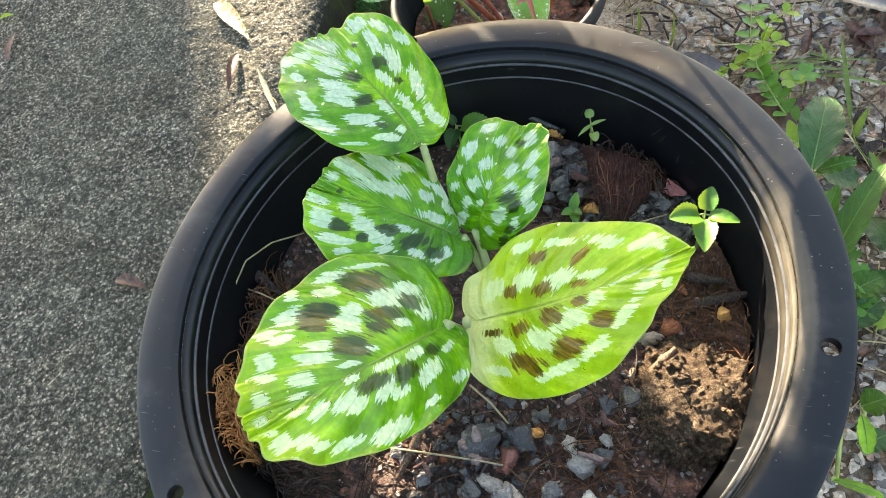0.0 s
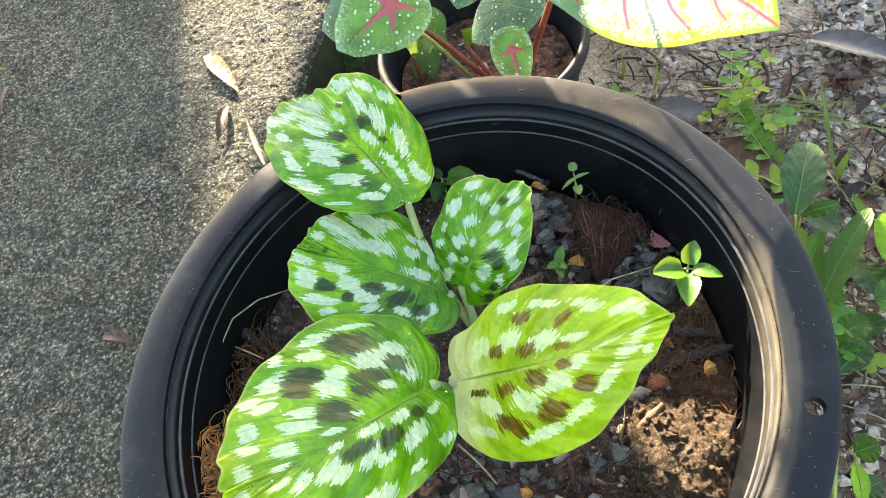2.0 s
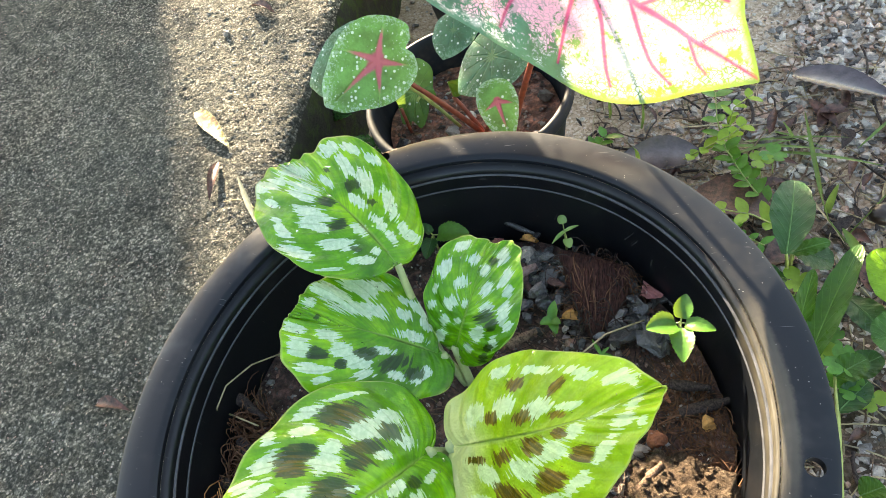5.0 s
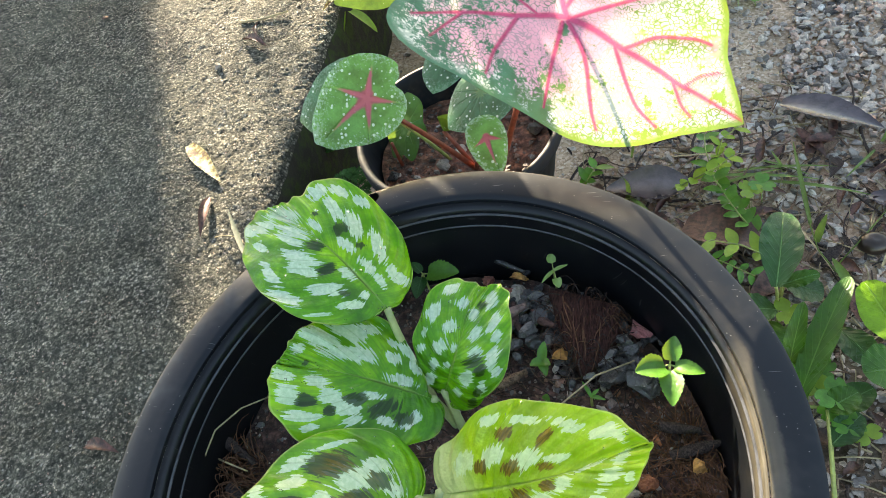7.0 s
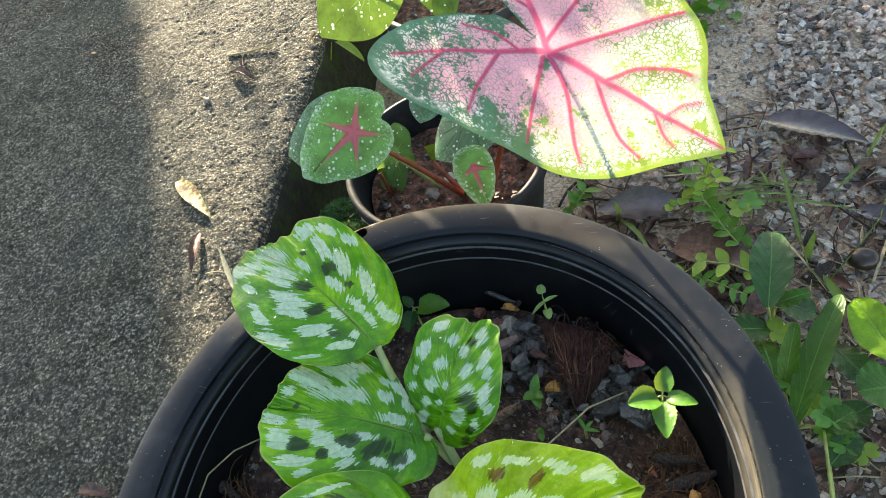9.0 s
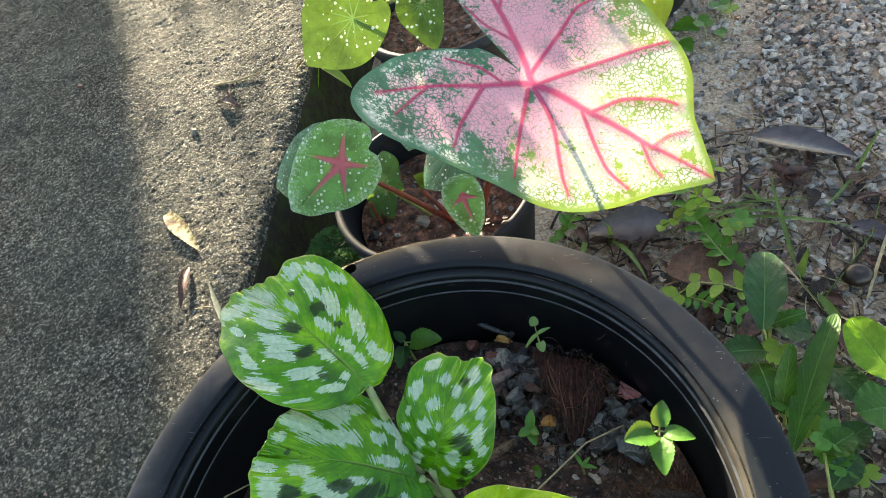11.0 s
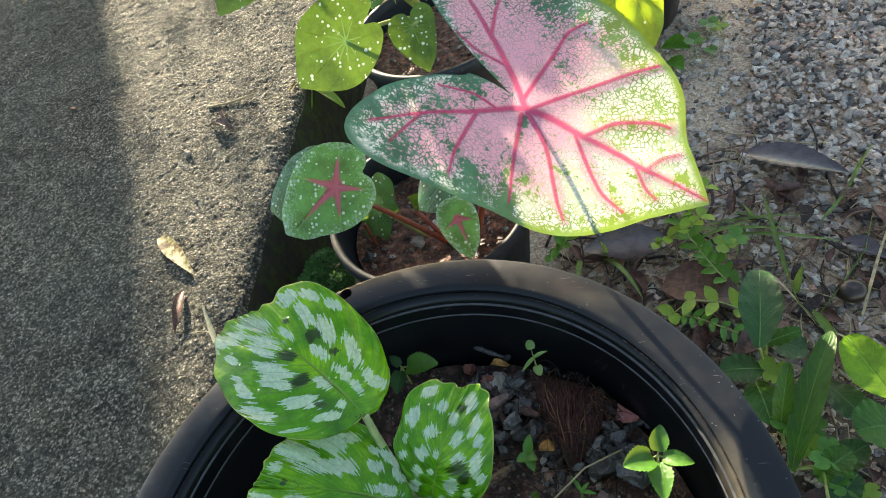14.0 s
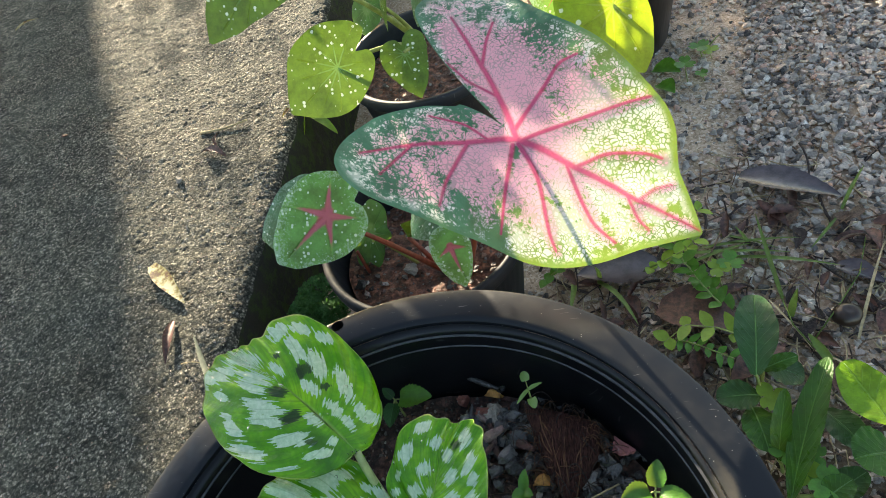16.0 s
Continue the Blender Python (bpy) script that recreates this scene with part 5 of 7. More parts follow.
shield_leaf("leaf", (-0.0009, 0.2575, 0.2000), (0.0078, 0.2319, 0.1800), 0.0, M_CAL_STAR, CALADIUM, [1, 0.82, 0.64, 0.52, 0.48, 0.48, 0.52, 0.54, 0.54, 0.53], [1, 0.82, 0.64, 0.52, 0.48, 0.48, 0.52, 0.54, 0.54, 0.53], -0.004, -0.003, 0.0, (0, 70), label="small green leaf with a pink star", width=0.055)
shield_leaf("leaf", (-0.0911, 0.3296, 0.1520), (-0.0951, 0.3032, 0.1320), 0.0, M_CAL_GREEN, CALADIUM, [0.8, 1.0, 0.75, 0.5, 0.6, 0.5, 0.6, 0.8, 0.9, 0.95], [0.8, 0.95, 0.7, 0.6, 0.7, 0.55, 0.5, 0.6, 0.8, 0.95], -0.004, 0.004, 0.05, width=0.016, face=(0.19, -0.25, 0.45))
shield_leaf("leaf", (-0.0085, 0.3052, 0.2050), (-0.0407, 0.2878, 0.1850), 0.1, M_CAL_DARK, CALADIUM, HEART, HEART, -0.004, -0.008, 0.004, width=0.02)
shield_leaf("leaf", (-0.0564, 0.3835, 0.1750), (-0.0668, 0.3575, 0.1650), 0.0, M_CAL_DARK, CALADIUM, HEART, HEART, -0.004, -0.006, 0.01, width=0.014)
simple_leaf("furled_leaf", (-0.0508, 0.3101, 0.1600), (-0.0525, 0.3093, 0.1780), 0.013, M_CAL_LIME, CALADIUM, cup=0.9, label="young furled leaf")
ROOT_B = (-0.0276, 0.2989, 0.1220)
tube("petiole", curve_path(ROOT_B, (-0.0920, 0.2788, 0.2265), 0.006, 12, 0.03), 0.0028, 0.0018, M_RED_STEM, CALADIUM)
tube("petiole", curve_path(ROOT_B, (-0.0508, 0.3101, 0.1600), 0.002, 8), 0.0026, 0.0018, M_RED_STEM, CALADIUM)
tube("petiole", curve_path(ROOT_B, (-0.0017, 0.2584, 0.1970), 0.0, 8), 0.0022, 0.0015, M_RED_STEM, CALADIUM)
ROOT_BIG, BEND, TOP = Vector((-0.004, 0.290, 0.12)), Vector((0.0500, 0.2680, 0.3060)), Vector((0.0690, 0.2275, 0.3205))
tube("petiole", [ROOT_BIG * (1 - t) ** 2 + BEND * 2 * t * (1 - t) + TOP * t * t for t in np.linspace(0, 1, 18)], 0.0030, 0.0012, M_RED_STEM, CALADIUM)
tube("petiole", curve_path((-0.02, 0.300, 0.12), (-0.0087, 0.3065, 0.2040), 0.004, 10), 0.0024, 0.0016, M_RED_STEM, CALADIUM)
tube("petiole", curve_path((-0.0982, 0.3058, 0.1240), (-0.1022, 0.3108, 0.1500), 0.0, 6), 0.0018, 0.0016, M_RED_STEM, CALADIUM)
tube("petiole", curve_path((-0.1020, 0.3145, 0.1240), (-0.0869, 0.3266, 0.1490), 0.002, 6), 0.0018, 0.0014, M_GREEN_STEM, CALADIUM)
tube("petiole", curve_path((-0.05, 0.31, 0.12), (-0.1207, 0.3005, 0.2210), 0.01, 8), 0.0018, 0.0014, M_GREEN_STEM, CALADIUM)

LIME = thing("caladium", "lime-green caladium with white-spotted leaves", "potted plant", "caladiums")
shield_leaf("leaf", (-0.1182, 0.4920, 0.2260), (-0.1787, 0.4677, 0.1980), 0.0, M_CAL_LIME, LIME, [1, 0.84, 0.73, 0.65, 0.57, 0.52, 0.52, 0.55, 0.50, 0.34], [1, 0.88, 0.79, 0.76, 0.70, 0.66, 0.64, 0.66, 0.62, 0.34], -0.006, -0.006, 0.012, width=0.012, face=(0.23, -0.45, 0.5))
shield_leaf("leaf", (-0.0570, 0.5269, 0.2050), (-0.0430, 0.4826, 0.1800), 0.0, M_CAL_LIME, LIME, NARROW, [1, 0.8, 0.62, 0.54, 0.5, 0.5, 0.5, 0.45, 0.36, 0.2], -0.005, -0.004, 0.0, width=0.010, face=(0.15, -0.45, 0.5))
shield_leaf("leaf", (-0.0771, 0.5785, 0.2350), (-0.0836, 0.5758, 0.2050), 0.0, M_CAL_LIME, LIME, NARROW, NARROW, -0.004, -0.004, 0.0, width=0.012)
shield_leaf("leaf", (-0.1197, 0.6655, 0.1900), (-0.1299, 0.6424, 0.1700), 0.0, M_CAL_GREEN, LIME, HEART, HEART, -0.004, -0.004, 0.0, width=0.012)
shield_leaf("leaf", (-0.1598, 0.4980, 0.3300), (-0.2227, 0.4698, 0.2900), 0.0, M_CAL_LIME, LIME, [1, 0.72, 0.50, 0.42, 0.40, 0.45, 0.50, 0.50, 0.36, 0.2], [1, 0.80, 0.62, 0.54, 0.50, 0.50, 0.55, 0.55, 0.40, 0.2], -0.008, -0.004, 0.004, width=0.012, label="hanging lime leaf", face=(0.3, -0.5, 0.5))
shield_leaf("leaf", (-0.0401, 0.6042, 0.2250), (-0.0544, 0.5979, 0.1900), 0.3, M_CAL_DARK, LIME, NARROW, NARROW, -0.004, -0.004, 0.0, width=0.012)
ROOT_C = (-0.0592, 0.6388, 0.1400)
for end, sag in (((-0.1188, 0.4936, 0.2250), 0.012), ((-0.0534, 0.5155, 0.2140), 0.004), ((-0.0777, 0.5804, 0.2340), 0.004), ((-0.1509, 0.5063, 0.3290), 0.02), ((-0.0830, 0.6160, 0.2000), 0.003)):
    tube("petiole", curve_path(ROOT_C, end, sag, 12, 0.03), 0.0034, 0.0018, M_GREEN_STEM, LIME)

YELLOW = thing("caladium", "bright yellow-green caladium in the tall pot", "potted plant", "caladiums")
shield_leaf("leaf", (0.1525, 0.4876, 0.2350), (0.1758, 0.4430, 0.1900), 0.0, M_CAL_YELLOW, YELLOW, [1, 0.85, 0.66, 0.55, 0.5, 0.5, 0.55, 0.5, 0.35, 0.2], HEART, -0.006, -0.006, 0.006, width=0.016)
shield_leaf("leaf", (0.1047, 0.5055, 0.2500), (0.1133, 0.4855, 0.2250), 0.0, M_CAL_STAR, YELLOW, HEART, HEART, -0.006, -0.004, 0.0, width=0.02)
tube("petiole", curve_path((0.15, 0.76, 0.13), (0.1526, 0.4892, 0.2340), 0.01, 10), 0.0034, 0.002, M_GREEN_STEM, YELLOW)
tube("petiole", curve_path((0.13, 0.77, 0.13), (0.1047, 0.5073, 0.2490), 0.01, 10), 0.0034, 0.002, M_GREEN_STEM, YELLOW)


# ---- what lies on the soil of the big pot ----
def pebble(name, label, category, x, y, size, material, seed, squash=(1, 0.85, 0.6), sink=0.35, turn=0.0, group="", base=None):
    me = lump(name, seed, squash, 12, 1)
    z = (soil_z(x, y) if base is None else base) + size * squash[2] * (1 - sink)
    me.transform(Matrix.Scale(size, 4))
    ob = mesh_part(name, me, material, smooth=False)
    ob.matrix_world = Matrix.Translation((x, y, z)) @ Euler((0.2 * math.sin(seed), 0.2 * math.cos(seed * 2), turn + seed)).to_matrix().to_4x4()
    return tagged(ob, label, category, group)


SLATES = [(0.0416, 0.1066, 0.0074), (0.0305, 0.0979, 0.0062), (0.0314, 0.0789, 0.0062), (0.0421, 0.1307, 0.0050), (0.0711, 0.1344, 0.0037), (0.0784, 0.1310, 0.0037), (0.0697, 0.1281, 0.0031), (0.0948, 0.0997, 0.0068), (0.0929, 0.1132, 0.0043), (0.0951, 0.0866, 0.0050), (0.1081, 0.0891, 0.0050), (0.1017, 0.0783, 0.0050), (0.1130, 0.0914, 0.0043), (0.0920, 0.0780, 0.0037), (0.0315, 0.1442, 0.0056), (0.0542, 0.0919, 0.0050), (0.0128, -0.0721, 0.0136), (0.0327, -0.0664, 0.0112), (-0.0041, -0.0713, 0.0050), (0.0256, -0.0568, 0.0043), (0.0064, -0.0875, 0.0050), (-0.0014, -0.0886, 0.0043), (-0.0009, -0.0961, 0.0043), (0.0326, -0.0879, 0.0043), (0.0472, -0.0660, 0.0050), (0.0057, -0.0655, 0.0043), (0.0735, -0.0443, 0.0074), (0.0858, -0.0374, 0.0081), (0.0885, -0.0173, 0.0037), (0.0816, -0.0254, 0.0031), (0.0386, -0.0537, 0.0037), (-0.1338, 0.0281, 0.0037), (0.0585, 0.1344, 0.0037), (0.0401, 0.0914, 0.0056), (0.0220, 0.1093, 0.0050), (0.0215, 0.0816, 0.0050), (0.0369, 0.0692, 0.0056), (0.0473, 0.1125, 0.0043), (0.0881, 0.1017, 0.0043), (0.1015, 0.0976, 0.0043), (0.1129, 0.0808, 0.0037), (0.0970, 0.0719, 0.0043), (0.1178, 0.0894, 0.0031), (0.1050, 0.0702, 0.0037), (0.0220, -0.0634, 0.0056), (0.0191, -0.0742, 0.0043), (0.0393, -0.0729, 0.0043), (-0.0122, -0.0769, 0.0043), (0.0017, -0.0780, 0.0043), (0.0094, -0.0604, 0.0050), (-0.0114, -0.0885, 0.0043), (-0.0200, -0.0912, 0.0037), (0.0261, -0.0717, 0.0050), (0.0535, -0.0563, 0.0043), (0.0664, -0.0577, 0.0037), (0.0606, -0.0371, 0.0037), (-0.0171, -0.0684, 0.0037), (0.0467, -0.0465, 0.0031)]
for i, (x, y, s) in enumerate(SLATES):
    pebble("stone", "rough wet grey stone lying on the soil", "stone", x, y, s, M_SLATE if i % 2 else M_CHARCOAL, 20 + i, group="grey stones in the pot")
pebble("stone", "rusty red angular rock among grey stones", "stone", 0.0251, -0.0791, 0.0098, M_REDROCK, 61, (1, 0.75, 0.7))
pebble("stone", "pale grey oblong stone on the soil", "stone", 0.0196, -0.0915, 0.0095, M_PEBBLE, 62, (1.15, 0.5, 0.5), turn=0.6)
pebble("stone", "pale cream pitted stone", "stone", 0.0961, -0.0063, 0.0085, M_BEIGE, 63)
pebble("stone", "cream pointed stone chip", "stone", 0.0321, -0.0951, 0.0085, M_BEIGE, 64, (0.7, 1.1, 0.5))
pebble("stone", "smooth pink stone leaning on grey stones", "stone", 0.1055, 0.0964, 0.0088, M_PINK, 65, sink=-0.2)
pebble("stone", "broken rusty red rock among grey stones", "stone", 0.0246, 0.1251, 0.0085, M_REDROCK, 68, (0.8, 1, 0.8), sink=-0.3)
pebble("stone", "dull red rock chip among grey stones", "stone", 0.0080, 0.1360, 0.0065, M_REDROCK, 69, (1, 0.7, 0.8), sink=-0.3)
chip_pink = (0.0237, 0.1031, 0.1940), (0.0366, 0.1083, 0.1960)
pebble("stone", "small pale pink stone", "stone", 0.0865, -0.0242, 0.0042, M_BEIGE, 66)
pebble("stone", "small white stone beside a sprout", "stone", 0.0823, 0.0434, 0.0045, M_BEIGE, 67, (0.6, 1.2, 0.6))
for i, (x, y, s) in enumerate(((0.1046, 0.0022, 0.0068), (0.1113, 0.0272, 0.0045), (-0.0087, -0.0630, 0.0040), (-0.0067, -0.0815, 0.0036), (0.0908, 0.0037, 0.0034))):
    pebble("brick_fragment", "rounded red brick fragment in the soil", "brick", x, y, s, M_BRICK, 70 + i, (1, 0.9, 0.55), 0.0, group="brick bits in the pot")
for i, (x, y, s) in enumerate(((0.0285, 0.1365, 0.0070), (0.0571, 0.0758, 0.0074), (0.1312, 0.0115, 0.0060), (0.0397, -0.0635, 0.0042), (0.0822, 0.0776, 0.0036))):
    pebble("brick_fragment", "angular orange brick fragment in the soil", "brick", x, y, s, M_ORANGE, 80 + i, (0.8, 1, 0.7), -0.35, group="brick bits in the pot")


def clod():
    bm = bmesh.new()
    bmesh.ops.create_icosphere(bm, subdivisions=6, radius=1)
    for v in bm.verts:
        d = v.co.normalized()
        r = 1 + 0.24 * noise.fractal(d * 1.9 + Vector((3, 1, 7)), 1, 2, 3) + 0.08 * noise.fractal(d * 5, 0.9, 2, 3) + 0.05 * noise.fractal(d * 14, 0.8, 2, 3) - 0.07 * abs(noise.noise(d * 7)) - 0.05 * abs(noise.noise(d * 15)) + 0.05 * noise.noise(d * 26)
        v.co = Vector((d.x * 0.028, d.y * 0.033, d.z * 0.012)) * r
    ob = part("earth_clod", bm, M_CLOD)
    c = (0.1166, -0.0388, 0.1880)
    ob.location = (c[0], c[1], c[2] + 0.002)
    rng = random.Random(19)
    shapes = [lump("crumb", 900 + i, (1, 0.85, 0.7), 11, 1) for i in range(5)]
    for me in shapes:
        me.transform(Matrix.Scale(0.0022, 4))
        me.materials.append(M_CLOD)
    tops = [v for v in ob.data.vertices if v.normal.z > 0.2]
    for i in range(130):
        v = rng.choice(tops)
        piece = new("crumb", shapes[i % 5])
        piece.parent = ob
        piece.matrix_local = Matrix.Translation(v.co + v.normal * 0.0004) @ Euler((rng.uniform(0, 6), rng.uniform(0, 6), 0)).to_matrix().to_4x4() @ Matrix.Scale(rng.uniform(0.5, 1.5), 4)
    return tagged(ob, "crumbly brown clod of earth by the pot wall", "soil clod")


clod()


def husk():
    """A flat wedge of coconut husk, broad at one end and drawn to a point."""
    rim = [(0.0489, 0.1251, 0.1900), (0.0603, 0.1220, 0.1920), (0.0771, 0.1156, 0.1930), (0.0936, 0.1088, 0.1920), (0.0925, 0.0909, 0.1900), (0.0835, 0.0744, 0.1900), (0.0700, 0.0644, 0.1880), (0.0619, 0.0817, 0.1900), (0.0538, 0.1025, 0.1900)]
    mid = sum((Vector(p) for p in rim), Vector()) / len(rim)
    n, rings, verts = 90, 26, []
    rho = [min(1.0, 1.12 * i / (rings - 1)) for i in range(rings)]
    for i in range(rings):
        for j in range(n):
            s = j / n * len(rim)
            a, b, k = Vector(rim[int(s) % len(rim)]), Vector(rim[(int(s) + 1) % len(rim)]), s % 1
            k = k * k * (3 - 2 * k) * 0.5 + k * 0.5
            edge = a.lerp(b, k) - mid
            edge *= 1 + 0.07 * noise.noise(Vector((s * 2.1, 4, 0)))
            p = mid + edge * rho[i]
            p.z += 0.0095 * (1 - rho[i] ** 2.6) + 0.0012 * noise.noise(Vector((p.x * 420, p.y * 45, 1))) + 0.0020 * noise.fractal(Vector((p.x * 70, p.y * 70, 3)), 1, 2, 4) - (0.012 * (i - rings + 4) / 4 if i > rings - 4 else 0)
            verts.append(p)
    body = mesh_part("coconut_husk", from_arrays("coconut_husk", verts, grid_faces(rings, n, True)), M_HUSK)
    rng = random.Random(23)
    inside = [v for i, v in enumerate(verts) if i < (rings - 4) * n]
    for _ in range(26):
        # coarse strands that run down the wedge and lift off it here and there
        x0, y0, ln = rng.uniform(0.056, 0.088), rng.uniform(0.092, 0.120), rng.uniform(0.014, 0.034)
        path = []
        for t in np.linspace(0, 1, 7):
            x, y = x0 + (0.071 - x0) * 0.5 * t + 0.0008 * math.sin(t * 5 + x0 * 900), y0 - ln * t
            low = min(inside, key=lambda v: (v.x - x) ** 2 + (v.y - y) ** 2)
            path.append((x, y, low.z + 0.0004 + 0.0014 * math.sin(t * 3.1) * rng.random()))
        tube("strand", path, 0.0005, 0.0003, M_HUSK if rng.random() < 0.6 else M_HAIR, body, sides=5)
    return tagged(body, "dark brown fibrous wedge of coconut husk", "coconut husk")


husk()


def chip(a, b, width, thick, material, label, name="wood_chip", seed=0, category="wood chip"):
    """A split stick or bark chip from a to b, with ragged ends."""
    a, b = Vector(a), Vector(b)
    n, verts = 10, []
    d = (b - a).normalized()
    s = d.cross(Vector((0, 0, 1))).normalized()
    up = s.cross(d)
    for i in range(n + 1):
        t = i / n
        w = width * (0.55 + 0.45 * math.sin(math.pi * min(1, 0.15 + t))) * (1 + 0.25 * noise.noise(Vector((t * 4, seed, 0))))
        for sx, sz in ((-0.5, 0), (-0.35, 0.8), (0.1, 1), (0.42, 0.7), (0.5, 0), (0, -0.5)):
            j = 0.12 * noise.noise(Vector((t * 7, sx * 5, sz * 5 + seed)))
            verts.append(a + (b - a) * t + s * w * (sx + j) + up * thick * (sz + j))
    f = grid_faces(n + 1, 6, True) + [tuple(range(6))[::-1], tuple(range(n * 6, n * 6 + 6))]
    return tagged(mesh_part(name, from_arrays(name, verts, f), material), label, category)


chip(*chip_pink, 0.0070, 0.0030, M_CHIP, "pale pinkish wood chip leaning on grey stones", "wood_chip", 11)
chip((0.0943, -0.0266, 0.1920), (0.1066, -0.0122, 0.1960), 0.0062, 0.0035, M_WOOD, "brown wood chip beside a cream stone", seed=1)
chip((-0.1572, 0.0189, 0.1970), (-0.1250, 0.0007, 0.1900), 0.0070, 0.0045, M_BARK, "dark ragged bark strip against the pot wall", "bark_strip", 2, "bark")
chip((-0.0170, -0.0643, 0.2000), (-0.0286, -0.0972, 0.1920), 0.0046, 0.0025, M_WOOD, "split straw-coloured stick under the leaves", "stick", 3, "stick")
chip((0.0101, 0.1516, 0.1860), (0.0323, 0.1400, 0.1860), 0.0040, 0.0028, M_CHARCOAL, "thin dark charred stick by the far wall", "stick", 4, "stick")
chip((0.0272, 0.1080, 0.1860), (0.0367, 0.1121, 0.1870), 0.0055, 0.0024, M_BEIGE, "pinkish wood chip between grey stones", seed=5)
chip((0.0197, 0.0551, 0.1880), (0.0373, 0.0669, 0.1870), 0.0060, 0.0035, M_WOOD, "brown bark chip partly buried in soil", "wood_chip", 6)
chip((0.1124, 0.0337, 0.1900), (0.1342, 0.0319, 0.1900), 0.0065, 0.0030, M_BARK, "dark bark strip on fibrous soil", "bark_strip", 7, "bark")
chip((0.1170, 0.0177, 0.1880), (0.1462, 0.0279, 0.1860), 0.0075, 0.0030, M_BARK, "flat dark bark piece near the wall", "bark_strip", 8, "bark")
rng = random.Random(77)
for i in range(64):
    x, y = Vector((0.0330, 0.1128, 0)).to_2d() + Vector((rng.gauss(0, 0.020), rng.gauss(0, 0.018))) if i < 44 else Vector((0.0548, -0.0708, 0)).to_2d() + Vector((rng.gauss(0, 0.04), rng.gauss(0, 0.02)))
    if math.hypot(x, y) > 0.125:
        continue
    a, ln, z = rng.uniform(0, 6.3), rng.uniform(0.006, 0.014), soil_z(x, y) + rng.uniform(0.004, 0.013)
    chip((x, y, z), (x + ln * math.cos(a), y + ln * math.sin(a), z + rng.uniform(-0.001, 0.003)), rng.uniform(0.003, 0.006), rng.uniform(0.0012, 0.0024), M_CHIP, rng.choice(("pinkish bark chip among grey stones", "reddish wood chip on the soil")), "bark_chip", 30 + i, "bark")["group"] = "bark chips in the pot"
chip((-0.1390, -0.0380, 0.1960), (-0.1130, -0.0520, 0.1930), 0.0065, 0.0032, M_BARK, "dark bark strip beside a tuft of roots", "bark_strip", 12, "bark")
chip((-0.1370, -0.0140, 0.1950), (-0.1180, -0.0260, 0.1920), 0.0080, 0.0030, M_BARK, "flat dark bark piece on the soil at the wall", "bark_strip", 14, "bark")
chip((-0.0408, -0.0490, 0.1900), (-0.0493, -0.0989, 0.1880), 0.0060, 0.0030, M_BARK, "dark bark strip in shade under a leaf", "bark_strip", 9, "bark")


def fibres(name, label, material, spots, count, length, radius, seed, lift=0.004, category="fibres", aim=None, spread=3.14):
    """Loose hair-thin fibres joined as one mass; spots are (x, y, reach)."""
    rng = random.Random(seed)
    verts, faces = [], []
    for _ in range(count):
        x, y, reach = spots[rng.randrange(len(spots))]
        a, r = rng.uniform(0, 6.3), reach * math.sqrt(rng.random())
        x0, y0 = x + r * math.cos(a), y + r * math.sin(a)
        way = (aim if aim is not None else 0) + rng.uniform(-spread, spread)
        ln = length * rng.uniform(0.4, 1.2)
        x1, y1 = x0 + ln * math.cos(way), y0 + ln * math.sin(way)
        if math.hypot(x1, y1) > 0.143:
            k = 0.143 / math.hypot(x1, y1)
            x1, y1 = x1 * k, y1 * k
        path = curve_path((x0, y0, soil_z(x0, y0) + 0.001), (x1, y1, soil_z(x1, y1) + rng.uniform(0.0, lift)), rng.uniform(0, lift), 5, rng.uniform(-0.2, 0.2))
        v, f = tube_arrays(path, [radius * rng.uniform(0.6, 1.2)] * 6, 4)
        faces += [tuple(i + len(verts) for i in q) for q in f]
        verts += v
    ob = mesh_part(name, from_arrays(name, verts, faces), material)
    return tagged(ob, label, category, kind="stuff")


fibres("coir_fibres", "loose brown coir fibres on the soil", M_ROOT, [(0.1294, -0.0013, 0.022), (0.0610, -0.0784, 0.03), (0.1171, 0.0215, 0.02)], 300, 0.032, 0.00028, 1)
fibres("soil_threads", "dark root threads over the soil", M_BARK, [(0.0, 0.0, 0.12)], 380, 0.030, 0.00035, 2)
fibres("soil_threads", "thin pale roots over the soil", M_WOOD, [(0.02, 0.0, 0.11)], 130, 0.035, 0.0003, 3)
fibres("husk_hairs", "fine brown hairs on the coconut husk", M_HAIR, [(0.0714, 0.1087, 0.016), (0.0571, 0.1086, 0.006), (0.0906, 0.1000, 0.006), (0.0714, 0.085, 0.010)], 190, 0.018, 0.00020, 8, 0.016)
fibres("husk_hairs", "dark fibres fraying from the coconut husk", M_BARK, [(0.0714, 0.1087, 0.020), (0.0714, 0.080, 0.012)], 160, 0.020, 0.0003, 9, 0.016)
fibres("root_tuft", "reddish-brown tuft of roots at the pot wall", M_TUFT, [(-0.1280, -0.0778, 0.017), (-0.1208, -0.0915, 0.016)], 420, 0.032, 0.0004, 4, 0.024, "roots", 3.3, 1.0)
fibres("root_tuft", "dark mat of roots under the leaf", M_BARK, [(-0.1052, -0.0956, 0.02), (-0.0715, -0.1058, 0.02)], 120, 0.03, 0.0004, 5, 0.012, "roots", 3.6, 1.2)
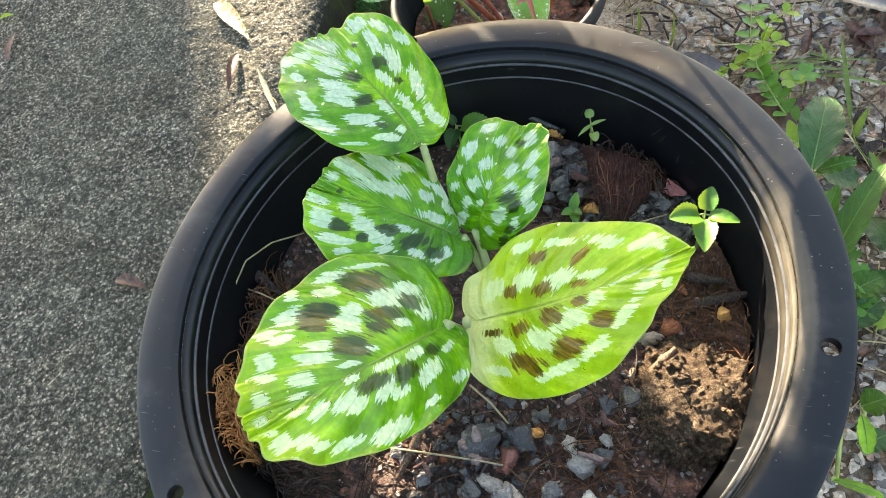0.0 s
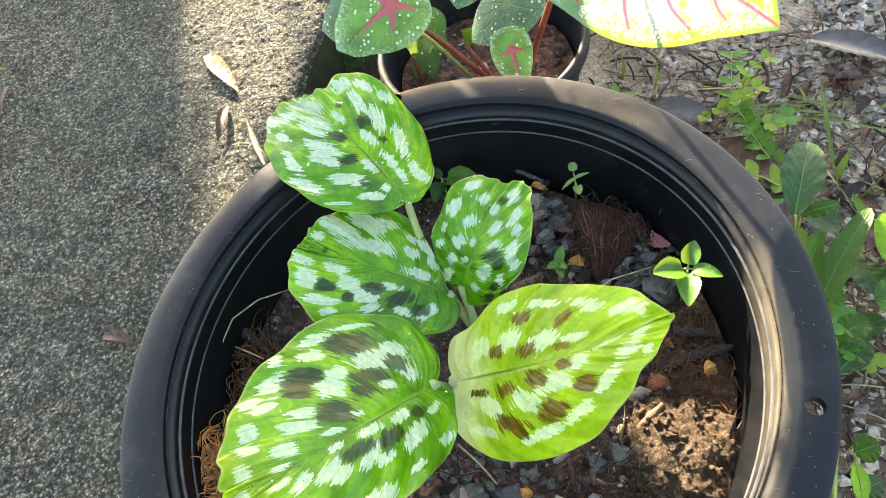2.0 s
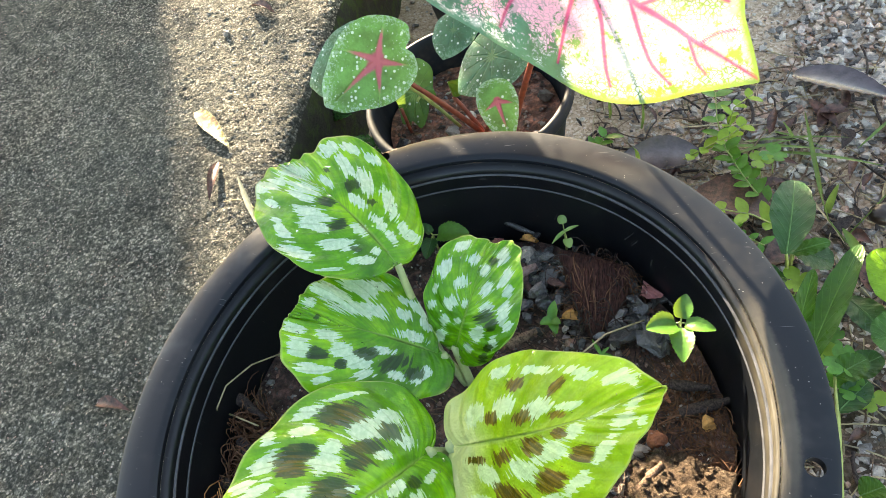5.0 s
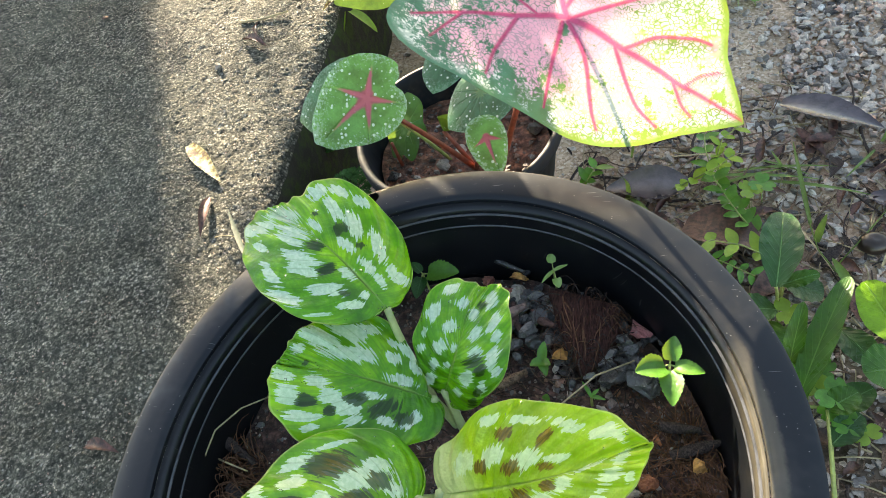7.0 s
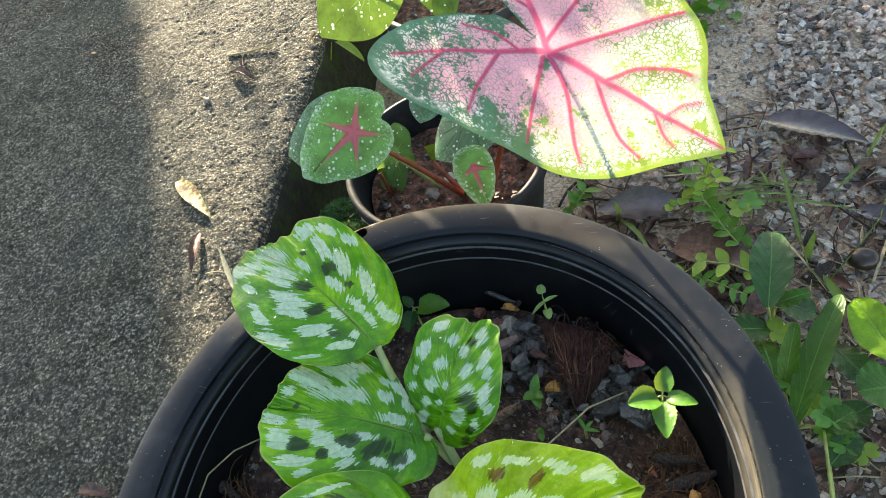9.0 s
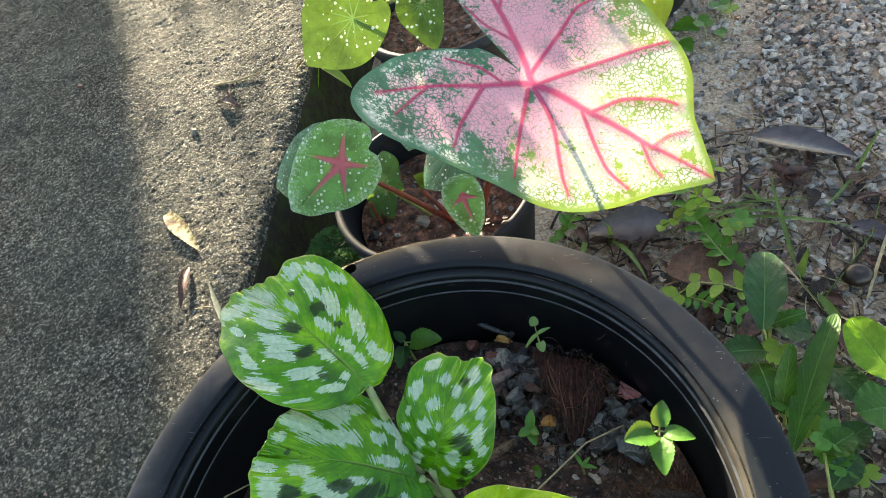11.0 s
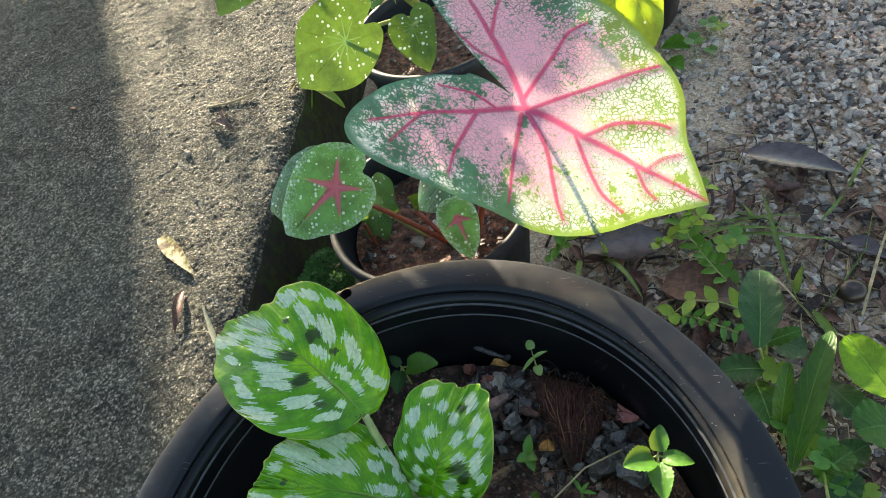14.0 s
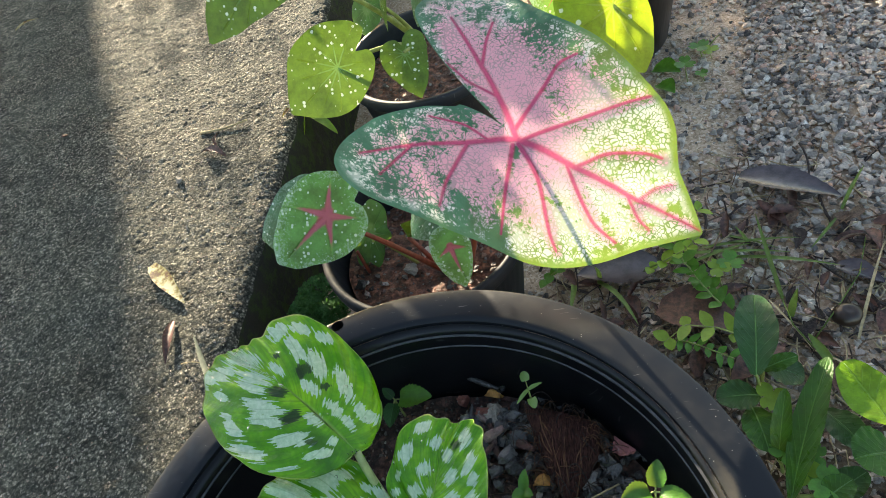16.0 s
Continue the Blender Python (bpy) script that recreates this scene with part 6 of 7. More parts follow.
fibres("root_tuft", "dark brown roots between bark and the pot wall", M_HAIR, [(-0.1330, -0.0060, 0.015), (-0.1250, -0.0350, 0.016)], 170, 0.026, 0.00035, 6, 0.014, "roots", 3.1, 1.3)

ROOTLETS = [
    ("long pale root curling up the pot wall", [(-0.1486, -0.0183, 0.2000), (-0.1491, -0.0002, 0.2100), (-0.1465, 0.0139, 0.2120), (-0.1362, 0.0298, 0.2080), (-0.1207, 0.0426, 0.2000)]),
    ("pale root standing from the soil", [(-0.1459, 0.0004, 0.2000), (-0.1338, -0.0037, 0.2040), (-0.1242, -0.0059, 0.2000)]),
    ("dry straw lying across grey stones", [(-0.0343, -0.0823, 0.1980), (-0.0127, -0.0823, 0.1980), (0.0143, -0.0828, 0.2000), (0.0254, -0.0828, 0.1970)]),
    ("thin root sticking out over the wall", [(-0.1148, -0.1167, 0.2150), (-0.1152, -0.1074, 0.2100), (-0.1169, -0.0959, 0.2000)]),
    ("thin root sticking out over the wall", [(-0.1427, -0.0712, 0.2120), (-0.1331, -0.0720, 0.2060), (-0.1188, -0.0759, 0.2000)]),
    ("dry stalk across the soil", [(0.0023, -0.0438, 0.1970), (0.0158, -0.0534, 0.2000), (0.0253, -0.0615, 0.1960)]),
    ("thin root arching over stones", [(0.0325, 0.0024, 0.1900), (0.0490, 0.0332, 0.1960), (0.0790, 0.0590, 0.2000), (0.1008, 0.0704, 0.1960)]),
]
for label, path in ROOTLETS:
    ob = tube("rootlet", path, 0.0006, 0.0005, M_STRAW)
    tagged(ob, label, "root")

rng = random.Random(12)
husk_at = Vector((0.0733, 0.1019, 0)).to_2d()
laid = [(x, y, s) for x, y, s in SLATES]
for cx, cy, reach, want, small, large in ((0.0384, 0.1153, 0.032, 46, 0.0070, 0.0150), (0.1007, 0.0851, 0.028, 40, 0.0065, 0.0130), (0.0709, 0.0739, 0.014, 8, 0.0036, 0.0062), (0.0757, 0.1420, 0.020, 14, 0.0050, 0.0090), (0.1043, 0.1180, 0.016, 12, 0.0050, 0.0095), (0.0436, -0.0723, 0.052, 26, 0.0034, 0.0084), (-0.0129, -0.0887, 0.032, 16, 0.0034, 0.0068)):
    tries = 0
    while want and tries < 900:
        tries += 1
        a, r = rng.uniform(0, 6.3), reach * math.sqrt(rng.random())
        x, y, s = cx + r * math.cos(a), cy + r * math.sin(a), rng.uniform(small, large)
        if math.hypot(x, y) > 0.138 - s or (Vector((x, y)) - husk_at).length < 0.017 or any(math.hypot(x - p, y - q) < 0.56 * (s + t) for p, q, t in laid):
            continue
        laid.append((x, y, s))
        want -= 1
        pebble("stone", rng.choice(("small angular slate-grey stone on the soil", "rough dark grey stone chip on the soil")), "stone", x, y, s, rng.choice((M_SLATE, M_SLATE, M_CHARCOAL, M_CHARCOAL, M_SLATE, M_PEBBLE)), 200 + len(laid), (1, rng.uniform(0.7, 0.95), rng.uniform(0.5, 0.75)), -0.05, group="grey stones in the pot")

for cx, cy, reach, want in ((0.0360, 0.1120, 0.028, 34), (0.1030, 0.0850, 0.024, 30), (0.0720, 0.1360, 0.022, 16)):
    # smaller stones heaped on the first layer
    while want:
        a, r = rng.uniform(0, 6.3), reach * math.sqrt(rng.random())
        x, y, s = cx + r * math.cos(a), cy + r * math.sin(a), rng.uniform(0.0042, 0.0078)
        if math.hypot(x, y) > 0.137 - s or (Vector((x, y)) - husk_at).length < 0.021:
            r = reach = reach * 1.002
            continue
        want -= 1
        pebble("stone", "small dark stone heaped beside the coconut husk", "stone", x, y, s, rng.choice((M_SLATE, M_CHARCOAL, M_CHARCOAL)), 700 + want + int(cx * 5000), (1, rng.uniform(0.7, 0.95), rng.uniform(0.6, 0.8)), -0.7, group="grey stones in the pot")

rng = random.Random(5)
spots = []
for _ in range(4600):
    a, r = rng.uniform(0, 6.3), 0.142 * math.sqrt(rng.random())
    x, y = r * math.cos(a), r * math.sin(a)
    stony = min(math.hypot(x - 0.075, y - 0.085), math.hypot(x - 0.02, y + 0.085))
    s = rng.choice((0.0022, 0.0030, 0.0040)) if stony < 0.042 and rng.random() < 0.22 else rng.choice((0.0007, 0.0010, 0.0012, 0.0016, 0.0020))
    spots.append((x, y, soil_z(x, y) + s * 0.3, s))
tagged(mesh_part("soil_grit", scatter("soil_grit", spots, rng), M_GRIT, smooth=False), "grit and crumbs scattered over the soil", "grit", kind="stuff")
spots = []
for cx, cy, rad, z in ((-0.040, 0.320, 0.078, 0.122), (-0.051, 0.600, 0.084, 0.132)):
    for _ in range(420):
        a, r = rng.uniform(0, 6.3), rad * math.sqrt(rng.random())
        s = rng.choice((0.0012, 0.0018, 0.0026, 0.0040))
        spots.append((cx + r * math.cos(a), cy + r * math.sin(a), z + s * 0.3, s))
tagged(mesh_part("soil_grit", scatter("soil_grit", spots, rng), M_GRIT, smooth=False), "stone chips on the soil of the smaller pots", "grit", kind="stuff")
pebble("stone", "pale grey stone chip in the caladium pot", "stone", -0.0567, 0.2999, 0.0085, M_PEBBLE, 90, base=0.123)
pebble("stone", "dark stone in the caladium pot", "stone", -0.1044, 0.2909, 0.0085, M_SLATE, 91, base=0.123)
pebble("stone", "grey stone chip in the caladium pot", "stone", -0.0432, 0.3199, 0.0070, M_PEBBLE, 92, base=0.123)
pebble("stone", "pale stone chip near the pot wall", "stone", 0.0263, 0.3394, 0.0100, M_PEBBLE, 93, base=0.123)


# ---- seedlings in the pot ----
def sprig(label, foot, head, leaves, material, stem=0.0008, round_leaves=False):
    """A small plant: a stem and leaves given as (base, tip, width, material or None)."""
    ob = thing("seedling", label, "seedling", "seedlings in the pot")
    tube("stem", curve_path(foot, head, 0.0, 5, 0.04), stem * 1.2, stem, M_GREEN_STEM, ob, sides=6)
    for tip, width, mat_ in leaves:
        # a negative width is a share of the leaf's length, for toothed leaves on short stalks
        toothed = width < 0
        reach = Vector(tip) - Vector(head)
        disc = round_leaves and width > 0.005
        foot_ = Vector(head) + reach * (0.14 if toothed else 0.55 if disc else 0.0)
        simple_leaf("leaf", tuple(foot_), tuple(Vector(head) + reach * 1.2) if disc else tip, -width * reach.length if toothed else width, mat_ or material, ob, arch=0.06, cup=0.14, w0=0.6 if disc else 0.45, p=0.42 if disc else 0.62, nu=40 if toothed else 16, nv=11, ripple=0.0, teeth=9 if toothed else 0)
        if toothed or disc:
            tube("leaf_stalk", [Vector(head), foot_], stem * 0.7, stem * 0.6, M_GREEN_STEM, ob, sides=5)
    return ob


h3 = (0.1183, 0.0574, 0.2180)
sprig("nettle-like seedling with four serrated green leaves", (h3[0], h3[1], 0.178), h3,
      [((0.1219, 0.0727, 0.2220), -0.62, M_SEEDLING), ((0.1001, 0.0511, 0.2220), -0.72, M_SEEDLING), ((0.1356, 0.0520, 0.2200), -0.48, M_SEEDLING), ((0.1181, 0.0336, 0.2190), -0.52, M_SEEDLING)], M_WEED_LIME)
h4 = (0.0476, 0.0676, 0.2000)
sprig("tiny four-leaved seedling between charcoal lumps", (h4[0], h4[1], 0.178), h4,
      [((0.0491, 0.0794, 0.2030), 0.0062, None), ((0.0411, 0.0636, 0.2020), 0.0062, None), ((0.0532, 0.0642, 0.2020), 0.0058, None), ((0.0510, 0.0583, 0.2000), 0.0060, None)], M_WEED)
h5 = (0.0541, 0.1273, 0.2070)
sprig("thin seedling with round pale seed leaves", (h5[0], h5[1], 0.176), h5,
      [((0.0520, 0.1375, 0.2080), 0.0060, None), ((0.0572, 0.1166, 0.2070), 0.0060, None), ((0.0469, 0.1174, 0.2080), 0.0028, None), ((0.0631, 0.1302, 0.2090), 0.0028, None)], M_SEED_LEAF, 0.0006, True)
h6 = (-0.0349, 0.1320, 0.2000)
sprig("serrated green seedling behind the ginger leaves", (h6[0], h6[1], 0.176), h6,
      [((-0.0087, 0.1305, 0.2030), -0.62, M_SEEDLING), ((-0.0427, 0.1390, 0.2040), -0.6, M_VEINED), ((-0.0372, 0.1135, 0.1980), -0.6, M_VEINED)], M_WEED)
h7 = (0.0761, 0.0477, 0.1960)
sprig("narrow-leaved sprout beside a white stone", (h7[0], h7[1], 0.182), h7,
      [((0.0710, 0.0555, 0.2000), 0.0024, None), ((0.0842, 0.0460, 0.1960), 0.0026, None), ((0.0808, 0.0523, 0.1970), 0.0022, None)], M_WEED)
h8 = (0.0503, 0.0458, 0.1940)
sprig("single small leaf sprouting from the soil", (h8[0], h8[1], 0.184), h8, [((0.0513, 0.0484, 0.1970), 0.0050, None), ((0.0521, 0.0422, 0.1930), 0.0040, None)], M_WEED)


# ---- litter on the slab ----
def fallen(name, label, base, tip, width, material, roll=0.0, arch=0.08, cup=0.2, ripple=0.0006, category="dead leaf", w0=0.2, p=0.8):
    ob = simple_leaf(name, base, tip, width, material, None, roll, w0, p, arch, cup, 24, 11, ripple=ripple)
    return tagged(ob, label, category)


fallen("dead_leaf", "yellowed cream dead leaf on the slab", (-0.3238, 0.3300, 0.1495), (-0.2677, 0.2756, 0.1500), 0.0165, M_DEAD_PALE, 0.0, 0.04, 0.08, w0=0.3)
fallen("dead_leaf", "curled dark brown dead leaf on the slab", (-0.2743, 0.2580, 0.1490), (-0.2672, 0.2114, 0.1485), 0.009, M_DEAD_BROWN, 0.25, 0.1, 0.3)
fallen("dead_leaf", "small red-brown dead leaf on the slab", (-0.5426, 0.2571, 0.1485), (-0.5559, 0.3010, 0.1485), 0.008, M_DEAD_BROWN)
fallen("dead_leaf", "narrow brown dead leaf beside a twig", (-0.3154, 0.4990, 0.1490), (-0.2817, 0.4818, 0.1485), 0.012, M_DEAD_BROWN, 0.2, 0.1, 0.4)
fallen("dead_leaf", "red-brown shrivelled leaf under a twig", (-0.3011, 0.5053, 0.1490), (-0.3063, 0.5288, 0.1490), 0.006, M_DEAD_BROWN, 0.4, 0.1, 0.5)
fallen("dead_leaf", "pale dry leaf end on the slab edge", (-0.2238, 0.5352, 0.1495), (-0.1993, 0.5633, 0.1520), 0.008, M_DEAD_PALE, 0.1)
fallen("dead_leaf", "grey dry leaf on the shaded slab", (-0.8176, 0.9342, 0.1490), (-0.7845, 0.9618, 0.1490), 0.010, M_DEAD_PALE)
fallen("dead_leaf", "dark brown leaf scrap at the pot", (-0.2926, 0.0199, 0.1490), (-0.2612, 0.0161, 0.1500), 0.010, M_DEAD_BROWN, 0.2, 0.12, 0.4)
fallen("leaf_scrap", "small green leaf scrap on the slab", (-0.5922, 0.3200, 0.1485), (-0.5770, 0.3266, 0.1490), 0.008, M_WEED_LIME)
fallen("dry_grass", "dry pale grass blade leaning on the pot", (-0.1968, 0.1705, 0.1700), (-0.2473, 0.2402, 0.1520), 0.0048, M_DULL_BLADE, 0.0, 0.02, 0.1, category="grass blade")
tagged(tube("twig", [(-0.3317, 0.5353, 0.1490), (-0.3006, 0.5344, 0.1500), (-0.2707, 0.5419, 0.1510)], 0.0016, 0.0011, M_STRAW), "short pale twig on the slab", "twig")
tagged(tube("dry_stalk", curve_path((-0.2522, 0.2106, 0.1485), (-0.2047, 0.1866, 0.1600), 0.002, 10, 0.12), 0.0005, 0.0004, M_STRAW), "thin bent dry stalk on the slab", "stalk")
pebble("stone_crumb", "dark crumb on the slab", "crumb", -0.5515, 0.5868, 0.0055, M_DEAD_BROWN, 95, base=0.1465)
pebble("stone_crumb", "grey stone crumb set in the slab", "crumb", -0.3336, 0.4548, 0.0060, M_PEBBLE, 96, base=0.1465, sink=0.5)
pebble("stone_crumb", "pale stone crumb on the slab", "crumb", -0.2997, 0.3785, 0.0035, M_BEIGE, 97, base=0.1465)
rng = random.Random(8)
spots = []
for _ in range(17000):
    x, y = rng.uniform(-0.75, -0.215), rng.uniform(-0.2, 1.1)
    s = rng.choice((0.0006, 0.0008, 0.0009, 0.0012))
    spots.append((x, y, 0.1462 + s * 0.3, s))
tagged(mesh_part("sand_grains", scatter("sand_grains", spots, rng), M_GRAVEL, smooth=False), "loose sand grains proud of the worn slab", "sand", kind="stuff")


# ---- gravel and ground litter ----
def gravel_density(x, y):
    """Thick gravel beyond the bare strip by the pots; thin grit elsewhere."""
    line = 0.295 + (y - 0.553) * 0.27 + 0.02 * noise.noise(Vector((y * 12, 0, 0)))
    if x > line and y > 0.42:
        return 1.0
    return 0.80 if y < 0.5 and x > 0.12 else 0.34


rng = random.Random(11)
near, rest = [], []
for _ in range(42000):
    x, y = rng.uniform(0.10, 0.80), rng.uniform(-0.12, 1.35)
    if rng.random() > gravel_density(x, y) or math.hypot(x, y) < 0.14:
        continue
    thick = gravel_density(x, y) > 0.9
    s = rng.choice((0.0026, 0.0034, 0.0044, 0.0056, 0.0072)) if thick else rng.choice((0.0016, 0.0022, 0.0030, 0.0040, 0.0052, 0.0070))
    row = (x, y, ground_z(x, y) + s * (0.38 if thick else 0.35) + (rng.uniform(0, 0.0025) if thick else 0), s)
    if 0.24 < x < 0.42 and 0.16 < y < 0.42 and s > 0.003 and len(near) < 290:
        near.append(row)
    else:
        rest.append(row)
for _ in range(1500):
    x, y = rng.uniform(-0.2, 0.12), rng.uniform(0.2, 1.0)
    s = rng.choice((0.0014, 0.002, 0.003, 0.005))
    rest.append((x, y, ground_z(x, y) + s * 0.35, s))
tagged(mesh_part("gravel", scatter("gravel", rest, rng), M_GRAVEL, smooth=False), "mixed grey and tan crushed gravel on the ground", "gravel", kind="stuff")
SHAPES = [mesh_part("pebble", lump("pebble", 200 + i, (0.004, 0.0032, 0.0024)), M_PEBBLE, smooth=False) for i in range(6)]
for i, (x, y, z, s) in enumerate(near):
    ob = SHAPES[i] if i < len(SHAPES) else new("pebble", SHAPES[i % len(SHAPES)].data)
    ob.parent = GROUND
    ob.matrix_local = Matrix.Translation((x, y, z)) @ Euler((rng.uniform(-0.4, 0.4), rng.uniform(-0.4, 0.4), rng.uniform(0, 6.3))).to_matrix().to_4x4() @ Matrix.Scale(s / 0.004, 4)

fallen("dead_leaf", "dark purple-grey dead leaf on the gravel", (0.2727, 0.4664, 0.0120), (0.3590, 0.4143, 0.0160), 0.040, M_DEAD_PURPLE, 0.1, 0.05, 0.12)
fallen("dead_leaf", "dark glossy dead leaf under the caladium", (0.1695, 0.3595, 0.0120), (0.0864, 0.3547, 0.0160), 0.052, M_DEAD_PURPLE, -0.1, 0.03, 0.08)
fallen("dead_leaf", "broad red-brown dead leaf among weeds", (0.1609, 0.3079, 0.0100), (0.2298, 0.2725, 0.0160), 0.055, M_DEAD_BROWN, 0.1, 0.10, 0.15)
fallen("dead_leaf", "dark dead leaf strip on the gravel", (0.3284, 0.3341, 0.0100), (0.3610, 0.3075, 0.0120), 0.022, M_DEAD_PURPLE)
fallen("dead_leaf", "dark brown dead leaf on damp soil", (0.2576, 0.2561, 0.0080), (0.2057, 0.2194, 0.0120), 0.030, M_DEAD_BROWN)
rng = random.Random(21)
for i in range(190):
    x, y = rng.uniform(0.05, 0.38), rng.uniform(0.0, 0.42)
    if math.hypot(x, y) < 0.16 or math.hypot(x + 0.04, y - 0.32) < 0.1:
        continue
    a, ln = rng.uniform(0, 6.3), rng.uniform(0.012, 0.035)
    z = ground_z(x, y) + 0.005
    fallen("dead_leaf", "small scrap of brown dead leaf on the ground", (x, y, z), (x + ln * math.cos(a), y + ln * math.sin(a), z + rng.uniform(0, 0.006)), ln * rng.uniform(0.2, 0.5),
           rng.choice((M_DEAD_BROWN, M_WOOD, M_BARK, M_DEAD_BROWN)), rng.uniform(-0.4, 0.4), 0.1, 0.3)["group"] = "leaf scraps on the ground"


def twigs(name, label, material, count, radius, seed):
    """Dry stems and twigs strewn over the ground beside the pots."""
    rng = random.Random(seed)
    verts, faces = [], []
    while count:
        x, y = rng.uniform(0.06, 0.46), rng.uniform(0.02, 0.50)
        if math.hypot(x, y) < 0.155 or (y > 0.40 and x > 0.3 and rng.random() < 0.7):
            continue
        count -= 1
        a, ln, z = rng.uniform(0, 6.3), rng.uniform(0.012, 0.055), ground_z(x, y) + rng.uniform(0.002, 0.008)
        path = curve_path((x, y, z), (x + ln * math.cos(a), y + ln * math.sin(a), z + rng.uniform(-0.001, 0.004)), rng.uniform(-0.002, 0.003), 5, rng.uniform(-0.15, 0.15))
        v, f = tube_arrays(path, [radius * rng.uniform(0.5, 1.4)] * 6, 5)
        faces += [tuple(i + len(verts) for i in q) for q in f]
        verts += v
    return tagged(mesh_part(name, from_arrays(name, verts, faces), material), label, "twigs", kind="stuff")


twigs("dry_stems", "dry straw-coloured stems strewn over gravel", M_STRAW, 320, 0.0006, 41)
twigs("twigs", "thin brown twigs among gravel and weeds", M_WOOD, 380, 0.0008, 42)
twigs("twigs", "dark rotting twigs on damp ground", M_BARK, 190, 0.0012, 43)


def nut():
    bm = bmesh.new()
    bmesh.ops.create_uvsphere(bm, u_segments=28, v_segments=16, radius=1)
    for v in bm.verts:
        v.co = Vector((v.co.x * 0.0135, v.co.y * 0.0115, v.co.z * 0.0095)) * (1 + 0.03 * noise.noise(v.co * 2))
        v.co.z -= 0.0015 * max(0, 1 - (v.co.x**2 + v.co.y**2) / 0.00002) * (v.co.z > 0)
    ob = part("nut", bm, M_NUT)
    c = (0.3199, 0.2784, 0.0080)
    ob.location = (c[0], c[1], 0.0105)
    return tagged(ob, "smooth dark brown nut on the ground", "nut")


nut()


# ---- weeds on the ground ----
def broad_weed(label, foot, leaves):
    ob = thing("weed", label, "weed", "weeds by the pot")
    for base, tip, width, mat_, roll in leaves:
        tube("stem", curve_path(foot, base, 0.004, 6), 0.0016, 0.0012, M_GREEN_STEM, ob, sides=6)
        width = width * 0.68
        long_ = (Vector(tip) - Vector(base)).length
        q = [*base, *tip, roll, width / 2, width / 2, 0.0, 0.16, 0.36, 0.08 * long_, 0.08 * width, 0.08 * width]
        leaf_ = broad_leaf("leaf", q, mat_, ob, 30, 17, ripple=0.0008, waves=5.0)
        path = [Vector(base).lerp(Vector(tip), t) + Vector((0, 0, 0.32 * t * (1 - t) * (Vector(tip) - Vector(base)).length + 0.0001)) for t in np.linspace(0, 0.96, 9)]
        tube("midrib", path, 0.0005, 0.0002, M_MIDRIB, leaf_, sides=5)
    return ob


broad_weed("broad-leaved weed with one upright glossy leaf", (0.2279, 0.2065, 0.0120), [
    ((0.2128, 0.1878, 0.0850), (0.2294, 0.2607, 0.0850), 0.048, M_VEINED, 0),
    ((0.2276, 0.2109, 0.0550), (0.2558, 0.2005, 0.0500), 0.046, M_VEINED, 0.1),
    ((0.2238, 0.2049, 0.0600), (0.2504, 0.2091, 0.0700), 0.020, M_VEINED_LIGHT, -0.2)])
broad_weed("broad green weed close to the pot rim", (0.2247, 0.1844, 0.0100), [
    ((0.2204, 0.1904, 0.0450), (0.1864, 0.1880, 0.0500), 0.040, M_VEINED, 0),
    ((0.2128, 0.1836, 0.0400), (0.2164, 0.1455, 0.0400), 0.044, M_VEINED_LIGHT, 0.1)])
broad_weed("upright pointed weed leaf", (0.2281, 0.1408, 0.0100), [
    ((0.2232, 0.1424, 0.0300), (0.2312, 0.1772, 0.0800), 0.022, M_VEINED_LIGHT, 0.2)])
broad_weed("broad strap-leaved weed with ridged blades", (0.2265, 0.1200, 0.0100), [
    ((0.2236, 0.1121, 0.0300), (0.2714, 0.2058, 0.0700), 0.033, M_VEINED_LIGHT, 0.25),
    ((0.2661, 0.1814, 0.0300), (0.2865, 0.1428, 0.0350), 0.038, M_VEINED, -0.1),
    ((0.2536, 0.1161, 0.0200), (0.2812, 0.1300, 0.0300), 0.034, M_VEINED, 0)])
broad_weed("bright yellow-green rounded weed leaves", (0.3145, 0.1513, 0.0100), [
    ((0.3019, 0.1582, 0.0500), (0.2794, 0.2009, 0.0700), 0.050, M_VEINED_LIME, 0.35),
    ((0.3012, 0.1377, 0.0450), (0.2678, 0.1308, 0.0550), 0.060, M_VEINED_LIGHT, 0)])
broad_weed("low weed with pointed leaves beside the pot", (0.2515, 0.0057, 0.0100), [
    ((0.2457, 0.0237, 0.0300), (0.2587, 0.0283, 0.0400), 0.030, M_VEINED_LIGHT, 0.0), ((0.2434, 0.0160, 0.0350), (0.2455, -0.0096, 0.0300), 0.018, M_VEINED_LIME, 0.1), ((0.2442, -0.0017, 0.0200), (0.2628, 0.0086, 0.0200), 0.026, M_VEINED, 0.0)])
broad_weed("low weed with pale blades at the pot foot", (0.2307, -0.0246, 0.0100), [
    ((0.2243, -0.0267, 0.0200), (0.2559, -0.0340, 0.0200), 0.010, M_VEINED_LIME, 0.0), ((0.2423, 0.1070, 0.0400), (0.2635, 0.1178, 0.0500), 0.032, M_VEINED_LIGHT, 0.0), ((0.2429, 0.0838, 0.0300), (0.2663, 0.1067, 0.0350), 0.030, M_VEINED, 0.0)])


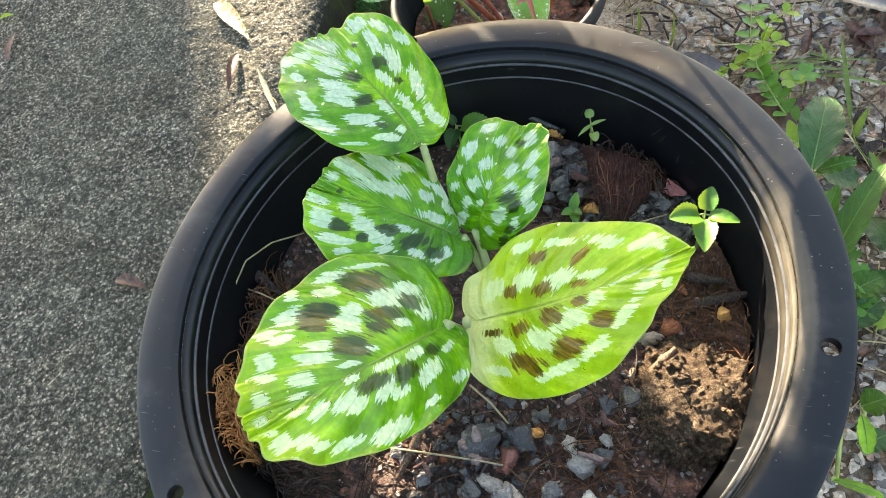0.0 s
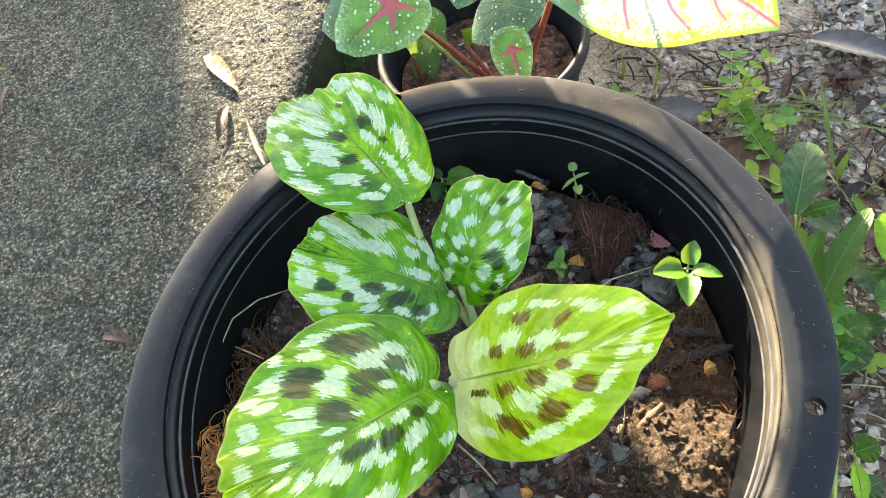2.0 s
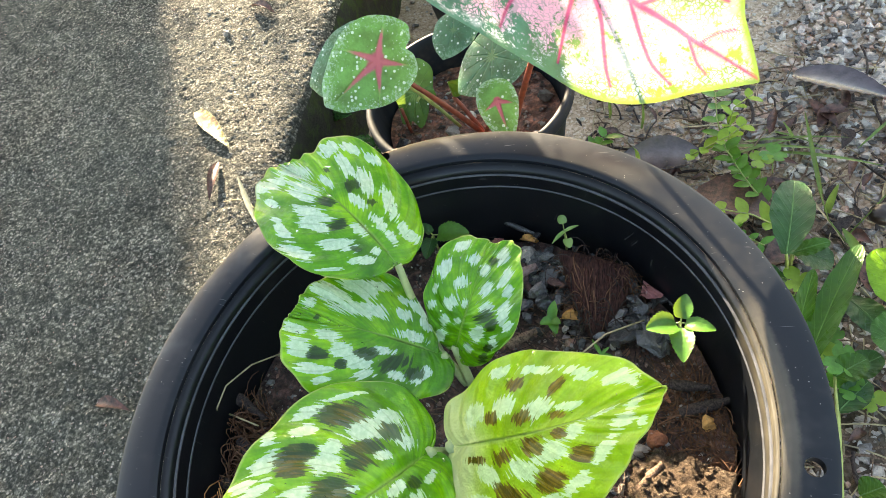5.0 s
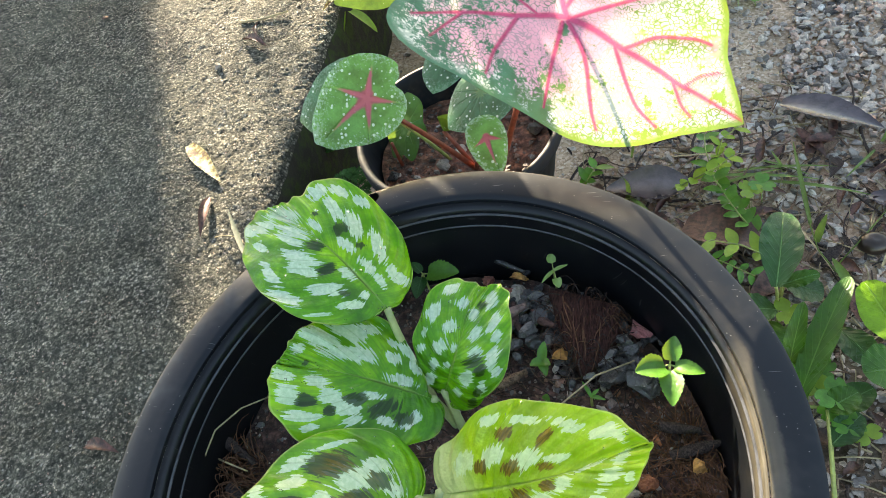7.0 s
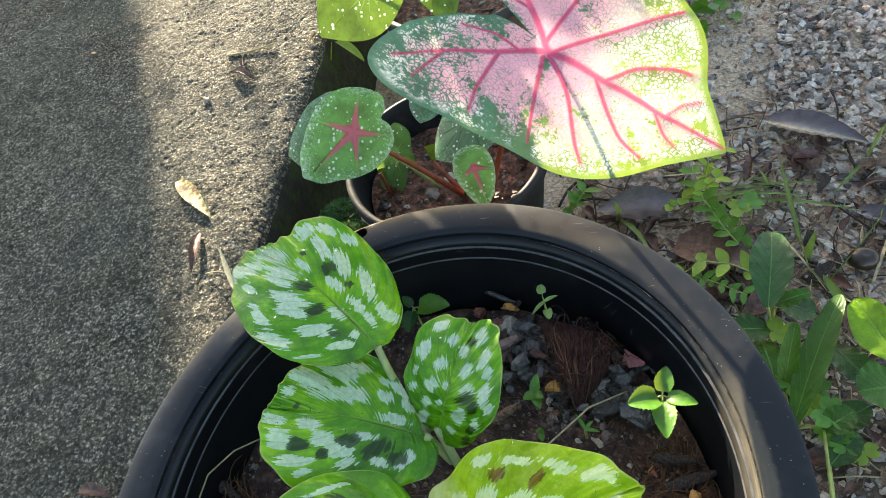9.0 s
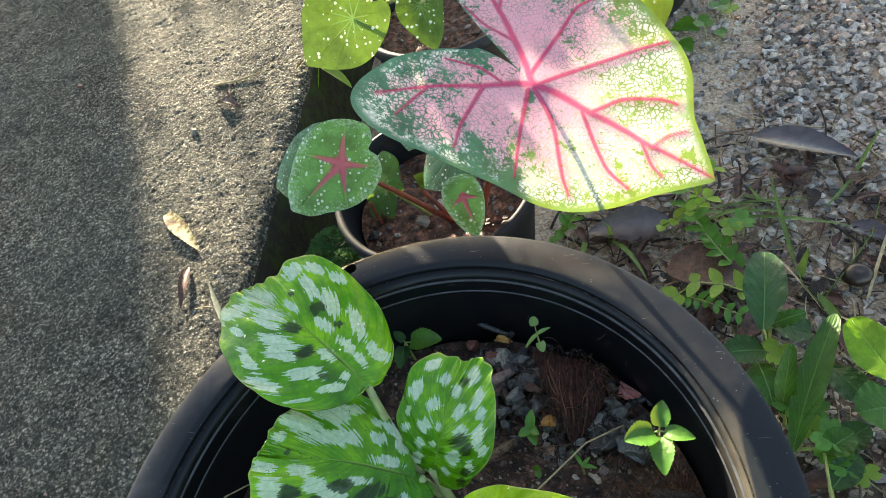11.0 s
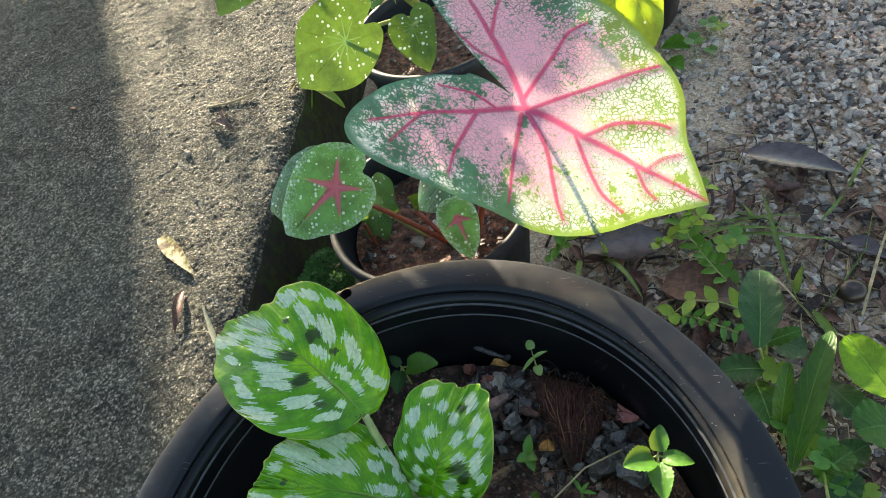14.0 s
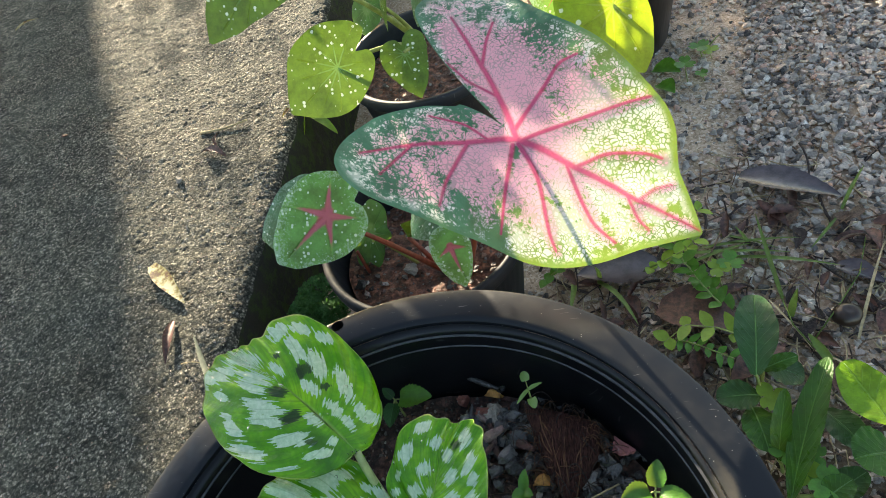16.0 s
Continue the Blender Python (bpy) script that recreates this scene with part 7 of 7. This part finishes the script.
def clover(centre, size, material, turn, height=0.02):
    ob = thing("clover", "small clover with three heart-shaped leaflets", "clover", "clovers")
    c = Vector(centre)
    tube("stem", curve_path((c.x + 0.004, c.y - 0.004, 0.001), c, 0.0, 5, 0.1), 0.0007, 0.0005, M_GREEN_STEM, ob, sides=5)
    for k in range(3):
        a = turn + k * 2.094
        tip = c + Vector((math.cos(a), math.sin(a), 0.12)) * size
        q = [*c, *tip, 0.0, size * 0.52, size * 0.52, 0.0, 0.08, 0.28, 0.0, 0.0, 0.0]
        u, v = np.meshgrid(np.linspace(0, 0.985, 12), np.linspace(-1, 1, 9), indexing="ij")
        pts = blade(q, u, v)
        d = np.array(tip - c) / size
        notch = (0.22 * size * np.exp(-((v / 0.35) ** 2)) * u**3)[..., None]
        mesh_part("leaflet", from_arrays("leaflet", (pts - notch * d).reshape(-1, 3), grid_faces(12, 9)), material, ob)
    return ob


for i, (p, s) in enumerate((((0.2272, 0.1862, 0.0500), 0.013), ((0.2282, 0.1447, 0.0400), 0.013), ((0.2486, 0.1166, 0.0450), 0.015), ((0.2364, 0.1320, 0.0350), 0.013), ((0.2489, 0.1447, 0.0300), 0.011),
                            ((0.2329, 0.3394, 0.0300), 0.013), ((0.2210, 0.3323, 0.0300), 0.012), ((0.2792, 0.7023, 0.0200), 0.014), ((0.2522, 0.6588, 0.0300), 0.014), ((0.2906, 0.6981, 0.0150), 0.012), ((0.2728, 0.6555, 0.0120), 0.009),
                            ((0.2561, 0.0989, 0.0350), 0.012), ((0.2665, 0.0951, 0.0300), 0.012), ((0.2431, 0.1336, 0.0300), 0.012), ((0.2499, 0.1093, 0.0350), 0.014))):
    clover(p, s, (M_WEED, M_WEED_LIME)[i % 3 == 0], 0.7 * i)
fallen("weed_leaf", "flat dark green leaf at the tall pot", (0.2159, 0.6797, 0.0120), (0.2469, 0.6550, 0.0200), 0.034, M_WEED, 0.0, category="weed")
fallen("weed_leaf", "flat green leaf at the tall pot", (0.2183, 0.6509, 0.0100), (0.2347, 0.6256, 0.0120), 0.026, M_WEED, 0.0, category="weed")


def feathery(label, path, pairs, length, width, material, name="feathery_weed", stalk=0.0009):
    """A weed with a bent stalk and paired oval leaflets."""
    ob = thing(name, label, "weed", "feathery weeds")
    tube("stalk", path, stalk, stalk * 0.6, M_GREEN_STEM, ob, sides=5)
    pts = [Vector(p) for p in path]
    for k in range(pairs):
        t = (k + 0.6) / pairs * (len(pts) - 1)
        i = min(int(t), len(pts) - 2)
        c = pts[i].lerp(pts[i + 1], t - i)
        d = (pts[i + 1] - pts[i]).normalized()
        s = d.cross(Vector((0, 0, 1))).normalized()
        for sg in (-1, 1):
            tip = c + (s * sg * 0.9 + d * 0.45 + Vector((0, 0, 0.15 * math.sin(k * 2.1 + sg)))) * length * (0.8 + 0.3 * math.sin(k * 1.7 + sg))
            simple_leaf("leaflet", c, tip, width, material, ob, 0.2 * sg, 0.25, 0.6, 0.03, 0.05, 9, 5)
    return ob


feathery("green weed with rounded leaflets beside the pot", [(0.2159, 0.2993, 0.0100), (0.2066, 0.3195, 0.0300), (0.1878, 0.3286, 0.0500), (0.1805, 0.3562, 0.0650), (0.1818, 0.3879, 0.0700)], 9, 0.017, 0.011, M_WEED)
feathery("yellow-tipped weed with small leaflets", [(0.1969, 0.3507, 0.0200), (0.1918, 0.3539, 0.0600), (0.1948, 0.3591, 0.0750), (0.2105, 0.3650, 0.0850)], 5, 0.014, 0.008, M_WEED_LIME)
feathery("low green weed with oval leaflets", [(0.2269, 0.2893, 0.0100), (0.2091, 0.3006, 0.0300), (0.1980, 0.3147, 0.0400), (0.1865, 0.3361, 0.0500)], 7, 0.016, 0.010, M_WEED)
feathery("feathery weed leaf with narrow leaflets", [(0.1688, 0.2652, 0.0200), (0.1876, 0.2497, 0.0300), (0.2124, 0.2338, 0.0300)], 6, 0.014, 0.006, M_WEED)
feathery("low weed with oval leaflets over dead leaves", [(0.2330, 0.2576, 0.0200), (0.2037, 0.2604, 0.0400), (0.1778, 0.2635, 0.0450), (0.1535, 0.2488, 0.0400)], 4, 0.020, 0.011, M_WEED_LIME)
feathery("leafy weed sprouting behind the big pot", [(0.0512, 0.3482, 0.0200), (0.0686, 0.3375, 0.0500), (0.0790, 0.3495, 0.0600)], 5, 0.018, 0.009, M_WEED)
feathery("small weed under the caladium leaf", [(0.1537, 0.3470, 0.0200), (0.1706, 0.3338, 0.0500), (0.1899, 0.3296, 0.0700), (0.2002, 0.3332, 0.0800)], 5, 0.014, 0.010, M_WEED_LIME)


def grass(label, rows, material, name="grass_tuft"):
    ob = thing(name, label, "grass", "grass by the pots")
    for a, b, width, arch in rows:
        simple_leaf("blade", a, b, width, material, ob, 0.3, 0.5, 0.6, arch, 0.15, 14, 5)
    return ob


grass("green grass tuft between pots", [((0.0819, 0.3546, 0.0000), (0.0766, 0.2825, 0.0500), 0.006, 0.1), ((0.1026, 0.3552, 0.0000), (0.1381, 0.2782, 0.0300), 0.007, 0.12), ((0.1075, 0.3471, 0.0000), (0.1019, 0.3315, 0.0600), 0.006, 0.1),
                                      ((0.0822, 0.4309, 0.0000), (0.0785, 0.4174, 0.0500), 0.004, 0.05), ((0.1148, 0.4126, 0.0000), (0.1131, 0.4112, 0.0500), 0.006, 0.05)], M_GRASS)
grass("long flattened grass blades over gravel", [((0.1911, 0.3711, 0.0080), (0.2935, 0.3535, 0.0140), 0.006, 0.03), ((0.2144, 0.3762, 0.0080), (0.3092, 0.3714, 0.0120), 0.005, 0.03), ((0.2436, 0.3601, 0.0080), (0.3314, 0.3305, 0.0140), 0.006, 0.03),
                                                 ((0.1964, 0.3552, 0.0100), (0.2610, 0.3691, 0.0160), 0.005, 0.04), ((0.2344, 0.3920, 0.0080), (0.2861, 0.3623, 0.0100), 0.004, 0.03)], M_GRASS)
grass("long thin grass blade bent over the gravel", [((0.2721, 0.3024, 0.0120), (0.2738, 0.4075, 0.0160), 0.0042, 0.03)], M_GRASS)
for label, path in (("thin grass stalk lying over the gravel", [(0.2714, 0.3051, 0.0120), (0.2724, 0.2715, 0.0140), (0.2827, 0.2484, 0.0120), (0.3023, 0.2338, 0.0080)]), ("thin bent grass stalk by the nut", [(0.2866, 0.2573, 0.0100), (0.3144, 0.2861, 0.0160), (0.3417, 0.3177, 0.0180), (0.3627, 0.3618, 0.0120)])):
    tagged(tube("grass_stalk", path, 0.0007, 0.0005, M_GRASS), label, "grass")
grass("grass blades beside the dark dead leaf", [((0.3553, 0.4025, 0.0100), (0.3876, 0.4453, 0.0240), 0.004, 0.05), ((0.3469, 0.3925, 0.0100), (0.3124, 0.3562, 0.0120), 0.003, 0.03)], M_GRASS)
grass("dry straw lying on the ground", [((0.2604, 0.3041, 0.0100), (0.2817, 0.2451, 0.0120), 0.0025, 0.02), ((0.2823, 0.2462, 0.0100), (0.3134, 0.2195, 0.0120), 0.0025, 0.02), ((0.3208, 0.2532, 0.0100), (0.3753, 0.3528, 0.0200), 0.003, 0.04),
                                       ((0.1561, 0.4021, 0.0080), (0.2515, 0.3949, 0.0100), 0.003, 0.02), ((0.1928, 0.2524, 0.0060), (0.2647, 0.2452, 0.0100), 0.003, 0.02)], M_STRAW)
grass("short green grass blades on gravel", [((0.2758, 0.2862, 0.0050), (0.2820, 0.2997, 0.0300), 0.007, 0.05), ((0.2921, 0.2338, 0.0100), (0.2797, 0.2578, 0.0200), 0.008, 0.05), ((0.2918, 0.7173, 0.0000), (0.3131, 0.7351, 0.0100), 0.003, 0.05),
                                            ((0.2638, 0.3743, 0.0000), (0.2470, 0.3822, 0.0300), 0.004, 0.05)], M_GRASS)
grass("bamboo-like leaves at the slab edge", [((-0.2133, 0.5592, 0.1300), (-0.2204, 0.5156, 0.1000), 0.013, 0.05), ((-0.2034, 0.5611, 0.1280), (-0.1691, 0.5353, 0.1120), 0.014, 0.06)], M_WEED_LIME, "bamboo_sprig")


def moss_patch(label, spots, count, seed):
    """A low cushion of tiny leaflets; spots are (x, y, z, reach)."""
    rng = random.Random(seed)
    verts, faces = [], []
    for _ in range(count):
        x, y, z, reach = spots[rng.randrange(len(spots))]
        a, r = rng.uniform(0, 6.3), reach * math.sqrt(rng.random())
        c = Vector((x + r * math.cos(a), y + r * math.sin(a), z + rng.uniform(0, 0.022) * (1 - r / reach)))
        d = Vector((rng.gauss(0, 1), rng.gauss(0, 1), abs(rng.gauss(0.3, 0.6)))).normalized()
        s = d.cross(Vector((0.3, 0.2, 1))).normalized()
        ln, w = rng.uniform(0.0018, 0.0042), rng.uniform(0.0008, 0.0016)
        n = len(verts)
        verts += [c, c + d * ln * 0.5 + s * w, c + d * ln, c + d * ln * 0.5 - s * w]
        faces.append((n, n + 1, n + 2, n + 3))
    ob = mesh_part("moss", from_arrays("moss", verts, faces), M_MOSS)
    return tagged(ob, label, "moss", kind="stuff")


moss_patch("feathery green moss between slab and pot", [(-0.1677, 0.3189, 0.0850, 0.024), (-0.1737, 0.2956, 0.0900, 0.020), (-0.1483, 0.2922, 0.0850, 0.016), (-0.2055, 0.3891, 0.0850, 0.020)], 6200, 3)
moss_patch("green moss in the gap under the rim", [(-0.2876, -0.1079, 0.0400, 0.02), (-0.2874, -0.1175, 0.0400, 0.02)], 1200, 4)
